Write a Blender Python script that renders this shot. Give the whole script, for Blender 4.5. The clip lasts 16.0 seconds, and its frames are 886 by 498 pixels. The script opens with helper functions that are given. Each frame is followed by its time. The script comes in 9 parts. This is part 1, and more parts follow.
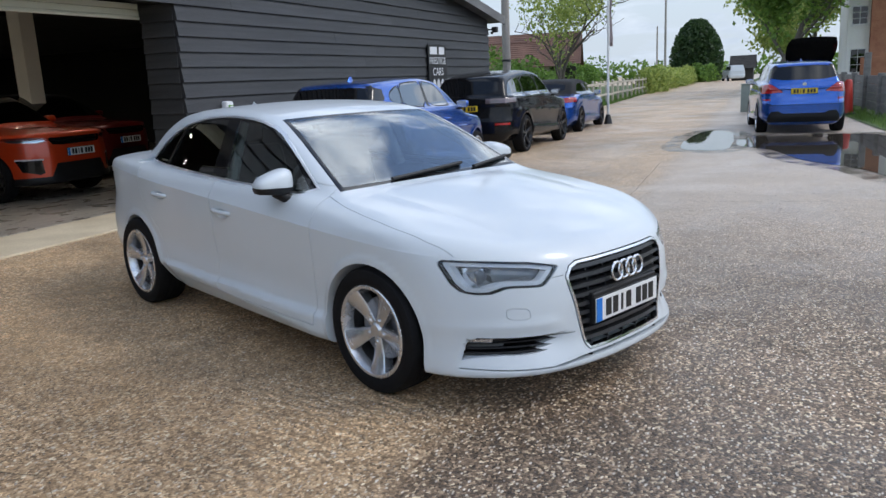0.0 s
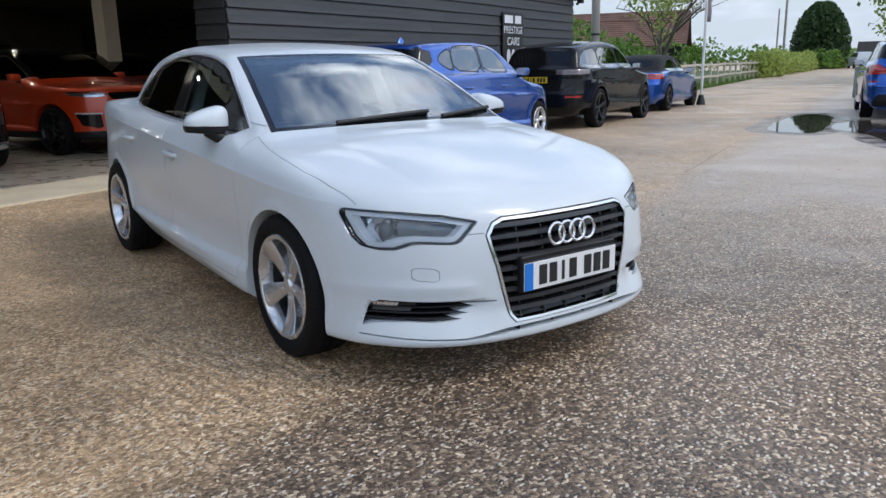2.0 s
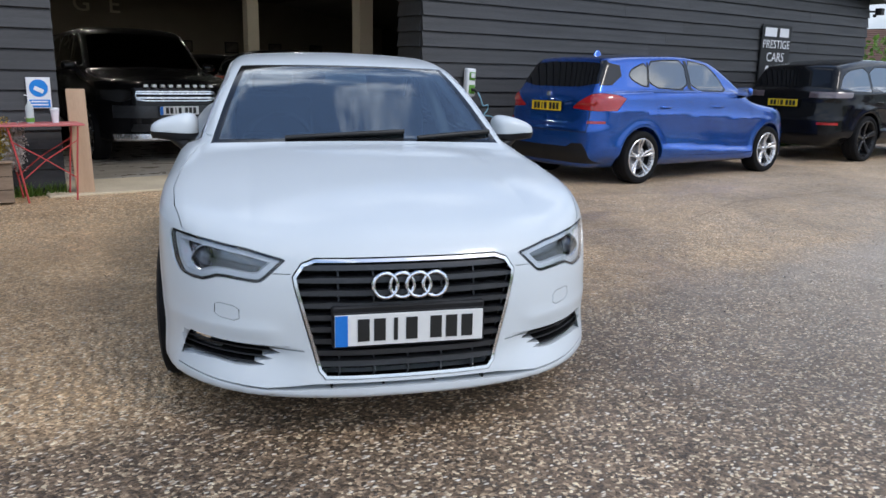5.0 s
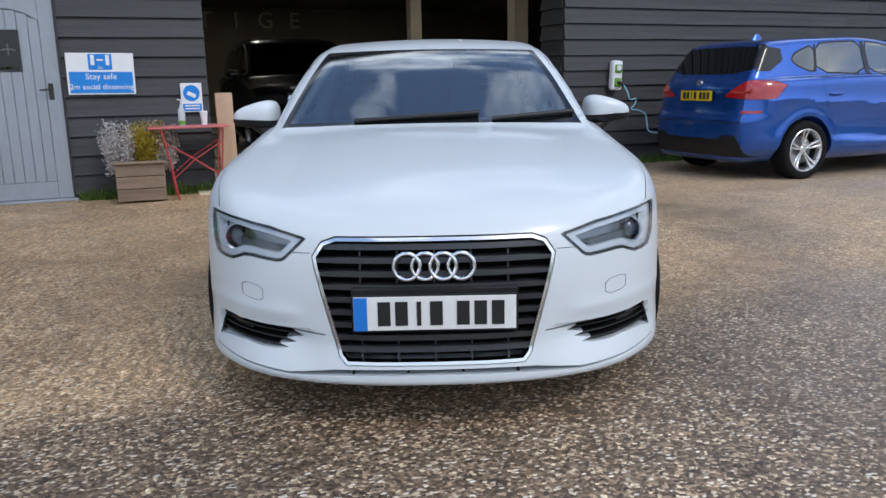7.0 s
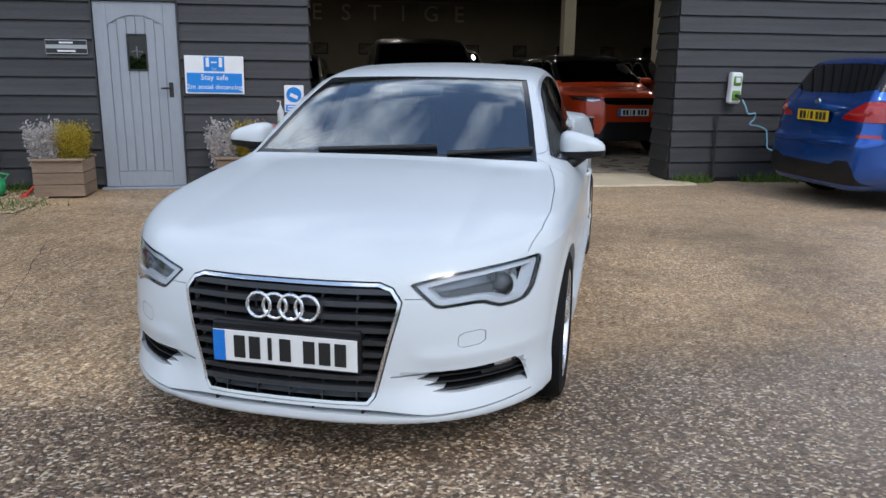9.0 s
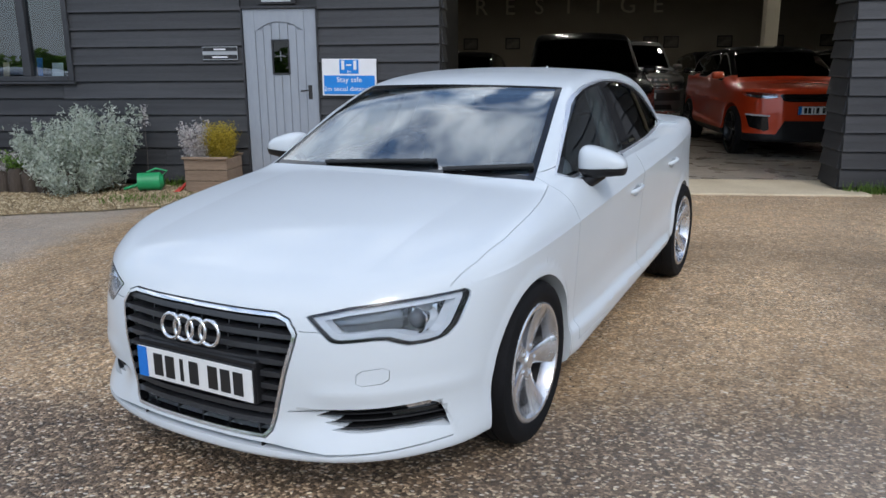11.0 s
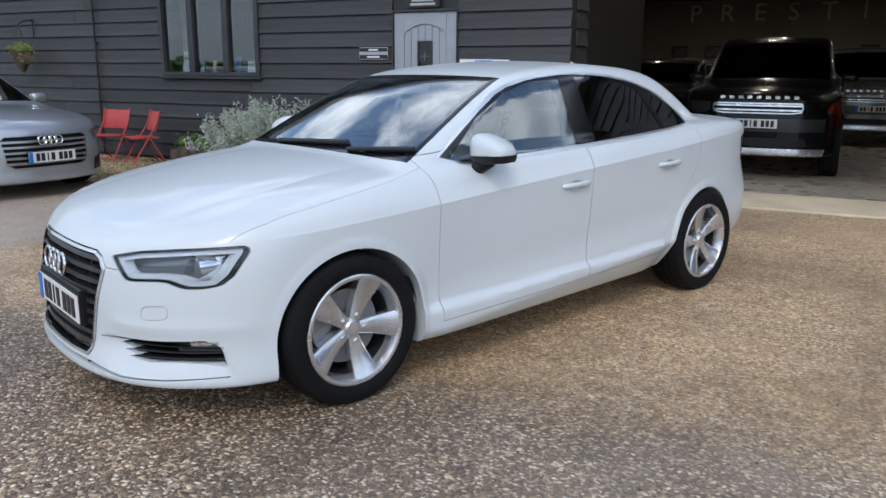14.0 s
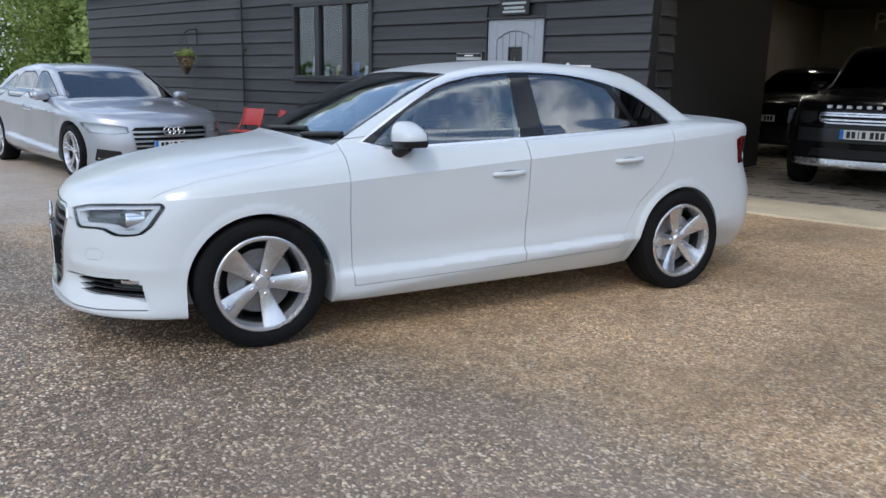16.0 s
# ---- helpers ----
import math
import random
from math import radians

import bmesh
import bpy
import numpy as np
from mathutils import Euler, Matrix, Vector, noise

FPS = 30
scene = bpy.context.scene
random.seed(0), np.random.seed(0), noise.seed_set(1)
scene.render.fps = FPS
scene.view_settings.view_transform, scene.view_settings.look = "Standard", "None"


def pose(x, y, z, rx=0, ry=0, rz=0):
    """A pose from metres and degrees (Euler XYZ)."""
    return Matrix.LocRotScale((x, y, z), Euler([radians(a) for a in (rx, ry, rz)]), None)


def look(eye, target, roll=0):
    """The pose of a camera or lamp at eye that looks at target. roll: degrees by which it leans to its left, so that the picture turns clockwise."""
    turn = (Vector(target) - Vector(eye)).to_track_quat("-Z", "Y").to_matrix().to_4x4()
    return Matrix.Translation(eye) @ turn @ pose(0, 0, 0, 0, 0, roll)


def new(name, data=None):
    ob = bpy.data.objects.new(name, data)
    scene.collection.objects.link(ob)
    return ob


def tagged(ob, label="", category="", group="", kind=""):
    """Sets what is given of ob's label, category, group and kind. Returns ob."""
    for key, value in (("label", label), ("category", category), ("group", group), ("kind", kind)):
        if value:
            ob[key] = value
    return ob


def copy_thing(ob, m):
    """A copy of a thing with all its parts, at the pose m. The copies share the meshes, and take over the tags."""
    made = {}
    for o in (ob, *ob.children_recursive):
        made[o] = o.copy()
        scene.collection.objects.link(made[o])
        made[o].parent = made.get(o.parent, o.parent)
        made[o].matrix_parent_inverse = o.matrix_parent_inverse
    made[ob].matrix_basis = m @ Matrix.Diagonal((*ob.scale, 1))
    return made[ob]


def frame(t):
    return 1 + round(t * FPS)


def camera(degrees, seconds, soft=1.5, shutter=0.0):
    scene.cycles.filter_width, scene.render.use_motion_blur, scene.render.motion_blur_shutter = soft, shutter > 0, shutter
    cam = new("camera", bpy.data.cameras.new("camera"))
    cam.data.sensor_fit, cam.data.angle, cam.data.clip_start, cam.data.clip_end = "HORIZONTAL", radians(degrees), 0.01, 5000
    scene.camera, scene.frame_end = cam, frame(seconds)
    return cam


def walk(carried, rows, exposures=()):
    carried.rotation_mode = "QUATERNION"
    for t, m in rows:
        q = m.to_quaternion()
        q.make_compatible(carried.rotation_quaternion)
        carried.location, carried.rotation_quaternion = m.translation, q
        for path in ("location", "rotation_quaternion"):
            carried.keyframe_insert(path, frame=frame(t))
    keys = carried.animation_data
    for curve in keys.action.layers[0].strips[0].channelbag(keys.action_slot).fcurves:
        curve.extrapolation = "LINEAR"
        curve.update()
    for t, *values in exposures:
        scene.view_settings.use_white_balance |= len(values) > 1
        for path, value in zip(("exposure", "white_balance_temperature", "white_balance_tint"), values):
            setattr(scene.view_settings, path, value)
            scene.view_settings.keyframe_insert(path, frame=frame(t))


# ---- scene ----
cam = camera(59.8, 16.0)
PATH = [
    (0, (0.027, 0.076, 1.466), (1.81, 0.879, 1.044), -2.8),
    (0.5, (0.159, -0.081, 1.388), (1.922, 0.766, 0.967), -2.5),
    (1, (0.345, -0.219, 1.329), (2.077, 0.684, 0.9), -2.0),
    (1.5, (0.581, -0.268, 1.246), (2.279, 0.692, 0.803), -1.5),
    (2, (0.756, -0.419, 1.225), (2.41, 0.607, 0.763), -1.2),
    (2.5, (0.95, -0.665, 1.231), (2.549, 0.437, 0.754), -0.8),
    (3, (1.214, -0.85, 1.243), (2.748, 0.34, 0.762), -0.2),
    (3.5, (1.431, -1.022, 1.267), (2.888, 0.265, 0.797), 0.5),
    (3.7, (1.521, -1.096, 1.264), (2.944, 0.231, 0.8), 0.8),
    (5.8, (2.518, -1.421, 1.281), (3.479, 0.278, 0.844), 0.6),
    (6, (2.56, -1.418, 1.262), (3.481, 0.303, 0.827), 0.4),
    (6.5, (2.669, -1.383, 1.174), (3.499, 0.385, 0.743), -0.4),
    (7, (2.735, -1.457, 1.144), (3.481, 0.348, 0.716), -1.0),
    (7.5, (2.893, -1.579, 1.186), (3.548, 0.262, 0.76), -1.5),
    (8, (3.134, -1.651, 1.237), (3.695, 0.222, 0.814), -1.3),
    (8.5, (3.421, -1.682, 1.282), (3.877, 0.212, 0.829), -0.0),
    (9, (3.744, -1.774, 1.346), (4.055, 0.149, 0.893), 0.6),
    (9.5, (3.968, -1.79, 1.419), (4.14, 0.148, 0.954), 0.5),
    (9.7, (4.065, -1.751, 1.433), (4.187, 0.189, 0.963), 0.3),
    (11.8, (5.16, -1.546, 1.387), (4.751, 0.353, 0.912), -0.1),
    (12, (5.27, -1.545, 1.359), (4.826, 0.345, 0.881), 0.1),
    (12.5, (5.521, -1.505, 1.327), (4.971, 0.357, 0.848), 0.4),
    (13, (5.744, -1.338, 1.319), (5.088, 0.491, 0.845), 0.5),
    (13.5, (6.035, -1.294, 1.305), (5.27, 0.496, 0.845), 0.5),
    (14, (6.378, -1.266, 1.324), (5.503, 0.476, 0.876), 0.4),
    (14.5, (6.695, -1.159, 1.301), (5.713, 0.528, 0.863), 0.4),
    (15, (7.033, -1.112, 1.285), (5.948, 0.513, 0.854), 0.5),
    (15.5, (7.361, -1.062, 1.285), (6.183, 0.497, 0.856), 0.7),
    (16, (7.654, -0.917, 1.263), (6.389, 0.573, 0.835), 1.1),
]
walk(cam, [(t, look(eye, target, roll)) for t, eye, target, roll in PATH], exposures=[(0.0, 0.47, 6370, 10), (16.0, 0.47, 6370, 10)])

# ---- daylight: bright broken cloud, a weak wide sun from behind the camera's left ----
world = bpy.data.worlds.new("sky")
scene.world = world
world.use_nodes = True
wt = world.node_tree
wt.nodes.clear()
SUN_EL, SUN_AZ = radians(46), radians(160)


def wnode(kind, **kw):
    n = wt.nodes.new(kind)
    for k, v in kw.items():
        n.inputs[k].default_value = v
    return n


sky = wt.nodes.new("ShaderNodeTexSky")
sky.sky_type, sky.sun_disc = "NISHITA", False
sky.sun_elevation, sky.sun_rotation = SUN_EL, SUN_AZ
geo = wt.nodes.new("ShaderNodeTexCoord")
sep = wt.nodes.new("ShaderNodeSeparateXYZ")
wt.links.new(geo.outputs["Generated"], sep.inputs[0])
lift = wnode("ShaderNodeMath"); lift.operation = "ADD"; lift.inputs[1].default_value = 0.22
wt.links.new(sep.outputs["Z"], lift.inputs[0])
flat = wt.nodes.new("ShaderNodeVectorMath"); flat.operation = "DIVIDE"
wt.links.new(geo.outputs["Generated"], flat.inputs[0])
wt.links.new(lift.outputs[0], flat.inputs[1])
clouds = wnode("ShaderNodeTexNoise", Scale=3.1, Detail=7.0, Roughness=0.56, Distortion=0.35)
wt.links.new(flat.outputs[0], clouds.inputs["Vector"])
ramp = wt.nodes.new("ShaderNodeValToRGB")
ramp.color_ramp.elements[0].position, ramp.color_ramp.elements[1].position = 0.46, 0.565
wt.links.new(clouds.outputs["Fac"], ramp.inputs[0])
clouds2 = wnode("ShaderNodeTexNoise", Scale=5.0, Detail=5.0, Roughness=0.6)
wt.links.new(flat.outputs[0], clouds2.inputs["Vector"])
tone = wt.nodes.new("ShaderNodeValToRGB")
tone.color_ramp.elements[0].position, tone.color_ramp.elements[0].color = 0.35, (3.1, 3.7, 4.7, 1)
tone.color_ramp.elements[1].position, tone.color_ramp.elements[1].color = 0.66, (9.0, 9.4, 9.9, 1)
wt.links.new(clouds2.outputs["Fac"], tone.inputs[0])
mixc = wt.nodes.new("ShaderNodeMix"); mixc.data_type = "RGBA"
wt.links.new(ramp.outputs["Color"], mixc.inputs["Factor"])
wt.links.new(sky.outputs[0], mixc.inputs["A"])
wt.links.new(tone.outputs["Color"], mixc.inputs["B"])
haze = wt.nodes.new("ShaderNodeMapRange")
haze.interpolation_type = "SMOOTHSTEP"
haze.inputs["From Min"].default_value, haze.inputs["From Max"].default_value = 0.40, 0.02
haze.inputs["To Max"].default_value = 0.92
wt.links.new(sep.outputs["Z"], haze.inputs["Value"])
mixh = wt.nodes.new("ShaderNodeMix"); mixh.data_type = "RGBA"
wt.links.new(haze.outputs[0], mixh.inputs["Factor"])
wt.links.new(mixc.outputs["Result"], mixh.inputs["A"])
mixh.inputs["B"].default_value = (2.7, 3.1, 3.6, 1)
back = wnode("ShaderNodeBackground", Strength=0.163)
wt.links.new(mixh.outputs["Result"], back.inputs["Color"])
outw = wt.nodes.new("ShaderNodeOutputWorld")
wt.links.new(back.outputs[0], outw.inputs[0])

sun_data = bpy.data.lights.new("sun", "SUN")
sun_data.energy, sun_data.angle, sun_data.color = 0.60, radians(12), (1.0, 0.96, 0.9)
sun = new("sun", sun_data)
sun.matrix_world = pose(0, 0, 30, 90 - math.degrees(SUN_EL), 0, 180 - math.degrees(SUN_AZ) + 0)


# ---- materials ----
class Nodes:
    """A small helper to write node trees."""

    def __init__(self, name):
        self.mat = bpy.data.materials.new(name)
        self.mat.use_nodes = True
        self.t = self.mat.node_tree
        self.bsdf = self.t.nodes["Principled BSDF"]
        self.out = self.t.nodes["Material Output"]

    def add(self, kind, op=None, **kw):
        n = self.t.nodes.new(kind)
        if op:
            n.operation = op
        for k, v in kw.items():
            n.inputs[k.replace("_", " ")].default_value = v
        return n

    def link(self, a, b):
        self.t.links.new(a, b)
        return self

    def coords(self, which="Object", scale=(1, 1, 1)):
        c, m = self.add("ShaderNodeTexCoord"), self.add("ShaderNodeMapping")
        m.inputs["Scale"].default_value = scale
        self.link(c.outputs[which], m.inputs["Vector"])
        return m.outputs[0]

    def noise(self, vec, scale, detail=4.0, rough=0.55, dist=0.0):
        n = self.add("ShaderNodeTexNoise", Scale=scale, Detail=detail, Roughness=rough, Distortion=dist)
        self.link(vec, n.inputs["Vector"])
        return n.outputs["Fac"]

    def ramp(self, fac, stops):
        r = self.add("ShaderNodeValToRGB")
        e = r.color_ramp.elements
        while len(e) < len(stops):
            e.new(0.5)
        for el, (p, c) in zip(e, stops):
            el.position = p
            el.color = (*c, 1) if isinstance(c, tuple) else (c, c, c, 1)
        self.link(fac, r.inputs[0])
        return r.outputs["Color"]

    def mix(self, fac, a, b, mode="MIX"):
        m = self.add("ShaderNodeMix")
        m.data_type, m.blend_type = "RGBA", mode
        for sock, v in (("Factor", fac), ("A", a), ("B", b)):
            if isinstance(v, bpy.types.NodeSocket):
                self.link(v, m.inputs[sock])
            elif sock == "Factor":
                m.inputs[sock].default_value = v
            else:
                m.inputs[sock].default_value = (*v, 1)
        return m.outputs["Result"]

    def math(self, op, a, b=0.0, c=0.0):
        m = self.add("ShaderNodeMath", op)
        for i, v in enumerate((a, b, c)):
            if isinstance(v, bpy.types.NodeSocket):
                self.link(v, m.inputs[i])
            else:
                m.inputs[i].default_value = v
        return m.outputs[0]

    def bump(self, height, strength, dist=0.01, after=None):
        b = self.add("ShaderNodeBump", Strength=strength, Distance=dist)
        self.link(height, b.inputs["Height"])
        if after:
            self.link(after, b.inputs["Normal"])
        return b.outputs[0]


def surface(name, dark, light, rough=(0.4, 0.6), metal=0.0, scale=3.0, fine=60.0, bump=0.15, bdist=0.004, coat=0.0,
            stretch=(1, 1, 1), vary=0.0, spec=0.5, sheen=0.0):
    """A painted, wooden, rubber or metal surface: two scales of colour variation, uneven gloss, fine relief."""
    n = Nodes(name)
    v = n.coords("Object", stretch)
    big, small = n.noise(v, scale, 5), n.noise(v, fine, 3)
    f = n.math("ADD", n.math("MULTIPLY", big, 0.65), n.math("MULTIPLY", small, 0.35))
    col = n.ramp(f, [(0.35, dark), (0.65, light)])
    if vary:
        info = n.add("ShaderNodeObjectInfo")
        hsv = n.add("ShaderNodeHueSaturation")
        n.link(n.math("ADD", n.math("MULTIPLY", info.outputs["Random"], 2 * vary), 1 - vary), hsv.inputs["Value"])
        n.link(col, hsv.inputs["Color"])
        col = hsv.outputs[0]
    n.link(col, n.bsdf.inputs["Base Color"])
    n.link(n.math("ADD", n.math("MULTIPLY", big, rough[1] - rough[0]), rough[0]), n.bsdf.inputs["Roughness"])
    n.bsdf.inputs["Metallic"].default_value = metal
    n.bsdf.inputs["Coat Weight"].default_value = coat
    n.bsdf.inputs["Coat Roughness"].default_value = 0.03
    n.bsdf.inputs["Specular IOR Level"].default_value = spec
    if bump:
        n.link(n.bump(small, bump, bdist), n.bsdf.inputs["Normal"])
    return n.mat


def car_paint(name, dark, light, metal=0.0, rough=0.3, coat=1.0, spec=0.5, haze=(0.015, 0.09)):
    n = Nodes(name)
    v = n.coords("Object")
    f = n.noise(v, 1.3, 4)
    n.link(n.ramp(f, [(0.3, dark), (0.7, light)]), n.bsdf.inputs["Base Color"])
    flake = n.noise(v, 900, 1)
    n.link(n.math("ADD", n.math("MULTIPLY", flake, 0.12), rough - 0.06), n.bsdf.inputs["Roughness"])
    n.bsdf.inputs["Metallic"].default_value = metal
    n.bsdf.inputs["Coat Weight"].default_value = coat
    n.bsdf.inputs["Specular IOR Level"].default_value = spec
    film = n.noise(v, 4.0, 6, 0.65)
    n.link(n.ramp(film, [(0.35, haze[0]), (0.75, haze[1])]), n.bsdf.inputs["Coat Roughness"])
    return n.mat


def glass(name, tint, rough=0.0, f0=0.06):
    """Clear or tinted glass: it lets light through, and mirrors more towards its edges."""
    n = Nodes(name)
    n.t.nodes.remove(n.bsdf)
    tr = n.add("ShaderNodeBsdfTransparent", Color=(*tint, 1))
    gl = n.add("ShaderNodeBsdfGlossy", Color=(1, 1, 1, 1), Roughness=rough)
    lw = n.add("ShaderNodeLayerWeight")
    lw.inputs["Blend"].default_value = 0.5
    fac = n.math("ADD", n.math("MULTIPLY", n.math("POWER", lw.outputs["Facing"], 4.0), 1 - f0), f0)
    mx = n.add("ShaderNodeMixShader")
    n.link(fac, mx.inputs[0]).link(tr.outputs[0], mx.inputs[1]).link(gl.outputs[0], mx.inputs[2])
    n.link(mx.outputs[0], n.out.inputs["Surface"])
    return n.mat


def glow(name, colour, strength):
    n = Nodes(name)
    n.bsdf.inputs["Emission Color"].default_value = (*colour, 1)
    n.bsdf.inputs["Emission Strength"].default_value = strength
    n.bsdf.inputs["Base Color"].default_value = (*colour, 1)
    return n.mat


def leafy(name, dark, light, rough=0.55):
    n = Nodes(name)
    g = n.add("ShaderNodeNewGeometry")
    col = n.ramp(g.outputs["Random Per Island"], [(0.0, dark), (1.0, light)])
    n.link(col, n.bsdf.inputs["Base Color"])
    n.bsdf.inputs["Roughness"].default_value = rough
    n.bsdf.inputs["Subsurface Weight"].default_value = 0.0
    tl = n.add("ShaderNodeBsdfTranslucent")
    n.link(col, tl.inputs["Color"])
    mx = n.add("ShaderNodeMixShader")
    mx.inputs[0].default_value = 0.5
    n.link(n.bsdf.outputs[0], mx.inputs[1]).link(tl.outputs[0], mx.inputs[2]).link(mx.outputs[0], n.out.inputs["Surface"])
    return n.mat


M_WHITE = car_paint("white_paint", (0.60, 0.642, 0.665), (0.64, 0.682, 0.705), 0.0, 0.36, 0.6, 0.35, (0.05, 0.14))
M_BLUE = car_paint("blue_paint", (0.010, 0.080, 0.38), (0.016, 0.110, 0.47), 0.75, 0.26)
M_BLACKCAR = car_paint("black_paint", (0.004, 0.004, 0.005), (0.008, 0.008, 0.009), 0.0, 0.25, 0.45, 0.1)
M_SILVER = car_paint("silver_paint", (0.42, 0.44, 0.48), (0.50, 0.52, 0.56), 0.75, 0.36)
M_ORANGE = car_paint("orange_paint", (0.58, 0.048, 0.010), (0.70, 0.066, 0.012), 0.2, 0.33)
M_REDCAR = car_paint("red_paint", (0.09, 0.004, 0.004), (0.14, 0.006, 0.006), 0.2, 0.33)
M_GREYCAR = car_paint("grey_paint", (0.10, 0.105, 0.11), (0.14, 0.145, 0.15), 0.4, 0.36)
M_GLASS = glass("car_glass", (0.62, 0.70, 0.75), 0.0, 0.16)
M_SIDEGLASS = glass("side_glass", (0.80, 0.86, 0.86), 0.0, 0.13)
M_PRIVACY = glass("privacy_glass", (0.28, 0.31, 0.33), 0.0, 0.18)
M_DARKGLASS = glass("dark_glass", (0.10, 0.11, 0.12), 0.0, 0.06)
M_BACKGLASS = surface("black_back_glass", (0.006, 0.006, 0.007), (0.010, 0.011, 0.012), (0.02, 0.05), bump=0.0)
M_LENS = glass("lamp_lens", (0.93, 0.95, 0.97), 0.0, 0.03)
M_PANE = glass("window_pane", (0.75, 0.8, 0.82), 0.0, 0.1)
M_TYRE = surface("tyre_rubber", (0.004, 0.004, 0.0045), (0.010, 0.010, 0.011), (0.65, 0.85), scale=8, fine=120, bump=0.25, spec=0.18)
M_RUBBER = surface("black_rubber", (0.008, 0.008, 0.008), (0.018, 0.018, 0.018), (0.4, 0.6))
M_TRIM = surface("black_plastic", (0.007, 0.007, 0.008), (0.015, 0.015, 0.016), (0.35, 0.55), fine=300, bump=0.1, spec=0.3)
M_VOID = surface("dark_grille_void", (0.003, 0.003, 0.003), (0.006, 0.006, 0.006), (0.7, 0.9), bump=0.0, spec=0.1)
M_GLOSSBLACK = surface("gloss_black", (0.006, 0.006, 0.007), (0.010, 0.010, 0.011), (0.08, 0.16), bump=0.0)
M_SLAT = surface("grey_slat", (0.026, 0.028, 0.031), (0.048, 0.050, 0.054), (0.25, 0.4), 0.3, bump=0.05)
M_CHROME = surface("chrome", (0.72, 0.73, 0.75), (0.82, 0.83, 0.85), (0.08, 0.16), 1.0, bump=0.0)
M_BRIGHT = surface("satin_chrome", (0.82, 0.83, 0.85), (0.90, 0.91, 0.93), (0.28, 0.38), 0.9, bump=0.0)
M_SATIN = surface("satin_grey_metal", (0.34, 0.35, 0.36), (0.46, 0.47, 0.48), (0.25, 0.35), 0.8, bump=0.0)
M_ALLOY = surface("alloy", (0.60, 0.61, 0.63), (0.72, 0.73, 0.75), (0.2, 0.32), 0.85, scale=12, fine=200, bump=0.05)
M_BLACKALLOY = surface("black_alloy", (0.012, 0.012, 0.013), (0.03, 0.03, 0.032), (0.2, 0.35), 0.4, bump=0.0)
M_DISC = surface("brake_steel", (0.20, 0.20, 0.21), (0.32, 0.32, 0.33), (0.3, 0.5), 0.9, bump=0.0)
# shade inside the wheel is put into this dark barrel colour
M_BARREL = surface("shade_dark_barrel", (0.020, 0.020, 0.021), (0.05, 0.05, 0.052), (0.4, 0.6), 0.5, scale=10, bump=0.0)
M_REFLECT = surface("lamp_reflector", (0.50, 0.52, 0.55), (0.66, 0.68, 0.70), (0.12, 0.25), 0.9, bump=0.0)
M_HOUSING = surface("lamp_housing", (0.16, 0.165, 0.17), (0.30, 0.305, 0.31), (0.18, 0.3), 0.6, scale=14, bump=0.0)
M_LAMPDARK = surface("lamp_dark_grey", (0.05, 0.052, 0.055), (0.11, 0.113, 0.118), (0.18, 0.3), 0.5, bump=0.0)
M_PROJECTOR = surface("projector_glass", (0.05, 0.055, 0.065), (0.10, 0.105, 0.12), (0.03, 0.06), 0.0, bump=0.0, coat=1.0)
M_DRL = surface("light_guide", (0.62, 0.63, 0.64), (0.72, 0.73, 0.74), (0.12, 0.25), bump=0.0)
M_TAIL = surface("tail_lamp_red", (0.32, 0.006, 0.008), (0.46, 0.012, 0.014), (0.08, 0.14), coat=1.0, bump=0.0)
M_TAILDARK = surface("smoked_tail_lamp", (0.09, 0.004, 0.006), (0.15, 0.007, 0.010), (0.06, 0.12), coat=1.0, bump=0.0)
M_PLATEW = surface("plate_white", (0.74, 0.74, 0.72), (0.80, 0.80, 0.78), (0.3, 0.45), bump=0.0)
M_PLATEY = surface("plate_yellow", (0.72, 0.50, 0.02), (0.80, 0.57, 0.03), (0.3, 0.45), bump=0.0)
M_PLATEB = surface("plate_blue", (0.01, 0.16, 0.58), (0.015, 0.2, 0.66), (0.3, 0.45), bump=0.0)
M_INK = surface("black_ink", (0.010, 0.010, 0.010), (0.016, 0.016, 0.016), (0.4, 0.5), bump=0.0)
M_SEAT = surface("black_leather", (0.018, 0.018, 0.019), (0.038, 0.038, 0.04), (0.4, 0.6), fine=150)
M_BEIGE = surface("pale_headlining", (0.34, 0.35, 0.34), (0.42, 0.43, 0.42), (0.7, 0.85), fine=200)
M_BOARD = surface("black_stained_board", (0.015, 0.0153, 0.0165), (0.050, 0.0508, 0.054), (0.42, 0.64), scale=2.6, fine=55, bump=0.5,
                  bdist=0.004, stretch=(0.25, 3, 6), vary=0.22)
M_DARKWOOD = surface("black_painted_wood", (0.014, 0.014, 0.015), (0.03, 0.03, 0.032), (0.4, 0.6), stretch=(1, 1, 0.2), bump=0.3)


# ---- mesh helpers ----
def part(name, bm, material, parent, label=""):
    """One mesh object from a bmesh or a mesh, under a thing or a part."""
    if isinstance(bm, bmesh.types.BMesh):
        me = bpy.data.meshes.new(name)
        bmesh.ops.recalc_face_normals(bm, faces=bm.faces)
        bm.to_mesh(me)
        bm.free()
    else:
        me = bm
    ob = new(name, me)
    if material is not None:
        me.materials.clear()
        me.materials.append(material)
        me.polygons.foreach_set("material_index", np.zeros(len(me.polygons), np.int32))
    if parent is not None:
        ob.parent = parent
    if label:
        ob["label"] = label
    return ob


def thing(name, m, label, category, group="", kind=""):
    ob = new(name)
    ob.empty_display_size = 0.2
    ob.matrix_basis = m
    return tagged(ob, label, category, group, kind)


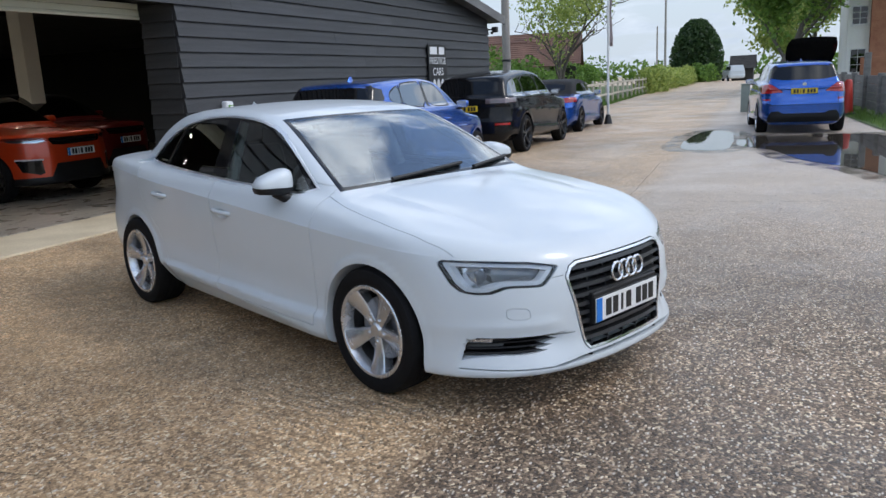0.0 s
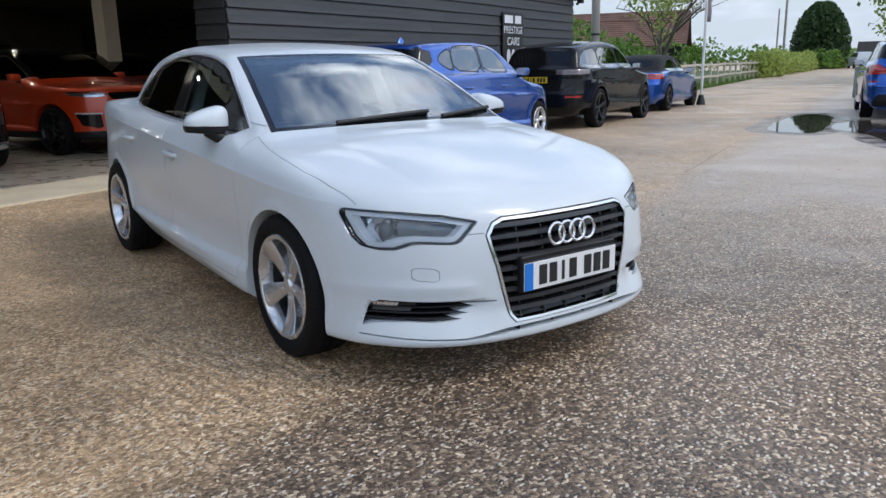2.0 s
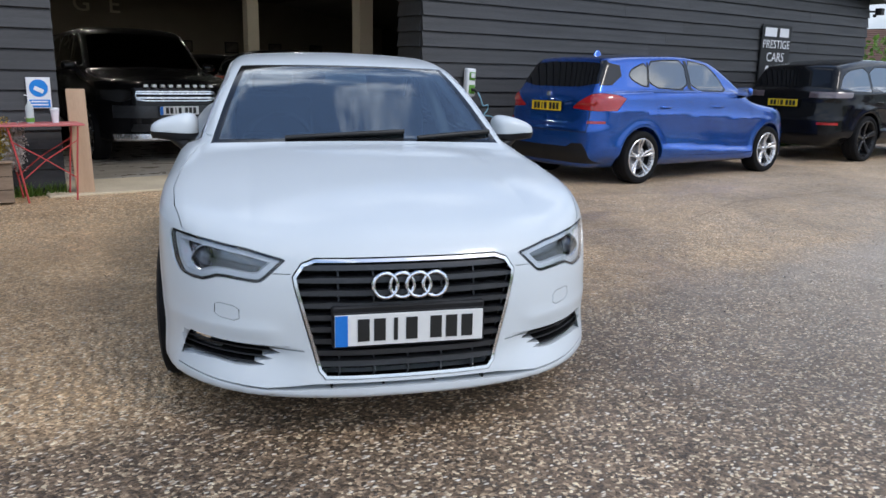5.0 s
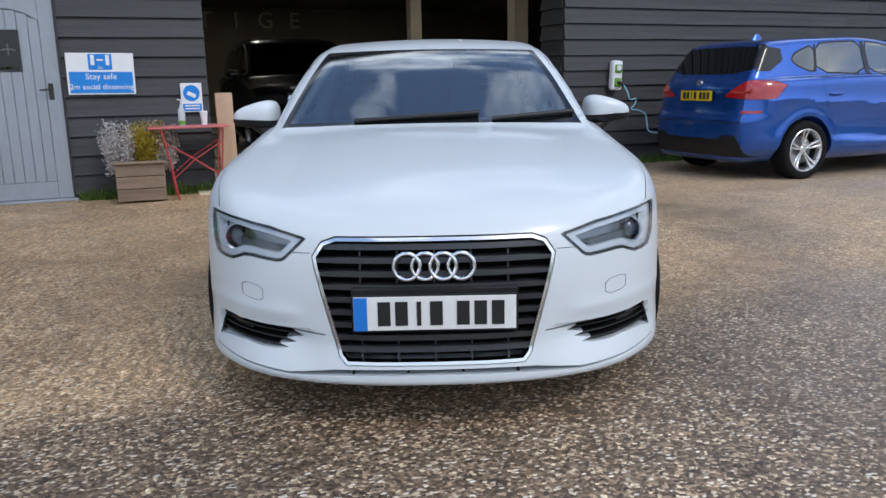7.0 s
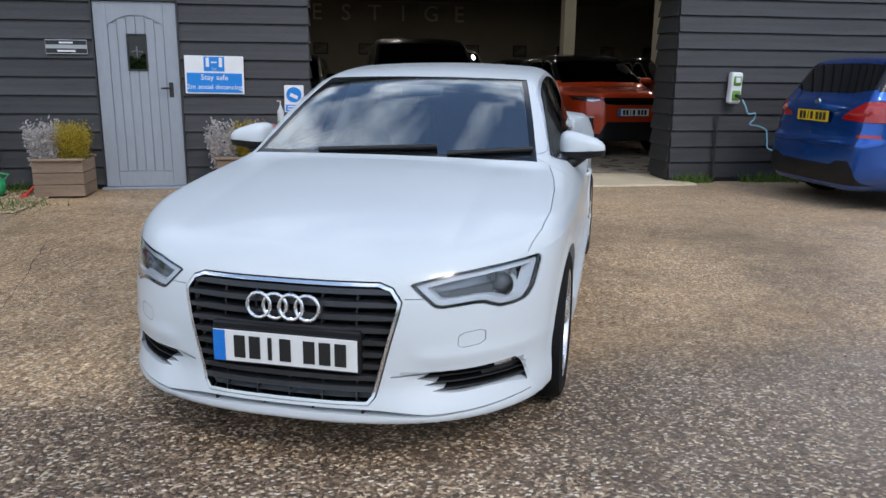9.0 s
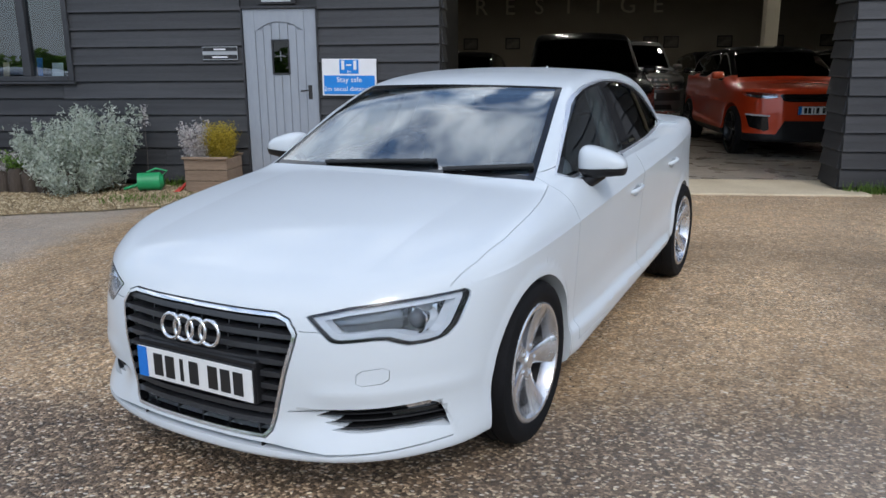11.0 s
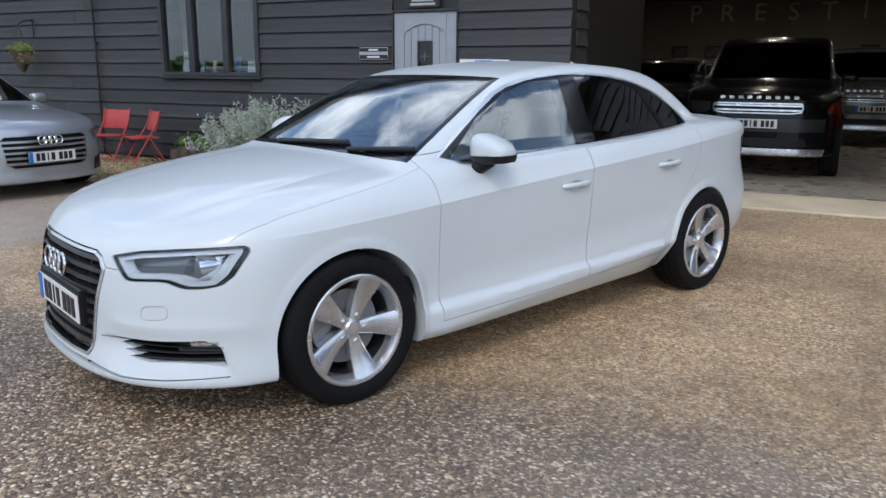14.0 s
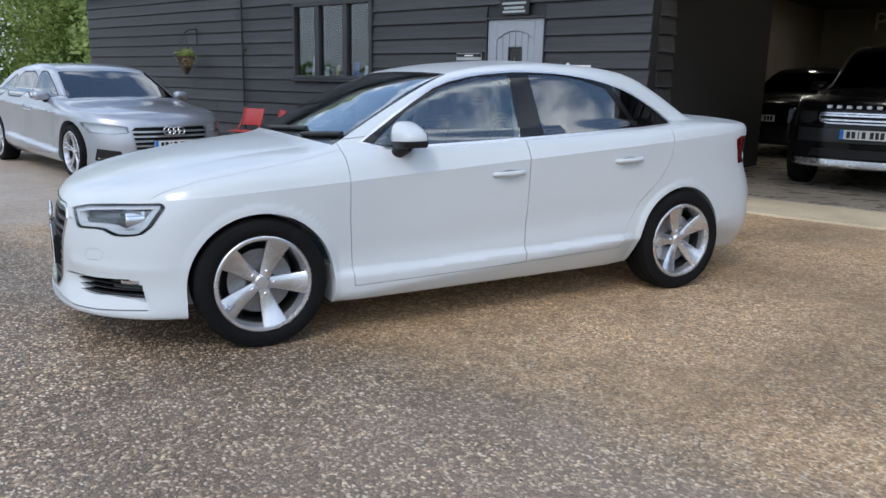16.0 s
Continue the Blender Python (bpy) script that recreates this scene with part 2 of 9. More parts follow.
def box(x0, x1, y0, y1, z0, z1, bevel=0.0, seg=1, bm=None):
    own = bm is None
    b = bmesh.new()
    vs = [b.verts.new((x, y, z)) for x in (x0, x1) for y in (y0, y1) for z in (z0, z1)]
    for f in ((0, 1, 3, 2), (4, 6, 7, 5), (0, 4, 5, 1), (2, 3, 7, 6), (0, 2, 6, 4), (1, 5, 7, 3)):
        b.faces.new([vs[i] for i in f])
    if bevel:
        bmesh.ops.bevel(b, geom=list(b.edges), offset=bevel, segments=seg, affect="EDGES", profile=0.5)
    if own:
        return b
    join(bm, b)
    return bm


def join(bm, other):
    me = bpy.data.meshes.new("tmp")
    other.to_mesh(me)
    other.free()
    bm.from_mesh(me)
    bpy.data.meshes.remove(me)


def moved(bm, m):
    bmesh.ops.transform(bm, matrix=m, verts=bm.verts)
    return bm


def smooth(bm, angle=35):
    for f in bm.faces:
        f.smooth = True
    for e in bm.edges:
        if len(e.link_faces) == 2 and e.calc_face_angle(0) > radians(angle):
            e.smooth = False
    return bm


def lathe(profile, axis="x", seg=48, closed=False):
    """Turn a profile of (radius, along) about an axis."""
    bm = bmesh.new()
    rings = []
    for r, h in profile:
        ring = []
        for i in range(seg):
            a = 2 * math.pi * i / seg
            p = {"x": (h, r * math.cos(a), r * math.sin(a)), "y": (r * math.cos(a), h, r * math.sin(a)),
                 "z": (r * math.cos(a), r * math.sin(a), h)}[axis]
            ring.append(bm.verts.new(p))
        rings.append(ring)
    pairs = list(zip(rings, rings[1:])) + ([(rings[-1], rings[0])] if closed else [])
    for a, b in pairs:
        for i in range(seg):
            j = (i + 1) % seg
            bm.faces.new((a[i], a[j], b[j], b[i]))
    if not closed:
        for ring in (rings[0], rings[-1]):
            bm.faces.new(ring)
    bmesh.ops.recalc_face_normals(bm, faces=bm.faces)
    return smooth(bm)


def tube(points, radius, seg=8, closed=False, taper=None):
    """A round bar along points."""
    bm = bmesh.new()
    pts = [Vector(p) for p in points]
    n = len(pts)
    rings, up = [], None
    for i, p in enumerate(pts):
        a = pts[(i - 1) % n] if (closed or i > 0) else p
        b = pts[(i + 1) % n] if (closed or i < n - 1) else p
        d = (b - a).normalized()
        if up is None:
            up = d.orthogonal().normalized()
        up = (up - d * up.dot(d)).normalized()
        side = d.cross(up)
        r = radius if taper is None else radius * (1 + (taper - 1) * i / max(1, n - 1))
        rings.append([bm.verts.new(p + r * (math.cos(t) * up + math.sin(t) * side)) for t in (2 * math.pi * k / seg for k in range(seg))])
    for i in range(n if closed else n - 1):
        a, b = rings[i], rings[(i + 1) % n]
        for k in range(seg):
            j = (k + 1) % seg
            bm.faces.new((a[k], a[j], b[j], b[k]))
    if not closed:
        bm.faces.new(rings[0])
        bm.faces.new(rings[-1])
    bmesh.ops.recalc_face_normals(bm, faces=bm.faces)
    return smooth(bm, 50)


def text_mesh(words, size, depth=0.0, align="CENTER"):
    """Lettering in Blender's own font as a mesh in the xz plane, facing -y."""
    cu = bpy.data.curves.new("lettering", "FONT")
    cu.body, cu.size, cu.align_x, cu.align_y, cu.extrude = words, size, align, "CENTER", depth
    cu.resolution_u = 3
    ob = new("lettering", cu)
    dg = bpy.context.evaluated_depsgraph_get()
    me = bpy.data.meshes.new_from_object(ob.evaluated_get(dg))
    bpy.data.objects.remove(ob)
    me.transform(pose(0, 0, 0, 90, 0, 0))
    me.materials.clear()
    return me


def quads(name, corners, material, parent=None, kind=""):
    """Many small leaves in one mesh: corners is an array (n, k, 3)."""
    n, k = corners.shape[:2]
    me = bpy.data.meshes.new(name)
    me.from_pydata(corners.reshape(-1, 3).tolist(), [], np.arange(n * k).reshape(n, k).tolist())
    me.materials.append(material)
    ob = new(name, me)
    if parent is not None:
        ob.parent = parent
    if kind:
        ob["kind"] = kind
    return ob


# ---- motor cars: a smooth field is meshed, then cut into panels, glass and lamps ----
class Curve:
    """A smooth monotone curve through (x, y) pairs, kept as a fine table."""

    def __init__(self, *pts):
        xs, ys = np.array([p[0] for p in pts], float), np.array([p[1] for p in pts], float)
        h, d = np.diff(xs), np.diff(ys) / np.diff(xs)
        m = np.zeros(len(xs))
        m[0], m[-1] = d[0], d[-1]
        for i in range(1, len(xs) - 1):
            if d[i - 1] * d[i] > 0:
                w1, w2 = 2 * h[i] + h[i - 1], h[i] + 2 * h[i - 1]
                m[i] = (w1 + w2) / (w1 / d[i - 1] + w2 / d[i])
        x = np.linspace(-2.0, 6.0, 4001)
        xc = np.clip(x, xs[0], xs[-1])
        i = np.clip(np.searchsorted(xs, xc) - 1, 0, len(h) - 1)
        t = (xc - xs[i]) / h[i]
        y = ((2 * t**3 - 3 * t**2 + 1) * ys[i] + (t**3 - 2 * t**2 + t) * h[i] * m[i]
             + (3 * t**2 - 2 * t**3) * ys[i + 1] + (t**3 - t**2) * h[i] * m[i + 1])
        self.x, self.y = x, y + np.where(x < xs[0], (x - xs[0]) * m[0], 0) + np.where(x > xs[-1], (x - xs[-1]) * m[-1], 0)
        self.d = np.gradient(self.y, self.x)

    def __call__(self, x):
        return np.interp(x, self.x, self.y)

    def slope(self, x):
        return np.interp(x, self.x, self.d)


def curve(*pts):
    return Curve(*pts)


def slope(f, x):
    return f.slope(x)


def smax(a, b, k):
    h = np.clip(0.5 + 0.5 * (a - b) / k, 0, 1)
    return b + (a - b) * h + k * h * (1 - h)


def smin(a, b, k):
    return -smax(-a, -b, k)


def step(x):
    t = np.clip(x, 0, 1)
    return t * t * (3 - 2 * t)


from mathutils import geometry


class Shape:
    """The field of a car's outer skin: x to its left, y rearwards from the front axle, z up. Negative inside."""

    def __init__(self, y0, y1, z1, wheelbase, hub, arch, flare, rise, low_a, low_b, low_d, clear, power, plan, prof, top, crown,
                 nose, rake, tail, rear_rake, k_top, k_front, k_rear, belt, screen_y, screen_s, screen_k, back_y, back_s, back_k,
                 cab_w, tumble, cab_plan, roof, roof_k, k_roof, k_pillar, k_join):
        self.y0, self.y1, self.z1, self.wheelbase, self.hub, self.arch = y0, y1, z1, wheelbase, hub, arch
        self.flare, self.rise, self.low_a, self.low_b, self.low_d, self.clear = flare, rise, low_a, low_b, low_d, clear
        self.power, self.plan, self.prof, self.top, self.crown, self.nose = power, plan, prof, top, crown, nose
        self.rake, self.tail, self.rear_rake, self.k_top, self.k_front, self.k_rear = rake, tail, rear_rake, k_top, k_front, k_rear
        self.belt, self.screen_y, self.screen_s, self.screen_k, self.back_y, self.back_s = belt, screen_y, screen_s, screen_k, back_y, back_s
        self.back_k, self.cab_w, self.tumble, self.cab_plan, self.roof, self.roof_k = back_k, cab_w, tumble, cab_plan, roof, roof_k
        self.k_roof, self.k_pillar, self.k_join, self.k_clear = k_roof, k_pillar, k_join, 0.06
        self.low_k = 0.07

    def body(self, x, y, z):
        zz = z - self.rise * y
        flare = 0
        for wy in (0.0, self.wheelbase):
            r = np.sqrt((y - wy) ** 2 + (z - self.hub) ** 2)
            flare = flare + self.lip(r)
        line = np.maximum(self.low_a + self.low_b * y, 0.25)
        low = self.low_d * step((line - z) / self.low_k) * step((y - 0.25) / 0.25) * step((self.wheelbase - 0.3 - y) / 0.25)
        w = self.plan(y) - self.prof(zz) + flare + low
        side = (x - w) / np.sqrt(1 + np.minimum(slope(self.prof, zz), 2) ** 2)
        top = (z - self.top(y) + self.crown(y) * x * x + self.power * np.maximum(0, 1 - np.abs(x - 0.52) / 0.13) ** 2 * step((0.5 - y) / 0.3)) \
            / np.sqrt(1 + slope(self.top, y) ** 2)
        front = (self.nose(x) + self.rake(z) + self.sculpt(x, z) - y) / np.sqrt(1 + slope(self.nose, x) ** 2 + slope(self.rake, z) ** 2)
        rear = (y - self.tail(x) + self.rear_rake(z)) / np.sqrt(1 + slope(self.tail, x) ** 2 + slope(self.rear_rake, z) ** 2)
        f = smax(side, top, self.k_top)
        f = smax(f, front, self.k_front)
        f = smax(f, rear, self.k_rear)
        return smax(f, self.clear - z, self.k_clear)

    def lip(self, r):
        return self.flare * np.exp(-((r - self.arch - 0.015) / 0.055) ** 2)

    def sculpt(self, x, z):
        return 0.0

    def crease(self, p):
        """How far each point lies above a sharp line on the flanks, or far away from it."""
        return np.full(len(p), 9.0)

    def cabin(self, x, y, z):
        a, b = self.screen_y, self.screen_s
        screen = (a + b * (z - self.belt) + self.screen_k * x * x - y) / math.sqrt(1 + b * b)
        c, d = self.back_y, self.back_s
        back = (y - c + d * (z - self.belt) + self.back_k * x * x) / math.sqrt(1 + d * d)
        wide = self.cab_w - self.tumble * (z - self.belt) - self.cab_plan(y)
        side = (x - wide) / math.sqrt(1 + self.tumble**2)
        roof = (z - self.roof(y) + self.roof_k * x * x) / np.sqrt(1 + slope(self.roof, y) ** 2)
        f = smax(side, roof, self.k_roof)
        f = smax(f, smax(screen, back, 0.02), self.k_pillar)
        return smax(f, self.belt - 0.10 - z, 0.02)

    def __call__(self, x, y, z):
        x = np.abs(x)
        return smin(self.body(x, y, z), self.cabin(x, y, z), self.k_join)

    def grad(self, p):
        e, g, f0 = 0.002, np.zeros_like(p), self(*p.T)
        for i in range(3):
            q = p.copy()
            q[:, i] += e
            g[:, i] = (self(*q.T) - f0) / e
        return g


def skin(field, lo, hi, size, crease=None):
    """The field's zero surface as a quad mesh: (vertices, faces)."""
    n = [int(math.ceil((h - l) / size)) + 1 for l, h in zip(lo, hi)]
    n[0] += n[0] % 2
    ax = [np.arange(k) * size + l for k, l in zip(n, lo)]
    ax[0] = (np.arange(n[0]) - (n[0] - 1) / 2) * size
    half = field(ax[0][n[0] // 2:, None, None], ax[1][None, :, None], ax[2][None, None, :]) < 0
    v = np.concatenate([half[::-1], half], 0)
    cells = np.zeros([k - 1 for k in n], int)
    for i in (0, 1):
        for j in (0, 1):
            for k in (0, 1):
                cells += v[i:n[0] - 1 + i, j:n[1] - 1 + j, k:n[2] - 1 + k]
    mixed = (cells > 0) & (cells < 8)
    index = np.full(cells.shape, -1)
    index[mixed] = np.arange(mixed.sum())
    where = np.argwhere(mixed)
    verts = np.stack([ax[a][where[:, a]] + size / 2 for a in range(3)], 1)
    faces = []
    for a in range(3):
        b, c = (a + 1) % 3, (a + 2) % 3
        first = [slice(None)] * 3
        first[a] = slice(0, n[a] - 1)
        second = list(first)
        second[a] = slice(1, n[a])
        s0, s1 = v[tuple(first)], v[tuple(second)]
        idx = np.argwhere(s0 != s1)
        idx = idx[(idx[:, b] > 0) & (idx[:, b] < n[b] - 1) & (idx[:, c] > 0) & (idx[:, c] < n[c] - 1)]
        out = s0[tuple(idx.T)]

        def cell(db, dc):
            q = idx.copy()
            q[:, b] -= db
            q[:, c] -= dc
            return index[tuple(q.T)]
        quad = np.stack([cell(1, 1), cell(0, 1), cell(0, 0), cell(1, 0)], 1)
        faces.append(np.where(out[:, None], quad, quad[:, ::-1]))
    faces = np.concatenate(faces)
    for turn in range(4):
        if crease is not None and turn > 1:
            up = crease(verts)
            verts[:, 2] -= np.where(np.abs(up) < 0.56 * size, up, 0)
        e, g, f0 = 0.002, np.zeros_like(verts), field(*verts.T)
        for i in range(3):
            q = verts.copy()
            q[:, i] += e
            g[:, i] = (field(*q.T) - f0) / e
        if crease is not None and turn > 1:
            g[np.abs(crease(verts)) < 1e-6, 1:] = 0
        d = f0[:, None] * g / np.maximum((g * g).sum(1), 0.05)[:, None]
        verts = verts - np.clip(d, -size / 2, size / 2)
    return verts, faces


def raw_mesh(verts, faces):
    me = bpy.data.meshes.new("solid")
    me.from_pydata(np.asarray(verts).tolist(), [], [list(f) for f in faces])
    return me


workshop = bpy.data.scenes.new("workshop")


def csg(a, b, op):
    """A boolean of two meshes as a new mesh, worked out in a scene apart, which is removed afterwards."""
    oa, ob = bpy.data.objects.new("cut_a", a), bpy.data.objects.new("cut_b", b)
    workshop.collection.objects.link(oa)
    workshop.collection.objects.link(ob)
    mod = oa.modifiers.new("cut", "BOOLEAN")
    mod.object, mod.operation, mod.solver = ob, op, "MANIFOLD"
    layer = workshop.view_layers[0]
    layer.update()
    me = bpy.data.meshes.new_from_object(oa.evaluated_get(layer.depsgraph))
    bpy.data.objects.remove(oa)
    bpy.data.objects.remove(ob)
    return me


def fuse(*meshes):
    """Separate closed meshes as one."""
    bm = bmesh.new()
    for me in meshes:
        bm.from_mesh(me)
    out = bpy.data.meshes.new("cutters")
    bm.to_mesh(out)
    bm.free()
    return out


def rounded(outline, times=2):
    pts = [np.array(p, float) for p in outline]
    for _ in range(times):
        new_pts = []
        for i, p in enumerate(pts):
            q = pts[(i + 1) % len(pts)]
            new_pts += [0.8 * p + 0.2 * q, 0.2 * p + 0.8 * q]
        pts = new_pts
    return np.array(pts)


def grown(outline, d):
    """The outline moved outwards by d."""
    p = np.asarray(outline, float)
    area = np.sum(p[:, 0] * np.roll(p[:, 1], -1) - np.roll(p[:, 0], -1) * p[:, 1])
    e = np.roll(p, -1, 0) - p
    n = np.stack([e[:, 1], -e[:, 0]], 1) / np.linalg.norm(e, axis=1)[:, None] * np.sign(area)
    m = n + np.roll(n, 1, 0)
    m /= np.maximum((m * m).sum(1) / 2, 0.4)[:, None]
    return p + d * m


def prism(outline, axis, lo, hi):
    """A closed bar of the given outline along an axis. Outlines: (y, z) along x, (x, z) along y, (x, y) along z."""
    p = np.asarray(outline, float)
    a, b = {"x": (1, 2), "y": (0, 2), "z": (0, 1)}[axis]
    c = "xyz".index(axis)
    n = len(p)
    v = np.zeros((2 * n, 3))
    v[:, a], v[:, b] = np.tile(p[:, 0], 2), np.tile(p[:, 1], 2)
    v[:n, c], v[n:, c] = lo, hi
    faces = [list(range(n)), list(range(2 * n - 1, n - 1, -1))] + [[(i + 1) % n, i, i + n, (i + 1) % n + n] for i in range(n)]
    bm = bmesh.new()
    vs = [bm.verts.new(q) for q in v]
    for f in faces:
        bm.faces.new([vs[i] for i in f])
    bmesh.ops.triangulate(bm, faces=[f for f in bm.faces if len(f.verts) > 4])
    bmesh.ops.recalc_face_normals(bm, faces=bm.faces)
    me = bpy.data.meshes.new("bar")
    bm.to_mesh(me)
    bm.free()
    return me


def mirrored(me):
    c = me.copy()
    c.transform(Matrix.Diagonal((-1, 1, 1, 1)))
    c.flip_normals()
    return c


class Builder:
    """Cuts the meshed skin of a shape into parts, and shades them by the field's own slope."""

    def __init__(self, shape, size, root):
        self.shape, self.size, self.root, self.cache = shape, size, root, {}
        self.lo, self.hi = (-1.12, shape.y0 - 0.1, 0.08), (1.12, shape.y1 + 0.1, shape.z1 + 0.1)

    def solid(self, inset=0.0, field=None, size=None):
        key = (inset, size, field is None)
        if field is not None or key not in self.cache:
            f = field or (lambda x, y, z: self.shape(x, y, z) + inset)
            me = raw_mesh(*skin(f, self.lo, self.hi, size or self.size, self.shape.crease))
            if field is not None:
                return me
            self.cache[key] = me
        return self.cache[key]

    def nose(self, inset, size=0.018):
        """The front end alone, back to behind the lamps."""
        key = ("nose", inset)
        if key not in self.cache:
            f = lambda x, y, z: np.maximum(self.shape(x, y, z) + inset, y + 0.30)
            hi = (self.hi[0], -0.22, 0.9)
            self.cache[key] = raw_mesh(*skin(f, self.lo, hi, size))
        return self.cache[key]

    def shade(self, me):
        """Smooth where a face follows the field, flat on the cuts."""
        nl, npoly = len(me.loops), len(me.polygons)
        if not npoly:
            return me
        co = np.zeros(len(me.vertices) * 3)
        me.vertices.foreach_get("co", co)
        co = co.reshape(-1, 3)
        lv, ls, lt, fn = np.zeros(nl, int), np.zeros(npoly, int), np.zeros(npoly, int), np.zeros(npoly * 3)
        me.loops.foreach_get("vertex_index", lv)
        me.polygons.foreach_get("loop_total", lt)
        me.polygons.foreach_get("normal", fn)
        fn = np.repeat(fn.reshape(-1, 3), lt, 0)
        g = self.shape.grad(co)
        g /= np.maximum(np.linalg.norm(g, axis=1), 1e-6)[:, None]
        g = g[lv]
        sharp = np.abs(self.shape.crease(co))[lv] < 0.003
        if sharp.any():
            mid = np.add.reduceat(co[lv], np.concatenate([[0], np.cumsum(lt)[:-1]]), 0) / lt[:, None]
            near = 0.4 * co[lv][sharp] + 0.6 * np.repeat(mid, lt, 0)[sharp]
            gn = self.shape.grad(near)
            g[sharp] = gn / np.maximum(np.linalg.norm(gn, axis=1), 1e-6)[:, None]
        d = (g * fn).sum(1)
        nrm = np.where((d > 0.86)[:, None], g, np.where((d < -0.86)[:, None], -g, fn))
        me.polygons.foreach_set("use_smooth", np.ones(npoly, bool))
        me.normals_split_custom_set(nrm.tolist())
        return me

    def put(self, name, me, material, parent=None, label="", both=False):
        self.shade(me)
        ob = part(name, me, material, parent or self.root, label)
        if both:
            m2 = mirrored(me)
            self.shade(m2)
            m2.materials.clear()
            return ob, part(name, m2, material, parent or self.root, label)
        return ob


def tyre_and_rim(root, x, y, r, width, rim_r, spokes, rim_mat, side, cap_mat=None, bolts=5, phase=0.25):
    """A wheel: hub and brake disc, with tyre, alloy rim, spokes, centre cap and bolts. side: +1 on the car's left."""
    w = width / 2
    hub = part("wheel", lathe([(0.001, -w * 0.7), (0.06, -w * 0.7), (0.07, w * 0.15), (0.155, w * 0.16), (0.155, w * 0.05), (0.07, w * 0.04), (0.06, -w * 0.9), (0.001, -w * 0.9)][:6]
                              + [(0.02, w * 0.02), (0.001, w * 0.02)], "x", 40), M_DISC, root)
    hub.location = (x, y, r - 0.006)
    if side < 0:
        hub.rotation_euler = (0, 0, math.pi)
    tread = []
    prof = [(rim_r + 0.004, -w * 0.88), (rim_r + 0.03, -w * 0.99), (r - 0.045, -w * 1.02), (r - 0.014, -w * 0.92), (r - 0.003, -w * 0.74),
            (r, -w * 0.40), (r - 0.007, -w * 0.38), (r - 0.007, -w * 0.34), (r, -w * 0.32), (r, -w * 0.05), (r - 0.007, -w * 0.04), (r - 0.007, w * 0.04), (r, w * 0.05),
            (r, w * 0.32), (r - 0.007, w * 0.34), (r - 0.007, w * 0.38), (r, w * 0.40), (r - 0.003, w * 0.74), (r - 0.014, w * 0.92), (r - 0.045, w * 1.02), (rim_r + 0.03, w * 0.99),
            (rim_r + 0.012, w * 0.93), (rim_r + 0.004, w * 0.88), (rim_r - 0.012, w * 0.80), (rim_r - 0.012, -w * 0.8)]
    part("tyre", lathe(prof, "x", 72, closed=True), M_TYRE, hub)
    barrel = lathe([(rim_r + 0.006, w * 0.86), (rim_r + 0.008, w * 0.93), (rim_r + 0.002, w * 0.965), (rim_r - 0.010, w * 0.95), (rim_r - 0.016, w * 0.85), (rim_r - 0.028, w * 0.45),
                    (rim_r - 0.036, -w * 0.8), (rim_r - 0.030, -w * 0.82), (rim_r - 0.018, w * 0.4)], "x", 72, closed=True)
    part("rim", barrel, rim_mat, hub)
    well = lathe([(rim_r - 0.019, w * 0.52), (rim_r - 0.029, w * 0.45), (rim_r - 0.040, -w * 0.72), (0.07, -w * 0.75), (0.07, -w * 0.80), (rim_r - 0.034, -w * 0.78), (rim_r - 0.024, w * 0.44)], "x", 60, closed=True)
    part("barrel", well, M_BARREL, hub, "inner barrel with the shade behind the spokes in its colour")
    for i in range(spokes["count"]):
        for off, wid in spokes["arms"]:
            a = 2 * math.pi * (i + phase) / spokes["count"] + off
            bm = bmesh.new()
            rows = []
            for k in range(7):
                t = k / 6
                rad = 0.035 + (rim_r - 0.012 - 0.035) * t
                half = (wid[0] + (wid[1] - wid[0]) * t**1.2) / 2
                xf = w * (0.62 + 0.30 * t - 0.10 * math.sin(math.pi * t))
                lean = -spokes.get("split", 0.0) * off * rad * 0
                edge = min(0.008, half * 0.5)
                ring = [(xf - 0.006, -half), (xf, -half + edge), (xf, half - edge), (xf - 0.006, half), (xf - 0.045 - 0.03 * t, half * 0.8), (xf - 0.045 - 0.03 * t, -half * 0.8)]
                rows.append([bm.verts.new((px, math.cos(a) * rad - math.sin(a) * (py + lean), math.sin(a) * rad + math.cos(a) * (py + lean))) for px, py in ring])
            for p, q in zip(rows, rows[1:]):
                for j in range(6):
                    bm.faces.new((p[j], p[(j + 1) % 6], q[(j + 1) % 6], q[j]))
            bm.faces.new(rows[0])
            bm.faces.new(rows[-1])
            bmesh.ops.recalc_face_normals(bm, faces=bm.faces)
            part("spoke", smooth(bm, 40), rim_mat, hub)
    part("centre_cap", lathe([(0.001, w * 0.4), (0.045, w * 0.4), (0.045, w * 0.58), (0.031, w * 0.66), (0.029, w * 0.70), (0.001, w * 0.71)], "x", 32), cap_mat or rim_mat, hub)
    for i in range(bolts):
        a = 2 * math.pi * (i + phase) / bolts
        bm = lathe([(0.001, w * 0.4), (0.011, w * 0.4), (0.011, w * 0.66), (0.007, w * 0.69), (0.001, w * 0.69)], "x", 10)
        part("wheel_bolt", moved(bm, Matrix.Translation((0, 0.057 * math.cos(a), 0.057 * math.sin(a)))), M_ALLOY if rim_mat == M_ALLOY else M_DISC, hub)
    return hub


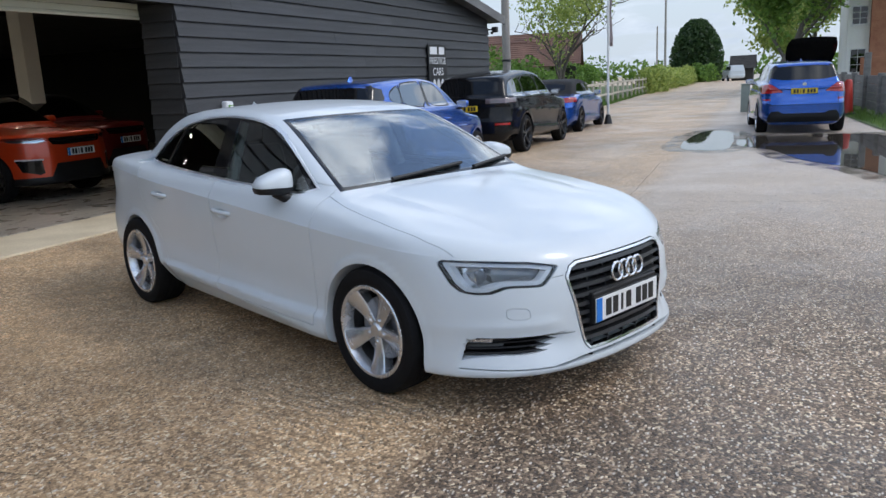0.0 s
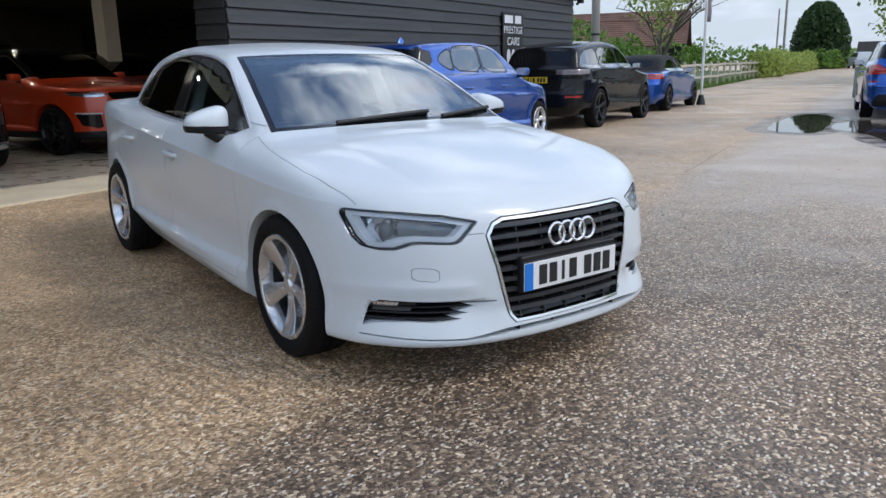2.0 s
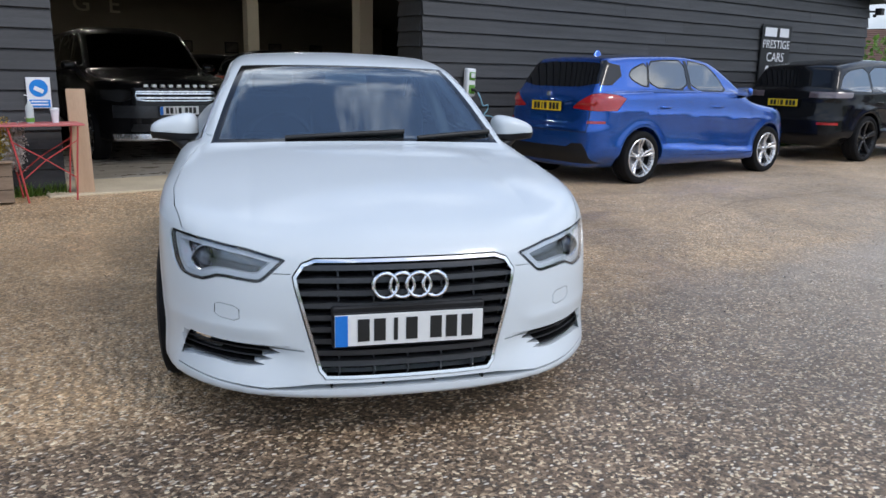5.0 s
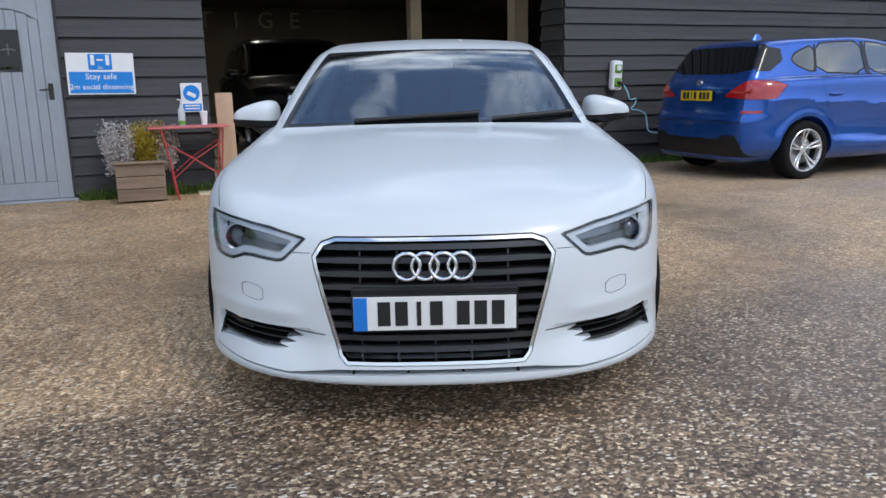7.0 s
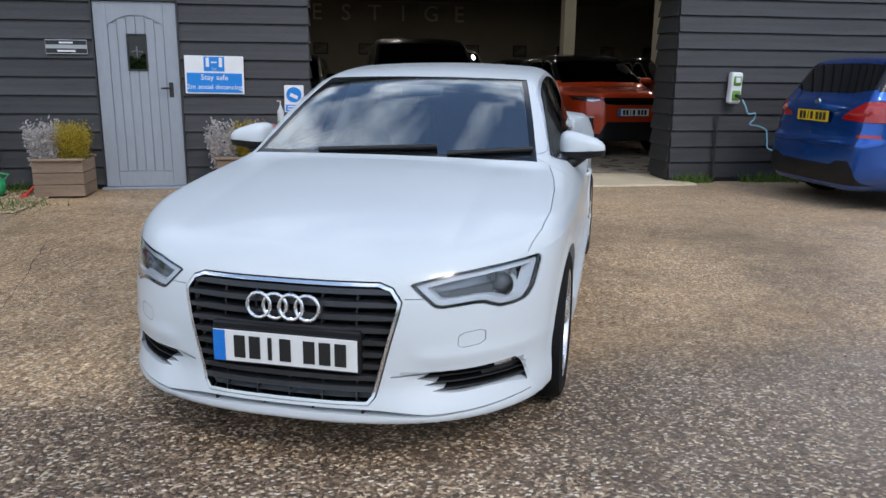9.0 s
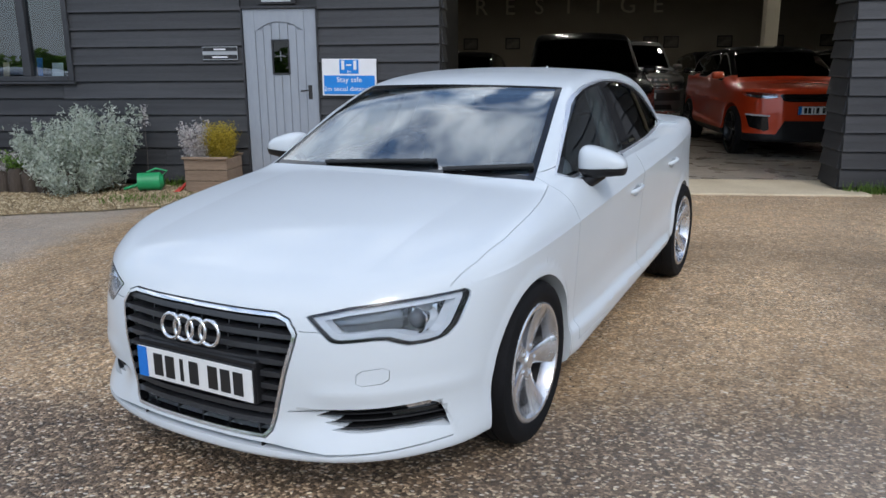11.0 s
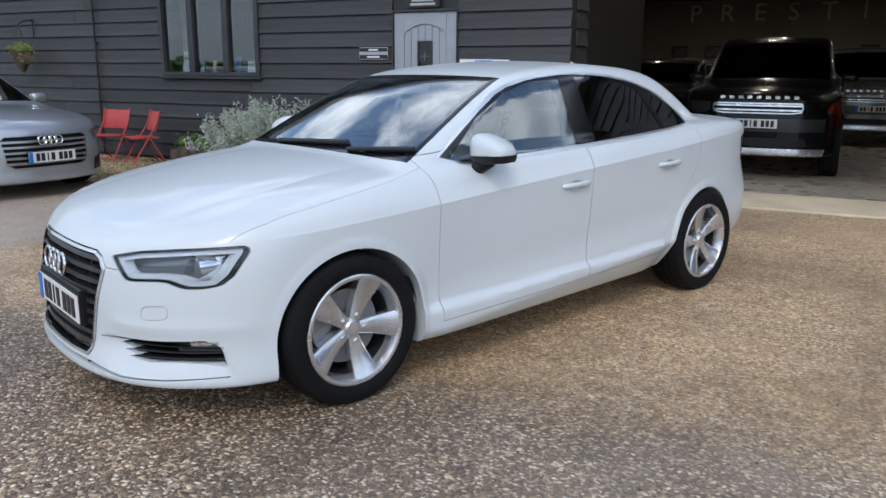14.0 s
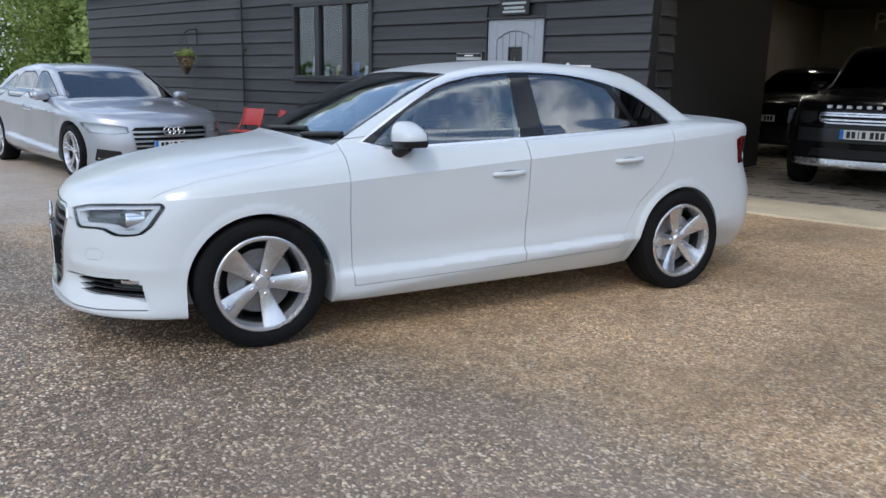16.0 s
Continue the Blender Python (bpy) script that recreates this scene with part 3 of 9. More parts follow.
def plate(root, m, yellow=False, w=0.52, h=0.111, band=True):
    """A number plate lying in its own xz plane and facing -y, its characters as plain bars."""
    bm = box(-w / 2 - 0.006, w / 2 + 0.006, 0.004, 0.016, -h / 2 - 0.006, h / 2 + 0.006, 0.003)
    holder = part("number_plate", moved(bm, m), M_TRIM, root)
    part("plate_face", moved(box(-w / 2, w / 2, 0.0, 0.006, -h / 2, h / 2, 0.001), m), M_PLATEY if yellow else M_PLATEW, holder, "yellow plate face" if yellow else "white plate face")
    if band:
        part("band", moved(box(-w / 2 + 0.001, -w / 2 + 0.044, -0.003, 0.002, -h / 2 + 0.001, h / 2 - 0.001), m), M_PLATEB, holder, "blue band")
    x = -w / 2 + (0.07 if band else 0.035)
    pitch = (w / 2 - 0.03 - x - 0.03) / 7
    for i in range(7):
        if i == 4:
            x += 0.03
        wide = 0.014 if i == 2 else pitch * 0.72
        part("bar", moved(box(x + (pitch - wide) / 2, x + (pitch + wide) / 2, -0.003, 0.002, -0.0395, 0.0395), m), M_INK, holder)
        x += pitch
    return holder


def rings(root, m, scale=1.0, material=None):
    """Four interlinked chrome rings, as plain shapes facing -y."""
    bm = bmesh.new()
    for i in range(4):
        cx = (i - 1.5) * 0.0575 * scale
        pts = [(cx + 0.0415 * scale * math.cos(a), (i % 2) * 0.0015, 0.0415 * scale * math.sin(a)) for a in (2 * math.pi * k / 40 for k in range(40))]
        join(bm, tube(pts, 0.0068 * scale, 10, closed=True))
    return part("badge", smooth(moved(bm, m)), material or M_CHROME, root, "four plain chrome rings")


def sheet_part(B, name, bm, material, parent, label=""):
    ob = part(name, bm, material, parent, label)
    B.shade(ob.data)
    return ob


def side_sheet(shape, outline, holes, proud, thick, sgn=1, spacing=0.035):
    """A sheet lying on the cabin's side within an outline (y, z), less its holes, with thickness."""
    from_edges, pts, edges = [outline] + list(holes), [], []
    for poly in from_edges:
        n0, poly = len(pts), [Vector((float(a), float(b))) for a, b in poly]
        ring = []
        for p, q in zip(poly, poly[1:] + poly[:1]):
            k = max(1, int((q - p).length / spacing))
            ring += [p.lerp(q, i / k) for i in range(k)]
        pts += ring
        edges += [(n0 + i, n0 + (i + 1) % len(ring)) for i in range(len(ring))]

    def within(p, poly):
        hit = False
        for (ay, az), (by, bz) in zip(poly, list(poly[1:]) + [poly[0]]):
            if (az > p[1]) != (bz > p[1]) and p[0] < (by - ay) * (p[1] - az) / (bz - az) + ay:
                hit = not hit
        return hit
    polys = [[(float(a), float(b)) for a, b in q] for q in from_edges]
    o = np.array(polys[0])
    for gy in np.arange(o[:, 0].min() + 0.02, o[:, 0].max(), spacing):
        for gz in np.arange(o[:, 1].min() + 0.02, o[:, 1].max(), spacing):
            if within((gy, gz), polys[0]) and not any(within((gy, gz), h) for h in polys[1:]):
                pts.append(Vector((gy, gz)))
    vs, es, fs = geometry.delaunay_2d_cdt(pts, edges, [], 0, 1e-5)[:3]
    yz = np.array([v[:] for v in vs])
    lo, hi = np.full(len(yz), 0.15), np.full(len(yz), 1.1)
    for _ in range(22):
        mid = 0.5 * (lo + hi)
        ins = shape.cabin(mid, yz[:, 0], yz[:, 1]) < 0
        lo, hi = np.where(ins, mid, lo), np.where(ins, hi, mid)
    bm = bmesh.new()
    a = [bm.verts.new((sgn * (x + proud), y, z)) for x, (y, z) in zip(lo, yz)]
    b = [bm.verts.new((sgn * (x + proud - thick), y, z)) for x, (y, z) in zip(lo, yz)]
    rim = {}
    for f in fs:
        c = sum((vs[i] for i in f), Vector((0, 0))) / len(f)
        if not within(c, polys[0]) or any(within(c, h) for h in polys[1:]):
            continue
        bm.faces.new([a[i] for i in f]).smooth = True
        bm.faces.new([b[i] for i in reversed(f)]).smooth = True
        for i, j in zip(f, list(f[1:]) + [f[0]]):
            rim[(i, j)] = True
    for i, j in rim:
        if (j, i) not in rim:
            bm.faces.new((a[i], b[i], b[j], a[j]))
    for v in [v for v in bm.verts if not v.link_faces]:
        bm.verts.remove(v)
    return bm


SALOON_P = dict(
    y0=-0.88, y1=3.60, z1=1.42, wheelbase=2.637, hub=0.312, arch=0.340, flare=0.014, rise=0.073,
    low_a=0.335, low_b=0.025, low_d=0.032, clear=0.172, power=0.003,
    plan=curve((-0.9, 0.87), (-0.4, 0.894), (0.0, 0.902), (0.6, 0.898), (1.3, 0.896), (2.2, 0.893), (2.7, 0.882), (3.2, 0.850), (3.5, 0.80)),
    prof=curve((0.0, 0.16), (0.14, 0.055), (0.20, 0.022), (0.26, 0.018), (0.36, 0.024), (0.50, 0.014), (0.62, 0.007), (0.730, 0.0012), (0.748, 0.0), (0.760, 0.0055), (0.785, 0.018), (0.85, 0.053), (0.95, 0.12), (1.1, 0.3)),
    top=curve((-0.95, 0.60), (-0.86, 0.665), (-0.74, 0.735), (-0.55, 0.800), (-0.25, 0.866), (0.10, 0.918), (0.35, 0.943), (0.55, 0.962), (0.9, 0.985), (1.5, 1.005), (2.2, 1.032), (2.6, 1.058), (2.9, 1.068), (3.2, 1.058), (3.42, 1.048), (3.6, 1.02)),
    crown=curve((-0.9, 0.06), (-0.5, 0.09), (0.2, 0.07), (1.0, 0.02), (2.6, 0.05), (3.5, 0.07)),
    nose=curve((0.0, -0.858), (0.15, -0.854), (0.30, -0.835), (0.42, -0.805), (0.55, -0.750), (0.66, -0.670), (0.75, -0.570), (0.82, -0.455), (0.87, -0.32), (0.90, -0.12), (0.92, 0.2)),
    rake=curve((0.12, 0.0), (0.17, -0.028), (0.22, -0.022), (0.32, 0.0), (0.45, 0.0), (0.56, 0.012), (0.65, 0.035), (0.75, 0.09), (0.9, 0.24)),
    tail=curve((0.0, 3.545), (0.3, 3.535), (0.5, 3.505), (0.66, 3.43), (0.76, 3.30), (0.83, 3.05), (0.88, 2.7)),
    rear_rake=curve((0.1, 0.10), (0.22, 0.03), (0.35, 0.0), (0.55, 0.0), (0.62, 0.02), (0.8, 0.085), (1.0, 0.075), (1.05, 0.075), (1.2, 0.12)),
    k_top=0.085, k_front=0.06, k_rear=0.06,
    belt=0.93, screen_y=0.335, screen_s=1.86, screen_k=0.11, back_y=3.18, back_s=1.72, back_k=0.22,
    cab_w=0.788, tumble=0.42, cab_plan=curve((0.3, 0.055), (0.8, 0.018), (1.4, 0.0), (2.0, 0.012), (2.5, 0.055), (3.0, 0.14)),
    roof=curve((0.9, 1.27), (1.15, 1.333), (1.4, 1.370), (1.75, 1.391), (2.1, 1.378), (2.4, 1.342), (2.7, 1.278)), roof_k=0.075,
    k_roof=0.085, k_pillar=0.06, k_join=0.03)


class Saloon(Shape):
    """The white saloon: rolled arch lips, a ridge across the bumper corners and a shelf below each fog-lamp intake."""

    def lip(self, r):
        return 0.013 * step((self.arch + 0.048 - r) / 0.036)

    def sculpt(self, x, z):
        outer = step((0.765 + 0.4 * (0.36 - z) - x) / 0.02)
        shelf = 0.034 * step((x - 0.34) / 0.14) * outer * np.clip((z - 0.205) / 0.12, 0, 1) * step((0.356 - z) / 0.014)
        ridge = 0.009 * step((x - 0.40) / 0.10) * np.exp(-((z - 0.405) / 0.030) ** 2)
        return shelf - ridge

    def crease(self, p):
        on = (np.abs(p[:, 0]) > 0.6) & (p[:, 1] > -0.40) & (p[:, 1] < 3.15)
        return np.where(on, p[:, 2] - self.rise * p[:, 1] - 0.748, 9.0)


SALOON = Saloon(**SALOON_P)
SALOON.k_clear, SALOON.low_k = 0.03, 0.040


def variant(wb, fo, ro, hw, h, nose_z, cowl_z, belt, cowl_y, screen_s, peak, end_y, end_z, back_y, back_s, deck, clear, r, tumble=0.36, rise=0.045, k_top=0.09, snub=0.0, crease=0.74, square=0.0):
    """The field of another car from its main sizes."""
    top_z = h - 0.07
    head = cowl_y + screen_s * (top_z - belt)
    p = dict(SALOON_P)
    s = hw / 0.898
    p.update(
        y0=-fo - 0.02, y1=wb + ro + 0.02, z1=h, wheelbase=wb, hub=r, arch=r + 0.045, rise=rise, clear=clear, low_a=clear + 0.16, low_b=0.06,
        plan=curve((-fo, 0.95 * hw), (-0.4, 0.985 * hw), (0.0, hw), (wb * 0.5, hw), (wb, 0.99 * hw), (wb + 0.5 * ro, 0.96 * hw), (wb + ro, 0.90 * hw)),
        prof=curve((clear - 0.05, 0.10), (clear + 0.02, 0.04), (clear + 0.12, 0.018), (0.5 * (clear + crease), 0.022), (crease - 0.02, 0.004), (crease, 0.0), (crease + 0.02, 0.010), (belt - 0.02, 0.055), (belt + 0.1, 0.14), (belt + 0.3, 0.4)),
        top=curve((-fo - 0.1, nose_z - 0.06), (-fo, nose_z), (-fo + 0.14, nose_z + 0.35 * (cowl_z - nose_z)), (-fo * 0.45, nose_z + 0.66 * (cowl_z - nose_z)), (cowl_y, cowl_z), (cowl_y + 0.55, max(belt, cowl_z) + 0.09), (back_y - 0.45, max(belt, deck) + 0.05), (back_y, deck), (wb + ro, deck - 0.03)),
        nose=curve((0.0, -fo), (0.17 * s, -fo + 0.006), (0.40 * s, -fo + 0.05 - snub), (0.58 * s, -fo + 0.13 - snub), (0.74 * s, -fo + 0.27 - snub), (0.83 * s, -fo + 0.45 - snub), (0.90 * s, -0.05), (0.93 * s, 0.3)),
        rake=curve((clear - 0.05, 0.06), (clear + 0.03, -0.01), (clear + 0.15, 0.0), (0.6 * nose_z, 0.0), (0.85 * nose_z, 0.02), (nose_z, 0.05), (nose_z + 0.15, 0.16), (nose_z + 0.3, 0.34)),
        tail=curve((0.0, wb + ro), (0.45 * s, wb + ro - 0.03 + 0.2 * square), (0.68 * s, wb + ro - 0.11 + 0.7 * square), (0.80 * s, wb + ro - 0.26 + square), (0.88 * s, wb + ro * 0.5 + square)),
        rear_rake=curve((clear - 0.05, 0.12), (clear + 0.08, 0.03), (clear + 0.2, 0.0), (0.66, 0.0), (0.74, 0.04), (belt, 0.09), (belt + 0.1, 0.10), (belt + 0.4, 0.3)),
        k_top=k_top, belt=belt, screen_y=cowl_y, screen_s=screen_s, screen_k=0.14, back_y=back_y, back_s=back_s, back_k=0.12,
        cab_w=hw - 0.115, tumble=tumble, cab_plan=curve((cowl_y, 0.05), (cowl_y + 0.5, 0.015), (wb * 0.55, 0.0), (back_y - 0.6, 0.03), (back_y, 0.09)),
        roof=curve((head - 0.3, top_z - 0.10), (head, top_z), (0.5 * (head + peak), h - 0.02), (peak, h), (0.5 * (peak + end_y), h - 0.25 * (h - end_z)), (end_y, end_z), (end_y + 0.4, end_z - 0.12)), roof_k=0.07)
    return Shape(**p)


def any_car(name, m, shape, label, paint, wheel, size=0.046, panes=(), rear="hatch", rear_box=None, tail=None, head=None, grille=None, plates=(), roof_paint=None, trim_z=None, trim=None,
            doors=(), glass_mat=None, extras=None, group=""):
    """A parked car from a field: shell, glass, doors, lamps, wheels, plates and mirrors."""
    root = thing(name, m, label, "car", group)
    B = Builder(shape, size, root)
    S = shape
    glass_mat = glass_mat or M_PRIVACY
    outer = B.solid(0.0)

    def hollow(x, y, z):
        f = np.maximum(S(x, y, z) + 0.06, 0.45 - z)
        f = np.maximum(f, S.screen_y + 0.05 - y)
        return np.maximum(f, y - (S.wheelbase - 0.5 + (S.back_y - S.wheelbase + 0.2) * step((z - S.belt + 0.25) / 0.1)))
    shell = csg(outer, B.solid(field=hollow, size=0.065), "DIFFERENCE")
    cut = bmesh.new()
    for wy in (0.0, S.wheelbase):
        ring = [(wy + S.arch * math.cos(a), S.hub + S.arch * math.sin(a)) for a in (2 * math.pi * i / 40 for i in range(40))]
        for lo, hi in ((0.62, 1.3), (-1.3, -0.62)):
            pm = prism(ring, "x", lo, hi)
            cut.from_mesh(pm)
            bpy.data.meshes.remove(pm)
    me = bpy.data.meshes.new("cut")
    cut.to_mesh(me)
    cut.free()
    shell = csg(shell, me, "DIFFERENCE")
    thin = csg(outer, B.solid(0.010), "DIFFERENCE")
    deep = csg(outer, B.solid(0.05), "DIFFERENCE")
    z_t = S.z1 - 0.13
    zb = S.belt + 0.015
    ya = lambda z: S.screen_y + S.screen_s * (z - S.belt)
    # windscreen
    w0, w1 = S.cab_w - 0.10, S.cab_w - S.tumble * (z_t - S.belt) - 0.06
    y0, y1 = ya(S.belt + 0.03), ya(S.z1 - 0.10)
    ws = prism([(-w0, y0 + 0.05), (-0.4 * w0, y0 + 0.01), (0.4 * w0, y0 + 0.01), (w0, y0 + 0.05), (w1, y1 + 0.02), (0, y1), (-w1, y1 + 0.02)], "z", S.belt - 0.12, S.z1 + 0.2)
    shell = csg(shell, ws, "DIFFERENCE")
    B.put("windscreen", csg(thin, ws, "INTERSECT"), glass_mat)
    thin = csg(thin, ws, "DIFFERENCE")
    # rear window
    if rear_box is not None:
        if rear == "hatch":
            rw = prism(rounded(rear_box, 1), "y", S.back_y - 0.75, S.y1 + 0.2)
        else:
            rw = prism(rounded(rear_box, 1), "z", S.belt - 0.1, S.z1 + 0.2)
        shell = csg(shell, rw, "DIFFERENCE")
        B.put("rear_window", csg(deep, rw, "INTERSECT"), M_BACKGLASS)
        thin = csg(thin, rw, "DIFFERENCE")
    holes_cut = []
    for o in panes:
        o = rounded(o, 1)
        ring = prism(grown(o, 0.018), "x", 0.3, 1.3)
        holes_cut += [ring, prism(grown(o, 0.018), "x", -1.3, -0.3)]
        band = csg(thin, ring, "INTERSECT")
        pane = prism(o, "x", 0.2, 1.4)
        B.put("side_window", csg(band, pane, "INTERSECT"), glass_mat, both=True)
        B.put("window_seal", csg(band, pane, "DIFFERENCE"), M_TRIM, both=True)
    shell = csg(shell, fuse(*holes_cut), "DIFFERENCE")
    for o in doors:
        o = np.array(o, float)
        leaf = csg(shell, prism(o, "x", 0.45, 1.3), "INTERSECT")
        shell = csg(shell, fuse(*[prism(grown(o, 0.005), "x", lo, hi) for lo, hi in ((0.45, 1.3), (-1.3, -0.45))]), "DIFFERENCE")
        for d in B.put("door", leaf, paint, both=True):
            sg = 1 if np.mean([v.co.x for v in d.data.vertices[:50]]) > 0 else -1
            hy, hz = o[:, 0].max() - 0.17, S.belt - 0.15
            hx = float(S.plan(hy) - S.prof(hz - S.rise * hy))
            part("door_handle", tube([(sg * (hx - 0.01), hy - 0.1, hz), (sg * (hx + 0.025), hy - 0.07, hz + 0.002), (sg * (hx + 0.028), hy, hz + 0.004), (sg * (hx + 0.025), hy + 0.07, hz + 0.006), (sg * (hx - 0.01), hy + 0.1, hz + 0.008)], 0.014, 8), paint, d)
    late = []
    if tail is not None:
        for lo, hi in ((tail[1], 1.3), (-1.3, -tail[1])):
            whole, inner_l = prism(tail[0], "x", lo, hi), prism(grown(tail[0], -0.004), "x", lo, hi)
            if len(tail) > 3:
                face = np.array(tail[3]) * np.array([1 if lo > 0 else -1, 1])
                whole, inner_l = csg(whole, prism(face, "y", S.back_y - 0.9, S.y1 + 0.3), "INTERSECT"), csg(inner_l, prism(grown(face, -0.004), "y", S.back_y - 0.9, S.y1 + 0.3), "INTERSECT")
            late.append(whole)
            lens = csg(deep, inner_l, "INTERSECT")
            B.put("tail_lamp", lens, tail[2] if len(tail) > 2 else M_TAIL, label="wrap-round tail lamp")
    if head is not None:
        for sg in (1, -1):
            o = np.array(head[0]) * np.array([sg, 1])
            pr = prism(o, "y", S.y0 - 0.2, head[1])
            late.append(pr)
            lamp = B.put("headlamp", csg(thin, pr, "INTERSECT"), M_LENS, label="clear headlamp")
            B.put("lamp_housing", csg(B.solid(0.05), prism(grown(o, -0.003), "y", S.y0, head[1] - 0.004), "INTERSECT"), M_REFLECT if len(head) < 3 else head[2], lamp)
    if grille is not None:
        o = np.array(grille[0] + [(-x, z) for x, z in grille[0][::-1]])
        late.append(prism(o, "y", S.y0 - 0.2, S.y0 + 0.2))
        g = B.put("grille", csg(B.solid(0.05), prism(grown(o, -0.003), "y", S.y0 - 0.2, S.y0 + 0.19), "INTERSECT"), M_TRIM)
        ringg = csg(csg(csg(B.solid(-0.003), B.solid(0.03), "DIFFERENCE"), prism(o, "y", S.y0 - 0.2, S.y0 + 0.2), "INTERSECT"), prism(grown(o, -0.016), "y", S.y0 - 0.3, S.y0 + 0.3), "DIFFERENCE")
        B.put("grille_frame", ringg, grille[2], g)
        inner = csg(deep, prism(grown(o, -0.014), "y", S.y0 - 0.3, S.y0 + 0.3), "INTERSECT")
        for z in grille[1]:
            sl = csg(inner, prism([(-0.7, z - 0.011), (0.7, z - 0.011), (0.7, z + 0.011), (-0.7, z + 0.011)], "y", S.y0 - 0.2, S.y0 + 0.2), "INTERSECT")
            B.put("slat", sl, grille[2], g)
    if late:
        shell = csg(shell, fuse(*late), "DIFFERENCE")
    proud = csg(B.solid(-0.003), B.solid(0.03), "DIFFERENCE") if extras else None
    for nm, o, axis, lo, hi, mt in extras or ():
        pr = prism(o, axis, lo, hi)
        piece = csg(proud, pr, "INTERSECT")
        B.put(nm, piece, mt)
    if trim_z is not None:
        bx = prism([(S.y0 - 0.3, 0.0), (S.y1 + 0.3, 0.0), (S.y1 + 0.3, trim_z), (S.y0 - 0.3, trim_z)], "x", -1.4, 1.4)
        B.put("lower_trim", csg(shell, bx, "INTERSECT"), trim or M_TRIM, label="dark lower trim")
        shell = csg(shell, bx, "DIFFERENCE")
    if roof_paint is not None:
        bx = prism([(S.y0 - 0.3, S.belt + 0.05), (S.y1 + 0.3, S.belt + 0.05), (S.y1 + 0.3, 3), (S.y0 - 0.3, 3)], "x", -1.4, 1.4)
        B.put("roof", csg(shell, bx, "INTERSECT"), roof_paint, label="black roof")
        shell = csg(shell, bx, "DIFFERENCE")
    B.put("body", shell, paint)
    hw = float(S.plan(0.0))
    for wy in (0.0, S.wheelbase):
        for sg in (1, -1):
            tyre_and_rim(root, sg * (hw - 0.125), wy, S.hub, 0.235, S.hub - wheel[2], wheel[0], wheel[1], sg, bolts=5)
    for sg in (1, -1):
        mb = smooth(box(-0.10, 0.10, -0.05, 0.055, -0.058, 0.058, 0.048, 4), 60)
        my = ya(S.belt) + 0.36
        mr = part("door_mirror", moved(mb, Matrix.Translation((sg * (hw + 0.02), my, S.belt + 0.05))), paint, root)
        part("mirror_foot", tube([(sg * (hw - 0.0), my, S.belt), (sg * (hw - 0.12), my - 0.02, S.belt - 0.03)], 0.025, 8), M_TRIM, mr)
        part("mirror_glass", moved(box(-0.08, 0.08, 0.061, 0.064, -0.05, 0.05), Matrix.Translation((sg * (hw + 0.02), my, S.belt + 0.05))), M_REFLECT, mr)
    for mm, yellow in plates:
        plate(root, mm, yellow, band=not yellow)
    for cx in (-0.38, 0.38):
        st = part("seat", moved(smooth(box(-0.24, 0.24, -0.06, 0.06, 0, 0.62, 0.05, 2)), Matrix.Translation((cx, ya(S.belt) + 1.45, 0.55)) @ Matrix.Rotation(radians(-16), 4, "X")), M_SEAT, root)
        part("headrest", moved(smooth(box(-0.12, 0.12, -0.04, 0.04, 0, 0.17, 0.03, 2)), Matrix.Translation((cx, ya(S.belt) + 1.66, 1.17))), M_SEAT, st)
    return root


def recoloured(ob, m, swaps, label):
    """A copy of a car at a new pose in other paint."""
    c = copy_thing(ob, m)
    c["label"] = label
    for o in c.children_recursive:
        for i, sl in enumerate(o.material_slots):
            if sl.material in swaps:
                sl.link = "OBJECT"
                sl.material = swaps[o.data.materials[i]]
    return c


def auto_panes(S, cuts, y_front=0.16, y_back=0.22, drop=0.13, foot=0.02):
    """Side window outlines between pillars, following the cabin's raked ends."""
    zt, zb = S.z1 - drop, S.belt + foot
    f = lambda z: S.screen_y + S.screen_s * (z - S.belt) + y_front
    r = lambda z: S.back_y - S.back_s * (z - S.belt) - y_back
    top = lambda y: min(zt, float(S.roof(y)) - drop + 0.005)
    out = []
    edges = [None] + list(cuts) + [None]
    for a, b in zip(edges, edges[1:]):
        lo0, lo1 = (f(zb), None) if a is None else (a + 0.035, None), None
        x0 = f(zb) if a is None else a + 0.035
        x1 = r(zb) if b is None else b - 0.035
        if a is None:
            left = [(f(zb), zb), (f(0.5 * (zb + zt)) + 0.01, 0.5 * (zb + zt)), (f(zt) + 0.06, zt - 0.005)]
        else:
            left = [(x0, zb), (x0, top(x0))]
        yt = r(zt) - 0.06
        if b is None:
            right = [(yt, top(yt)), (r(0.5 * (zb + zt)), 0.5 * (zb + zt)), (r(zb), zb + 0.02)]
        else:
            right = [(x1, top(x1)), (x1, zb)]
        poly = left + right
        out.append([p for i, p in enumerate(poly) if i == 0 or math.hypot(p[0] - poly[i - 1][0], p[1] - poly[i - 1][1]) > 0.03])
    return out


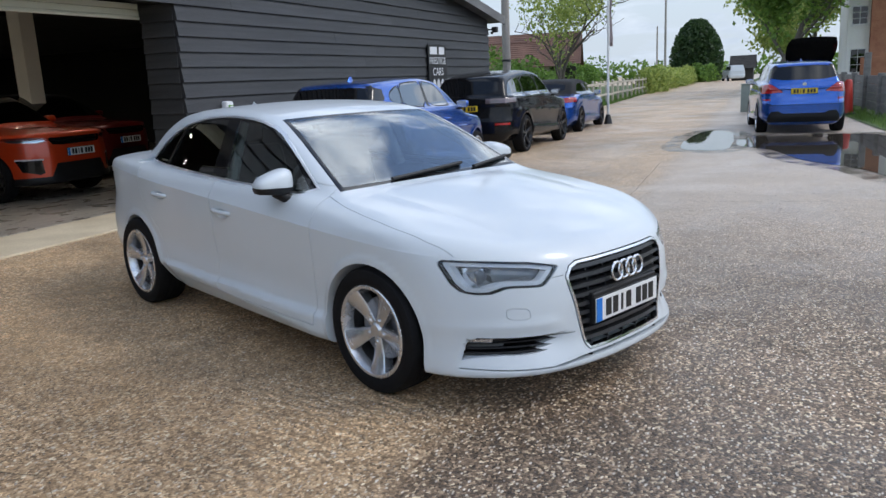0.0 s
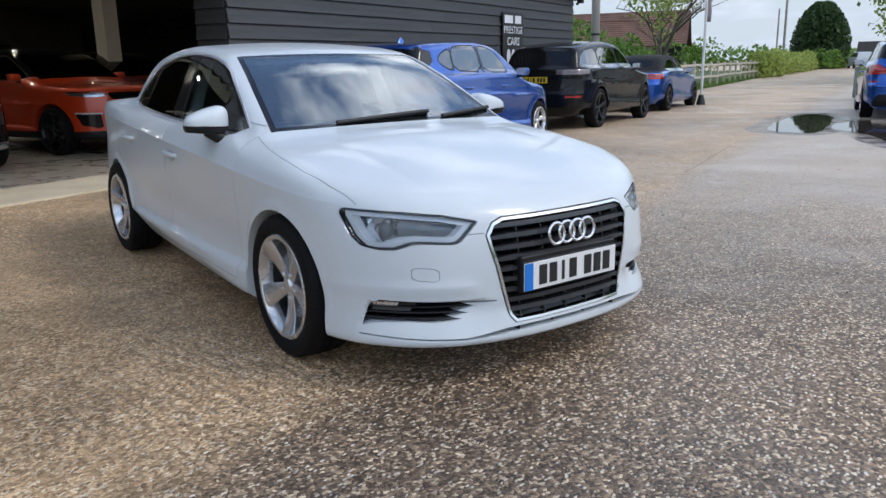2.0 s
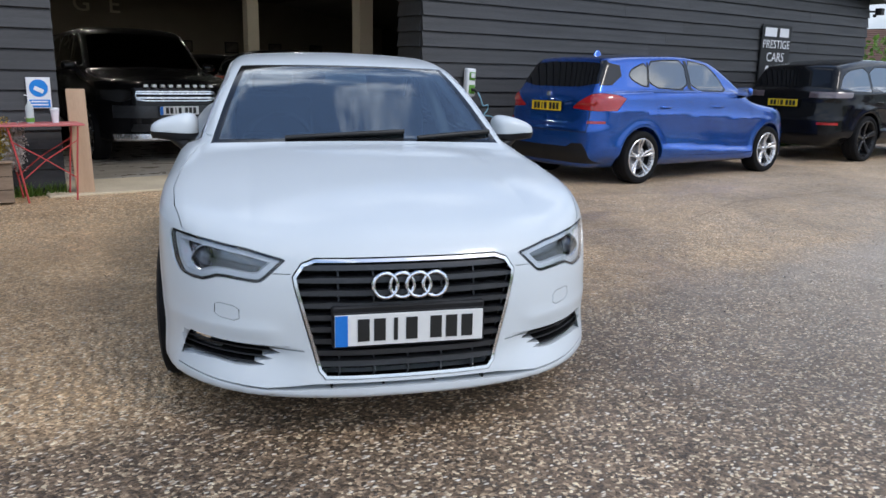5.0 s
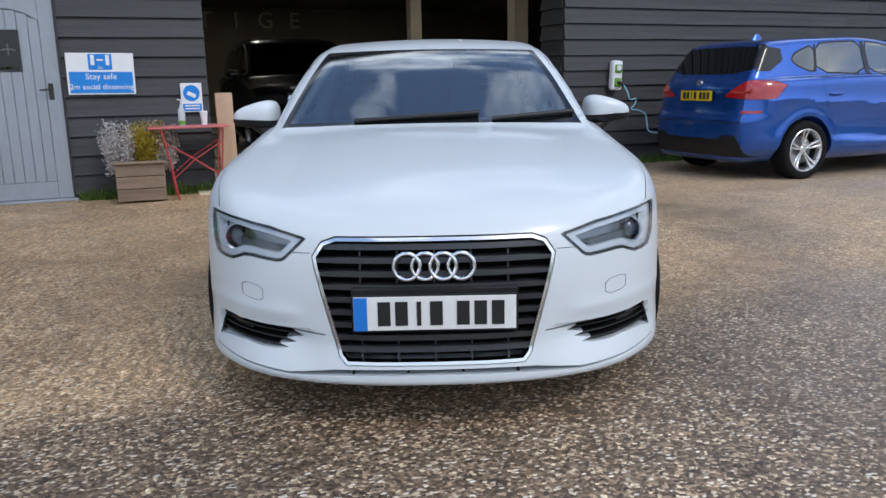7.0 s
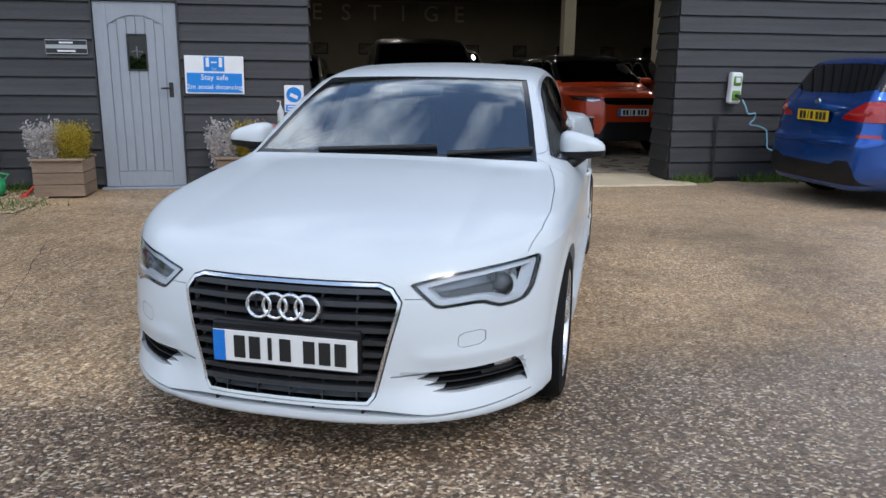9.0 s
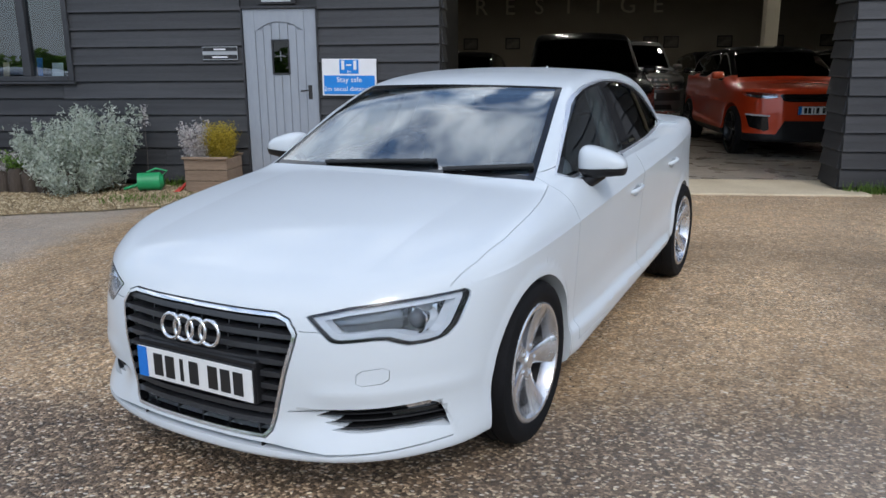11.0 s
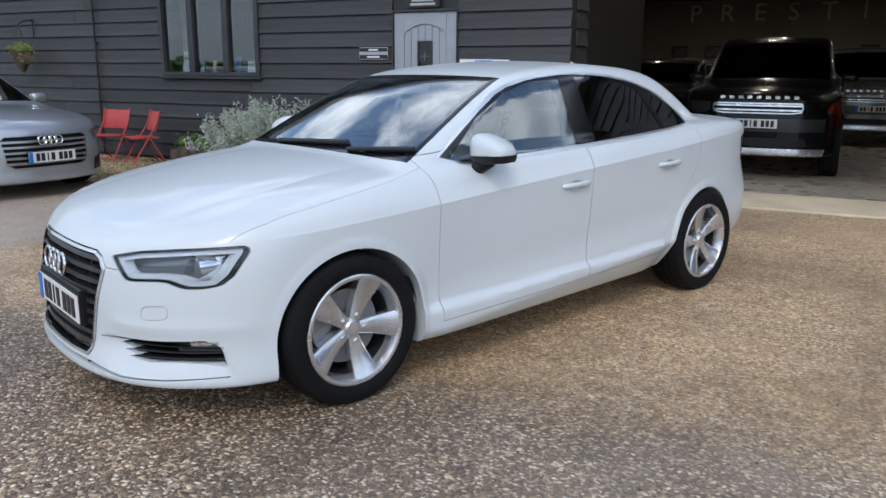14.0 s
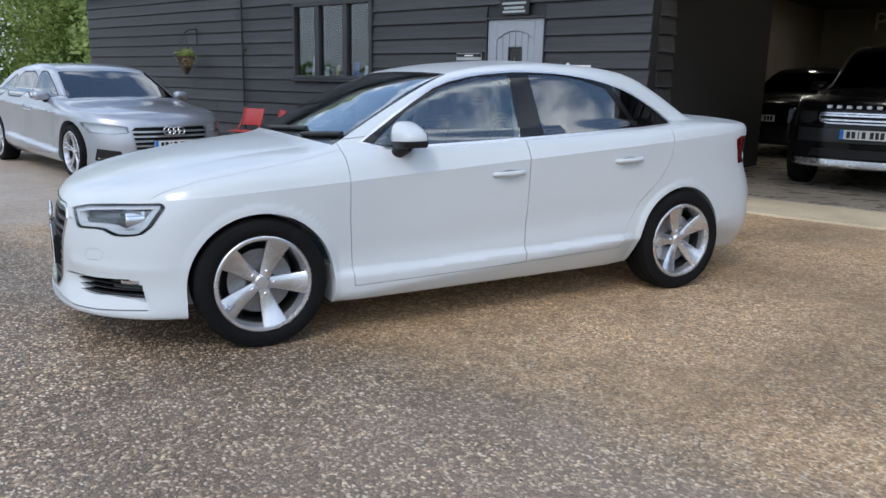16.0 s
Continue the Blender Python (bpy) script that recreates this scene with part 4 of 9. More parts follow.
# ---- the white saloon ----
def white_saloon():
    root = thing("saloon_car", pose(3.932, 1.538, 0, 0, 0, -21.9), "glossy white four-door saloon car parked on wet concrete", "car")
    sh, B = SALOON, None
    B = Builder(sh, 0.0205, root)
    outer = B.solid(0.0)

    def hollow(x, y, z):
        f = sh(x, y, z) + 0.045
        f = np.maximum(f, 0.36 - z)
        f = np.maximum(f, 0.30 - y)
        return np.maximum(f, y - (2.16 + 0.55 * step((z - 0.72) / 0.1)))
    cavity = B.solid(field=hollow, size=0.03)
    shell = csg(outer, cavity, "DIFFERENCE")
    # wheel wells
    wells, late = [], []
    for wy in (0.0, 2.637):
        circle = [(wy + 0.346 * math.cos(a), 0.306 + 0.342 * math.sin(a)) for a in (2 * math.pi * i / 64 for i in range(64))]
        circle = [(a, b if b > 0.3 else min(b, -0.2)) for a, b in circle]
        wells += [prism(circle, "x", lo, hi) for lo, hi in ((0.60, 1.1), (-1.1, -0.60))]
    shell = csg(shell, fuse(*wells), "DIFFERENCE")
    # outlines
    front_glass = np.array([(0.585, 0.928), (1.475, 0.962), (1.472, 1.302), (1.25, 1.283), (1.05, 1.232), (0.82, 1.112)])
    rear_glass = np.array([(1.635, 0.972), (2.325, 1.004), (2.155, 1.232), (1.98, 1.281), (1.80, 1.304), (1.60, 1.308)])
    quarter = np.array([(2.365, 1.008), (2.63, 1.022), (2.50, 1.120), (2.33, 1.205), (2.20, 1.246)])
    sail = rounded([(0.475, 0.915), (0.57, 0.925), (0.76, 1.066), (0.72, 1.062)], 1)
    frame_area = rounded([(0.46, 0.908), (1.5, 0.952), (2.67, 1.012), (2.66, 1.035), (2.53, 1.122), (2.34, 1.222), (2.10, 1.288), (1.85, 1.321), (1.55, 1.329), (1.26, 1.305), (1.03, 1.254), (0.80, 1.13)], 1)
    band = csg(outer, B.solid(0.008), "DIFFERENCE")
    thin = band
    # windscreen and rear window, cut from above
    def screen_edge(t, inset):
        return [(x, t(x) if callable(t) else t) for x in np.linspace(-inset, inset, 13)]
    ws = screen_edge(lambda x: 0.36 + 0.09 * x * x, 0.70) + [(0.635, 0.74)] + screen_edge(lambda x: 1.085 + 0.10 * x * x, 0.555)[::-1] + [(-0.635, 0.74)]
    ws_solid = prism(ws, "z", 0.88, 1.6)
    screen_all = csg(thin, ws_solid, "INTERSECT")
    clear = prism(grown(np.array(ws), -0.030), "z", 0.8, 1.7)
    B.put("windscreen", csg(screen_all, clear, "INTERSECT"), M_GLASS, label="tall raked windscreen mirroring the clouds")
    B.put("screen_border", csg(screen_all, clear, "DIFFERENCE"), M_GLOSSBLACK)
    rw = screen_edge(lambda x: 2.47 - 0.10 * x * x, 0.50) + screen_edge(lambda x: 2.93 - 0.14 * x * x, 0.58)[::-1]
    rw_solid = prism(rounded(rw, 1), "z", 0.95, 1.6)
    B.put("rear_window", csg(thin, rw_solid, "INTERSECT"), M_PRIVACY)
    both_screens = fuse(ws_solid, rw_solid)
    shell = csg(shell, both_screens, "DIFFERENCE")
    band = thin = csg(band, both_screens, "DIFFERENCE")
    shell = csg(shell, fuse(prism(frame_area, "x", 0.45, 1.2), prism(frame_area, "x", -1.2, -0.45)), "DIFFERENCE")
    tucked = np.array([(y, z - 0.05 if z < 1.0 + 0.03 * (y - 1.5) and z < 0.92 + 0.045 * y else z) for y, z in frame_area])
    for sgn in (1, -1):
        surround = sheet_part(B, "window_surround", side_sheet(sh, tucked, (front_glass, rear_glass, quarter), 0.0, 0.02, sgn), M_GLOSSBLACK, root, "gloss black window surround")
        sheet_part(B, "window_trim", side_sheet(sh, frame_area, (grown(np.array(frame_area), -0.011),), 0.004, 0.012, sgn), M_BRIGHT, surround, "bright chrome window trim")
        sheet_part(B, "front_side_window", side_sheet(sh, front_glass, (), -0.003, 0.005, sgn), M_SIDEGLASS, root, "clear side glass")
        sheet_part(B, "rear_side_window", side_sheet(sh, rear_glass, (), -0.003, 0.005, sgn), M_PRIVACY, root, "darkened side glass")
        sheet_part(B, "quarter_window", side_sheet(sh, quarter, (), -0.003, 0.005, sgn), M_PRIVACY, root)
    # doors
    fd = rounded([(0.432, 0.96), (0.434, 0.60), (0.45, 0.262), (1.455, 0.290), (1.466, 0.60), (1.466, 1.1)], 0)
    rd = rounded([(1.472, 1.1), (1.472, 0.60), (1.461, 0.290), (2.14, 0.312), (2.18, 0.42), (2.28, 0.58), (2.42, 0.70), (2.50, 0.82), (2.52, 1.03)], 0)
    for name, o, handle_y, handle_z in (("front_door", fd, 1.335, 0.776), ("rear_door", rd, 2.16, 0.822)):
        solid = prism(o, "x", 0.5, 1.2)
        door = csg(shell, solid, "INTERSECT")
        gap = prism(grown(np.array(o), 0.0035), "x", 0.5, 1.2)
        gap2 = prism(grown(np.array(o), 0.0035), "x", -1.2, -0.5)
        shell = csg(shell, fuse(gap, gap2), "DIFFERENCE")
        # the scooped grip behind each handle
        cup = lathe([(0.001, -0.03), (0.03, -0.026), (0.05, -0.012), (0.058, 0.0), (0.05, 0.012), (0.03, 0.026), (0.001, 0.03)], "x", 24)
        xs = float(sh.plan(handle_y) - sh.prof(handle_z - sh.rise * handle_y))
        cm = bpy.data.meshes.new("cup")
        moved(cup, Matrix.Translation((xs + 0.004, handle_y, handle_z - 0.002)) @ Matrix.Diagonal((0.6, 1.2, 0.55, 1)))
        cup.to_mesh(cm)
        cup.free()
        door = csg(door, cm, "DIFFERENCE")
        for sgn in (1, -1):
            me = door if sgn > 0 else mirrored(door)
            leaf = B.put(name, me, M_WHITE, label="white door with shut window")
            pts = [(sgn * (xs + dx), handle_y + dy, handle_z + 0.006 + dz) for dx, dy, dz in
                   ((-0.012, -0.098, -0.004), (0.008, -0.088, -0.002), (0.015, -0.05, 0), (0.017, 0.0, 0.001), (0.015, 0.05, 0.002), (0.008, 0.088, 0.004), (-0.012, 0.098, 0.006))]
            bm = tube(pts, 0.013, 10)
            part("door_handle", bm, M_WHITE, leaf)
    # bonnet
    edge = [(-0.745, 0.47), (-0.79, 0.25), (-0.806, 0.10), (-0.816, -0.16), (-0.80, -0.34), (-0.768, -0.47), (-0.70, -0.59), (-0.62, -0.668), (-0.54, -0.722), (-0.45, -0.778), (-0.34, -0.797), (-0.2, -0.814)]
    hood = edge + [(0.0, -0.823)] + [(-x, y) for x, y in edge[::-1]] + [(0.5, 0.37), (0.25, 0.32), (0.0, 0.305), (-0.25, 0.32), (-0.5, 0.37)]
    bonnet = csg(shell, prism(hood, "z", 0.606, 1.2), "INTERSECT")
    shell = csg(shell, prism(grown(np.array(hood), 0.003), "z", 0.603, 1.2), "DIFFERENCE")
    nose_thin = csg(B.nose(0.0), B.nose(0.005), "DIFFERENCE")
    # grille
    half = [(0.318, 0.656), (0.362, 0.640), (0.392, 0.596), (0.386, 0.560), (0.312, 0.272), (0.290, 0.246)]
    g_out = np.array(half + [(-x, z) for x, z in half[::-1]])
    g_in = grown(g_out, -0.0105)
    late.append(prism(grown(g_out, 0.004), "y", -1.0, -0.69))
    bandf = csg(B.nose(-0.004), B.nose(0.03), "DIFFERENCE")
    frame_mesh = csg(csg(bandf, prism(g_out, "y", -1.0, -0.6), "INTERSECT"), prism(g_in, "y", -1.1, -0.5), "DIFFERENCE")
    grille = B.put("grille", csg(B.nose(0.075), prism(grown(g_out, 0.003), "y", -1.0, -0.70), "INTERSECT"), M_VOID, label="black slatted radiator grille")
    B.put("grille_frame", frame_mesh, M_CHROME, grille, "slim chrome grille frame")
    deep = csg(csg(B.nose(0.006), B.nose(0.055), "DIFFERENCE"), prism(g_in, "y", -1.1, -0.5), "INTERSECT")
    ribs = csg(csg(B.nose(0.03), B.nose(0.055), "DIFFERENCE"), prism(g_in, "y", -1.1, -0.5), "INTERSECT")
    for z in (0.626, 0.584, 0.541, 0.499, 0.457, 0.415, 0.373, 0.331, 0.293):
        o = [(-0.42, z - 0.009), (0.42, z - 0.009), (0.42, z + 0.001), (0.30, z + 0.009), (-0.30, z + 0.009), (-0.42, z + 0.001)]
        s = csg(deep, prism(o, "y", -1.0, -0.6), "INTERSECT")
        B.put("slat", s, M_SLAT, grille)
    for x in (-0.24, -0.12, 0.0, 0.12, 0.24):
        s = csg(ribs, prism([(x - 0.003, 0.2), (x + 0.003, 0.2), (x + 0.003, 0.7), (x - 0.003, 0.7)], "y", -1.0, -0.6), "INTERSECT")
        B.put("rib", s, M_SLAT, grille)
    # headlamps
    lamp = np.array([(0.414, 0.648), (0.425, 0.655), (0.54, 0.682), (0.66, 0.696), (0.80, 0.707), (0.95, 0.716), (0.95, 0.54), (0.775, 0.562), (0.735, 0.553), (0.695, 0.553), (0.67, 0.563), (0.645, 0.574),
                     (0.615, 0.576), (0.52, 0.569), (0.500, 0.572), (0.487, 0.580)])
    tail_cut = [(-1.3, 0.4), (-0.60, 0.4), (-0.555, 0.551), (-0.505, 0.570), (-0.470, 0.600), (-0.435, 0.652), (-0.414, 0.680), (-0.411, 0.692), (-0.416, 0.700), (-0.45, 0.72), (-0.45, 0.8), (-1.3, 0.8)]
    slant = prism(tail_cut, "x", -1.2, 1.2)
    slant_in = prism([(y - 0.003, z) for y, z in tail_cut], "x", -1.2, 1.2)
    back_in = prism([(y - 0.019, z) for y, z in tail_cut], "x", -1.3, 1.3)
    for sgn in (1, -1):
        o = lamp * np.array([sgn, 1])
        o = o[::sgn] if sgn < 0 else o
        late.append(csg(prism(o, "y", -0.95, -0.36), slant, "INTERSECT"))
        inside = csg(prism(grown(o, -0.002), "y", -0.95, -0.362), slant_in, "INTERSECT")
        lens = B.put("headlamp", csg(nose_thin, inside, "INTERSECT"), M_LENS, label="clear wedge-shaped headlamp lens")
        B.put("lamp_housing", csg(B.nose(0.062), inside, "INTERSECT"), M_HOUSING, lens)
        front_in = prism(grown(o, -0.010), "y", -1.0, -0.3)
        rim = csg(csg(csg(B.nose(0.004), B.nose(0.034), "DIFFERENCE"), inside, "INTERSECT"), csg(front_in, prism([(y - 0.013, z) for y, z in tail_cut], "x", -1.3, 1.3), "INTERSECT"), "DIFFERENCE")
        B.put("lamp_bezel", rim, M_GLOSSBLACK, lens, "black lamp surround")
        slab = csg(csg(csg(B.nose(0.012), B.nose(0.040), "DIFFERENCE"), inside, "INTERSECT"), csg(front_in, back_in, "INTERSECT"), "INTERSECT")
        guide = csg(slab, csg(prism(grown(o, -0.027), "y", -1.0, -0.3), prism([(y - 0.040, z) for y, z in tail_cut], "x", -1.3, 1.3), "INTERSECT"), "DIFFERENCE")
        B.put("light_guide", guide, M_DRL, lens, "pale light guide")
        # the reflector bowl tapers inwards from the projector, below a grey eyebrow
        fl = np.array([(0.50, 0.612), (0.665, 0.628), (0.665, 0.600), (0.54, 0.590)]) * np.array([sgn, 1])
        B.put("reflector", csg(csg(B.nose(0.030), B.nose(0.058), "DIFFERENCE"), prism(fl, "y", -1.0, -0.3), "INTERSECT"), M_LAMPDARK, lens, "dark grey reflector wedge")
        for k in range(5):
            x0 = 0.655 + 0.021 * k
            q = np.array([(x0, 0.655 + 0.004 * (k % 2)), (x0 + 0.012, 0.662), (x0 + 0.015, 0.640), (x0 + 0.004, 0.634)]) * np.array([sgn, 1])
            B.put("facet", csg(csg(B.nose(0.040), B.nose(0.058), "DIFFERENCE"), prism(q, "y", -1.0, -0.3), "INTERSECT"), M_CHROME if k % 2 else M_GLOSSBLACK, lens)
        ya = -0.550
        shroud = lathe([(0.044, -0.016), (0.050, -0.020), (0.052, 0.06), (0.046, 0.06)], "y", 36, closed=True)
        part("projector_ring", moved(shroud, Matrix.Translation((sgn * 0.683, ya, 0.621))), M_CHROME, lens)
        ball = lathe([(0.001, -0.022), (0.012, -0.021), (0.024, -0.014), (0.034, -0.002), (0.040, 0.016), (0.040, 0.05), (0.001, 0.05)], "y", 36)
        part("projector", moved(ball, Matrix.Translation((sgn * 0.683, ya, 0.621))), M_PROJECTOR, lens, "dark glassy projector")
    # fog-lamp intakes
    fog = np.array([(0.748, 0.361), (0.772, 0.305), (0.788, 0.255), (0.74, 0.268), (0.66, 0.273), (0.59, 0.268), (0.545, 0.270), (0.490, 0.278), (0.527, 0.287), (0.463, 0.298), (0.500, 0.307), (0.438, 0.321), (0.475, 0.334),
                    (0.36, 0.3355), (0.36, 0.3395), (0.48, 0.345), (0.592, 0.353), (0.68, 0.358)])
    for sgn in (1, -1):
        o = fog * np.array([sgn, 1])
        late.append(prism(o, "y", -0.95, -0.36))
        intake = B.put("fog_intake", csg(B.nose(0.06), prism(grown(o, -0.002), "y", -0.95, -0.37), "INTERSECT"), M_VOID, label="black finned fog-lamp intake")
        for k in range(3):
            z0 = 0.281 + 0.021 * k
            q = np.array([(0.44, z0 - 0.002), (0.80, z0 + 0.002), (0.80, z0 + 0.007), (0.44, z0 + 0.003)]) * np.array([sgn, 1])
            s = csg(csg(csg(B.nose(0.006), B.nose(0.05), "DIFFERENCE"), prism(q, "y", -1, -0.38), "INTERSECT"), prism(grown(o, -0.004), "y", -1, -0.3), "INTERSECT")
            B.put("fin", s, M_TRIM, intake)
        q = np.array([(0.675, 0.344), (0.742, 0.350), (0.742, 0.326), (0.682, 0.324)]) * np.array([sgn, 1])
        B.put("fog_lamp", csg(csg(B.nose(0.012), B.nose(0.03), "DIFFERENCE"), csg(prism(q, "y", -1, -0.36), prism(grown(o, -0.004), "y", -1.1, -0.3), "INTERSECT"), "INTERSECT"), M_CHROME, intake, "small bright fog lamp")
        q = np.array([(0.605, 0.351), (0.752, 0.358), (0.772, 0.310), (0.645, 0.303)]) * np.array([sgn, 1])
        B.put("lamp_panel", csg(csg(B.nose(0.022), B.nose(0.050), "DIFFERENCE"), csg(prism(q, "y", -1, -0.36), prism(grown(o, -0.004), "y", -1.1, -0.3), "INTERSECT"), "INTERSECT"), M_GLOSSBLACK, intake)
    # lower lip slot and bumper details
    up = [(0.0, 0.231), (0.20, 0.231), (0.33, 0.228), (0.42, 0.216), (0.49, 0.207), (0.65, 0.212), (0.80, 0.224)]
    lo = [(0.80, 0.219), (0.65, 0.206), (0.485, 0.199), (0.40, 0.203), (0.32, 0.208), (0.20, 0.211), (0.0, 0.212)]
    slot = np.array(up + lo + [(-x, z) for x, z in lo[-2::-1]] + [(-x, z) for x, z in up[:0:-1]])
    late.append(prism(slot, "y", -1.0, -0.40))
    for x in (-0.27, -0.09, 0.09, 0.27):
        part("peg", box(x - 0.004, x + 0.004, -0.850, -0.80, 0.208, 0.230, 0.002), M_TRIM, root)
    B.put("lip_slot", csg(B.nose(0.05), prism(grown(slot, -0.0008), "y", -1.0, -0.41), "INTERSECT"), M_VOID)
    for x, z, w, h in ((0.615, 0.457, 0.085, 0.052),):
        for sgn in (1, -1):
            q = rounded([(sgn * (x - w / 2), z - h / 2), (sgn * (x + w / 2), z - h / 2 + 0.008), (sgn * (x + w / 2), z + h / 2 + 0.008), (sgn * (x - w / 2), z + h / 2)], 1)
            cover = csg(shell, prism(q, "y", -1, -0.6), "INTERSECT")
            late.append(prism(q, "y", -1, -0.55))
            inner_q = prism(grown(q, -0.0022), "y", -1, -0.58)
            B.put("washer_cover", csg(cover, inner_q, "INTERSECT"), M_WHITE)
    # tail lamps
    tail_slab = csg(outer, B.solid(0.04), "DIFFERENCE")
    tl = np.array([(3.13, 0.925), (3.19, 0.945), (3.6, 0.94), (3.6, 0.775), (3.18, 0.765)])
    for lohi in ((0.45, 1.2), (-1.2, -0.45)):
        late.append(prism(tl, "x", *lohi))
        B.put("tail_lamp", csg(tail_slab, prism(grown(tl, -0.003), "x", *lohi), "INTERSECT"), M_TAILDARK, label="dark red tail lamp")
    late = fuse(*late)
    B.put("bonnet", csg(bonnet, late, "DIFFERENCE"), M_WHITE, label="smooth white bonnet")
    shell = csg(shell, late, "DIFFERENCE")
    B.put("body", shell, M_WHITE, label="white painted body shell")
    # wheels
    style = {"count": 5, "arms": [(0.0, (0.050, 0.118))]}
    for wx, wy, sgn, phase in ((0.782, 0, 1, 0.944), (0.782, 0, -1, 0.83), (0.772, 2.637, 1, 0.444), (0.772, 2.637, -1, 0.30)):
        tyre_and_rim(root, sgn * wx, wy, 0.316, 0.225, 0.224, style, M_ALLOY, sgn, phase=phase)
    # mirrors
    for sgn in (1, -1):
        bm = bmesh.new()
        bmesh.ops.create_uvsphere(bm, u_segments=28, v_segments=18, radius=1)
        for v in bm.verts:
            x, y, z = v.co
            r = (abs(x) ** 3 + abs(y) ** 3 + abs(z) ** 3) ** (-1 / 3)
            x, y, z = x * r, y * r, z * r
            y = min(y, 0.55)
            v.co = (x * 0.108, y * 0.085 + 0.03 * (1 - x) * 0.5, max(-0.016 + 0.006 * x, z * 0.066 * (1 - 0.30 * x) - 0.010 * x))
        m = Matrix.Translation((sgn * 0.888, 0.735, 0.982)) @ Matrix.Diagonal((sgn, 1, 1, 1)) @ pose(0, 0, 0, 0, 0, 12)
        mir = part("door_mirror", smooth(moved(bm, m), 50), M_WHITE, root, "white door mirror with black underside")
        low = bmesh.new()
        bmesh.ops.create_uvsphere(low, u_segments=24, v_segments=12, radius=1)
        for v in low.verts:
            x, y, z = v.co
            r = (abs(x) ** 3 + abs(y) ** 3 + abs(z) ** 3) ** (-1 / 3)
            x, y, z = x * r, y * r, z * r
            y = min(y, 0.55)
            v.co = (x * 0.110, y * 0.087 + 0.03 * (1 - x) * 0.5, max(-0.054 + 0.012 * x, min(-0.017 + 0.006 * x, z * 0.070 * (1 - 0.22 * x) - 0.012 * x)))
        part("mirror_base", smooth(moved(low, m), 50), M_TRIM, mir)
        foot = tube([(sgn * 0.885, 0.735, 0.945), (sgn * 0.845, 0.71, 0.91), (sgn * 0.80, 0.69, 0.885)], 0.034, 10, taper=0.8)
        part("mirror_foot", foot, M_TRIM, mir)
        pane = box(-0.085, 0.085, 0.050, 0.056, -0.045, 0.042, 0.008)
        part("mirror_glass", moved(pane, m), M_REFLECT, mir)
    # plate, rings, aerial, wipers
    plate(root, Matrix.Translation((0, -0.866, 0.418)))
    part("plate_mount", box(-0.268, 0.268, -0.856, -0.80, 0.352, 0.500, 0.006), M_TRIM, root)
    rings(root, pose(0, -0.862, 0.571, -6))
    fin = bmesh.new()
    bmesh.ops.create_cone(fin, cap_ends=True, segments=10, radius1=0.022, radius2=0.005, depth=0.042)
    part("aerial", moved(smooth(fin), Matrix.Translation((0, 2.34, 1.372)) @ Matrix.Diagonal((0.5, 1.9, 1, 1))), M_WHITE, root)
    def wiper(x0, y0, x1, y1):
        pts = []
        for t in np.linspace(0, 1, 9):
            x = x0 + (x1 - x0) * t
            y = 0.375 + 0.09 * x * x + y0 + (y1 - y0) * t
            z = 0.93 + (y - 0.335 - 0.11 * x * x) / 1.86 + 0.016
            pts.append((x, y, z))
        arm = part("wiper", tube(pts, 0.011, 8), M_RUBBER, root, "black windscreen wiper")
        blade = [(p[0], p[1] + 0.012, p[2] - 0.012) for p in pts[2:]]
        part("blade", tube(blade, 0.007, 6), M_RUBBER, arm)
    wiper(-0.36, 0.0, 0.22, 0.05)
    wiper(0.28, 0.0, 0.67, 0.055)
    # cabin furniture
    dash = bmesh.new()
    box(-0.66, 0.66, 0.50, 0.98, 0.55, 0.88, 0.05, 3, dash)
    box(-0.56, -0.16, 0.78, 1.0, 0.84, 0.945, 0.03, 2, dash)
    part("dashboard", smooth(dash), M_SEAT, root, "black dashboard")
    wheel_pts = [(-0.36 + 0.185 * math.cos(a), 1.07 + 0.185 * math.sin(a) * 0.32, 0.87 + 0.185 * math.sin(a) * 0.93) for a in (2 * math.pi * k / 36 for k in range(36))]
    sw = part("steering_wheel", tube(wheel_pts, 0.016, 8, closed=True), M_SEAT, root, "black three-spoke steering wheel")
    part("boss", moved(box(-0.07, 0.07, -0.02, 0.02, -0.05, 0.05, 0.015, 2), Matrix.Translation((-0.36, 1.06, 0.87))), M_SEAT, sw)
    for sgn in (-1, 1):
        part("spoke", tube([(-0.36, 1.06, 0.87), (-0.36 + sgn * 0.18, 1.07, 0.875)], 0.014, 6), M_SEAT, sw)
    for cx in (-0.37, 0.37):
        seat = part("seat", smooth(box(cx - 0.25, cx + 0.25, 1.15, 1.68, 0.40, 0.60, 0.06, 3)), M_SEAT, root, "black leather front seat")
        bm = smooth(box(-0.24, 0.24, -0.06, 0.06, 0, 0.60, 0.05, 3))
        part("backrest", moved(bm, Matrix.Translation((cx, 1.68, 0.54)) @ Matrix.Rotation(radians(-16), 4, "X")), M_SEAT, seat)
        bm = smooth(box(-0.13, 0.13, -0.045, 0.045, 0, 0.17, 0.04, 3))
        part("headrest", moved(bm, Matrix.Translation((cx, 1.87, 1.13)) @ Matrix.Rotation(radians(-8), 4, "X")), M_SEAT, seat)
    bench = part("rear_bench", smooth(box(-0.62, 0.62, 1.95, 2.16, 0.40, 0.62, 0.05, 2)), M_SEAT, root)
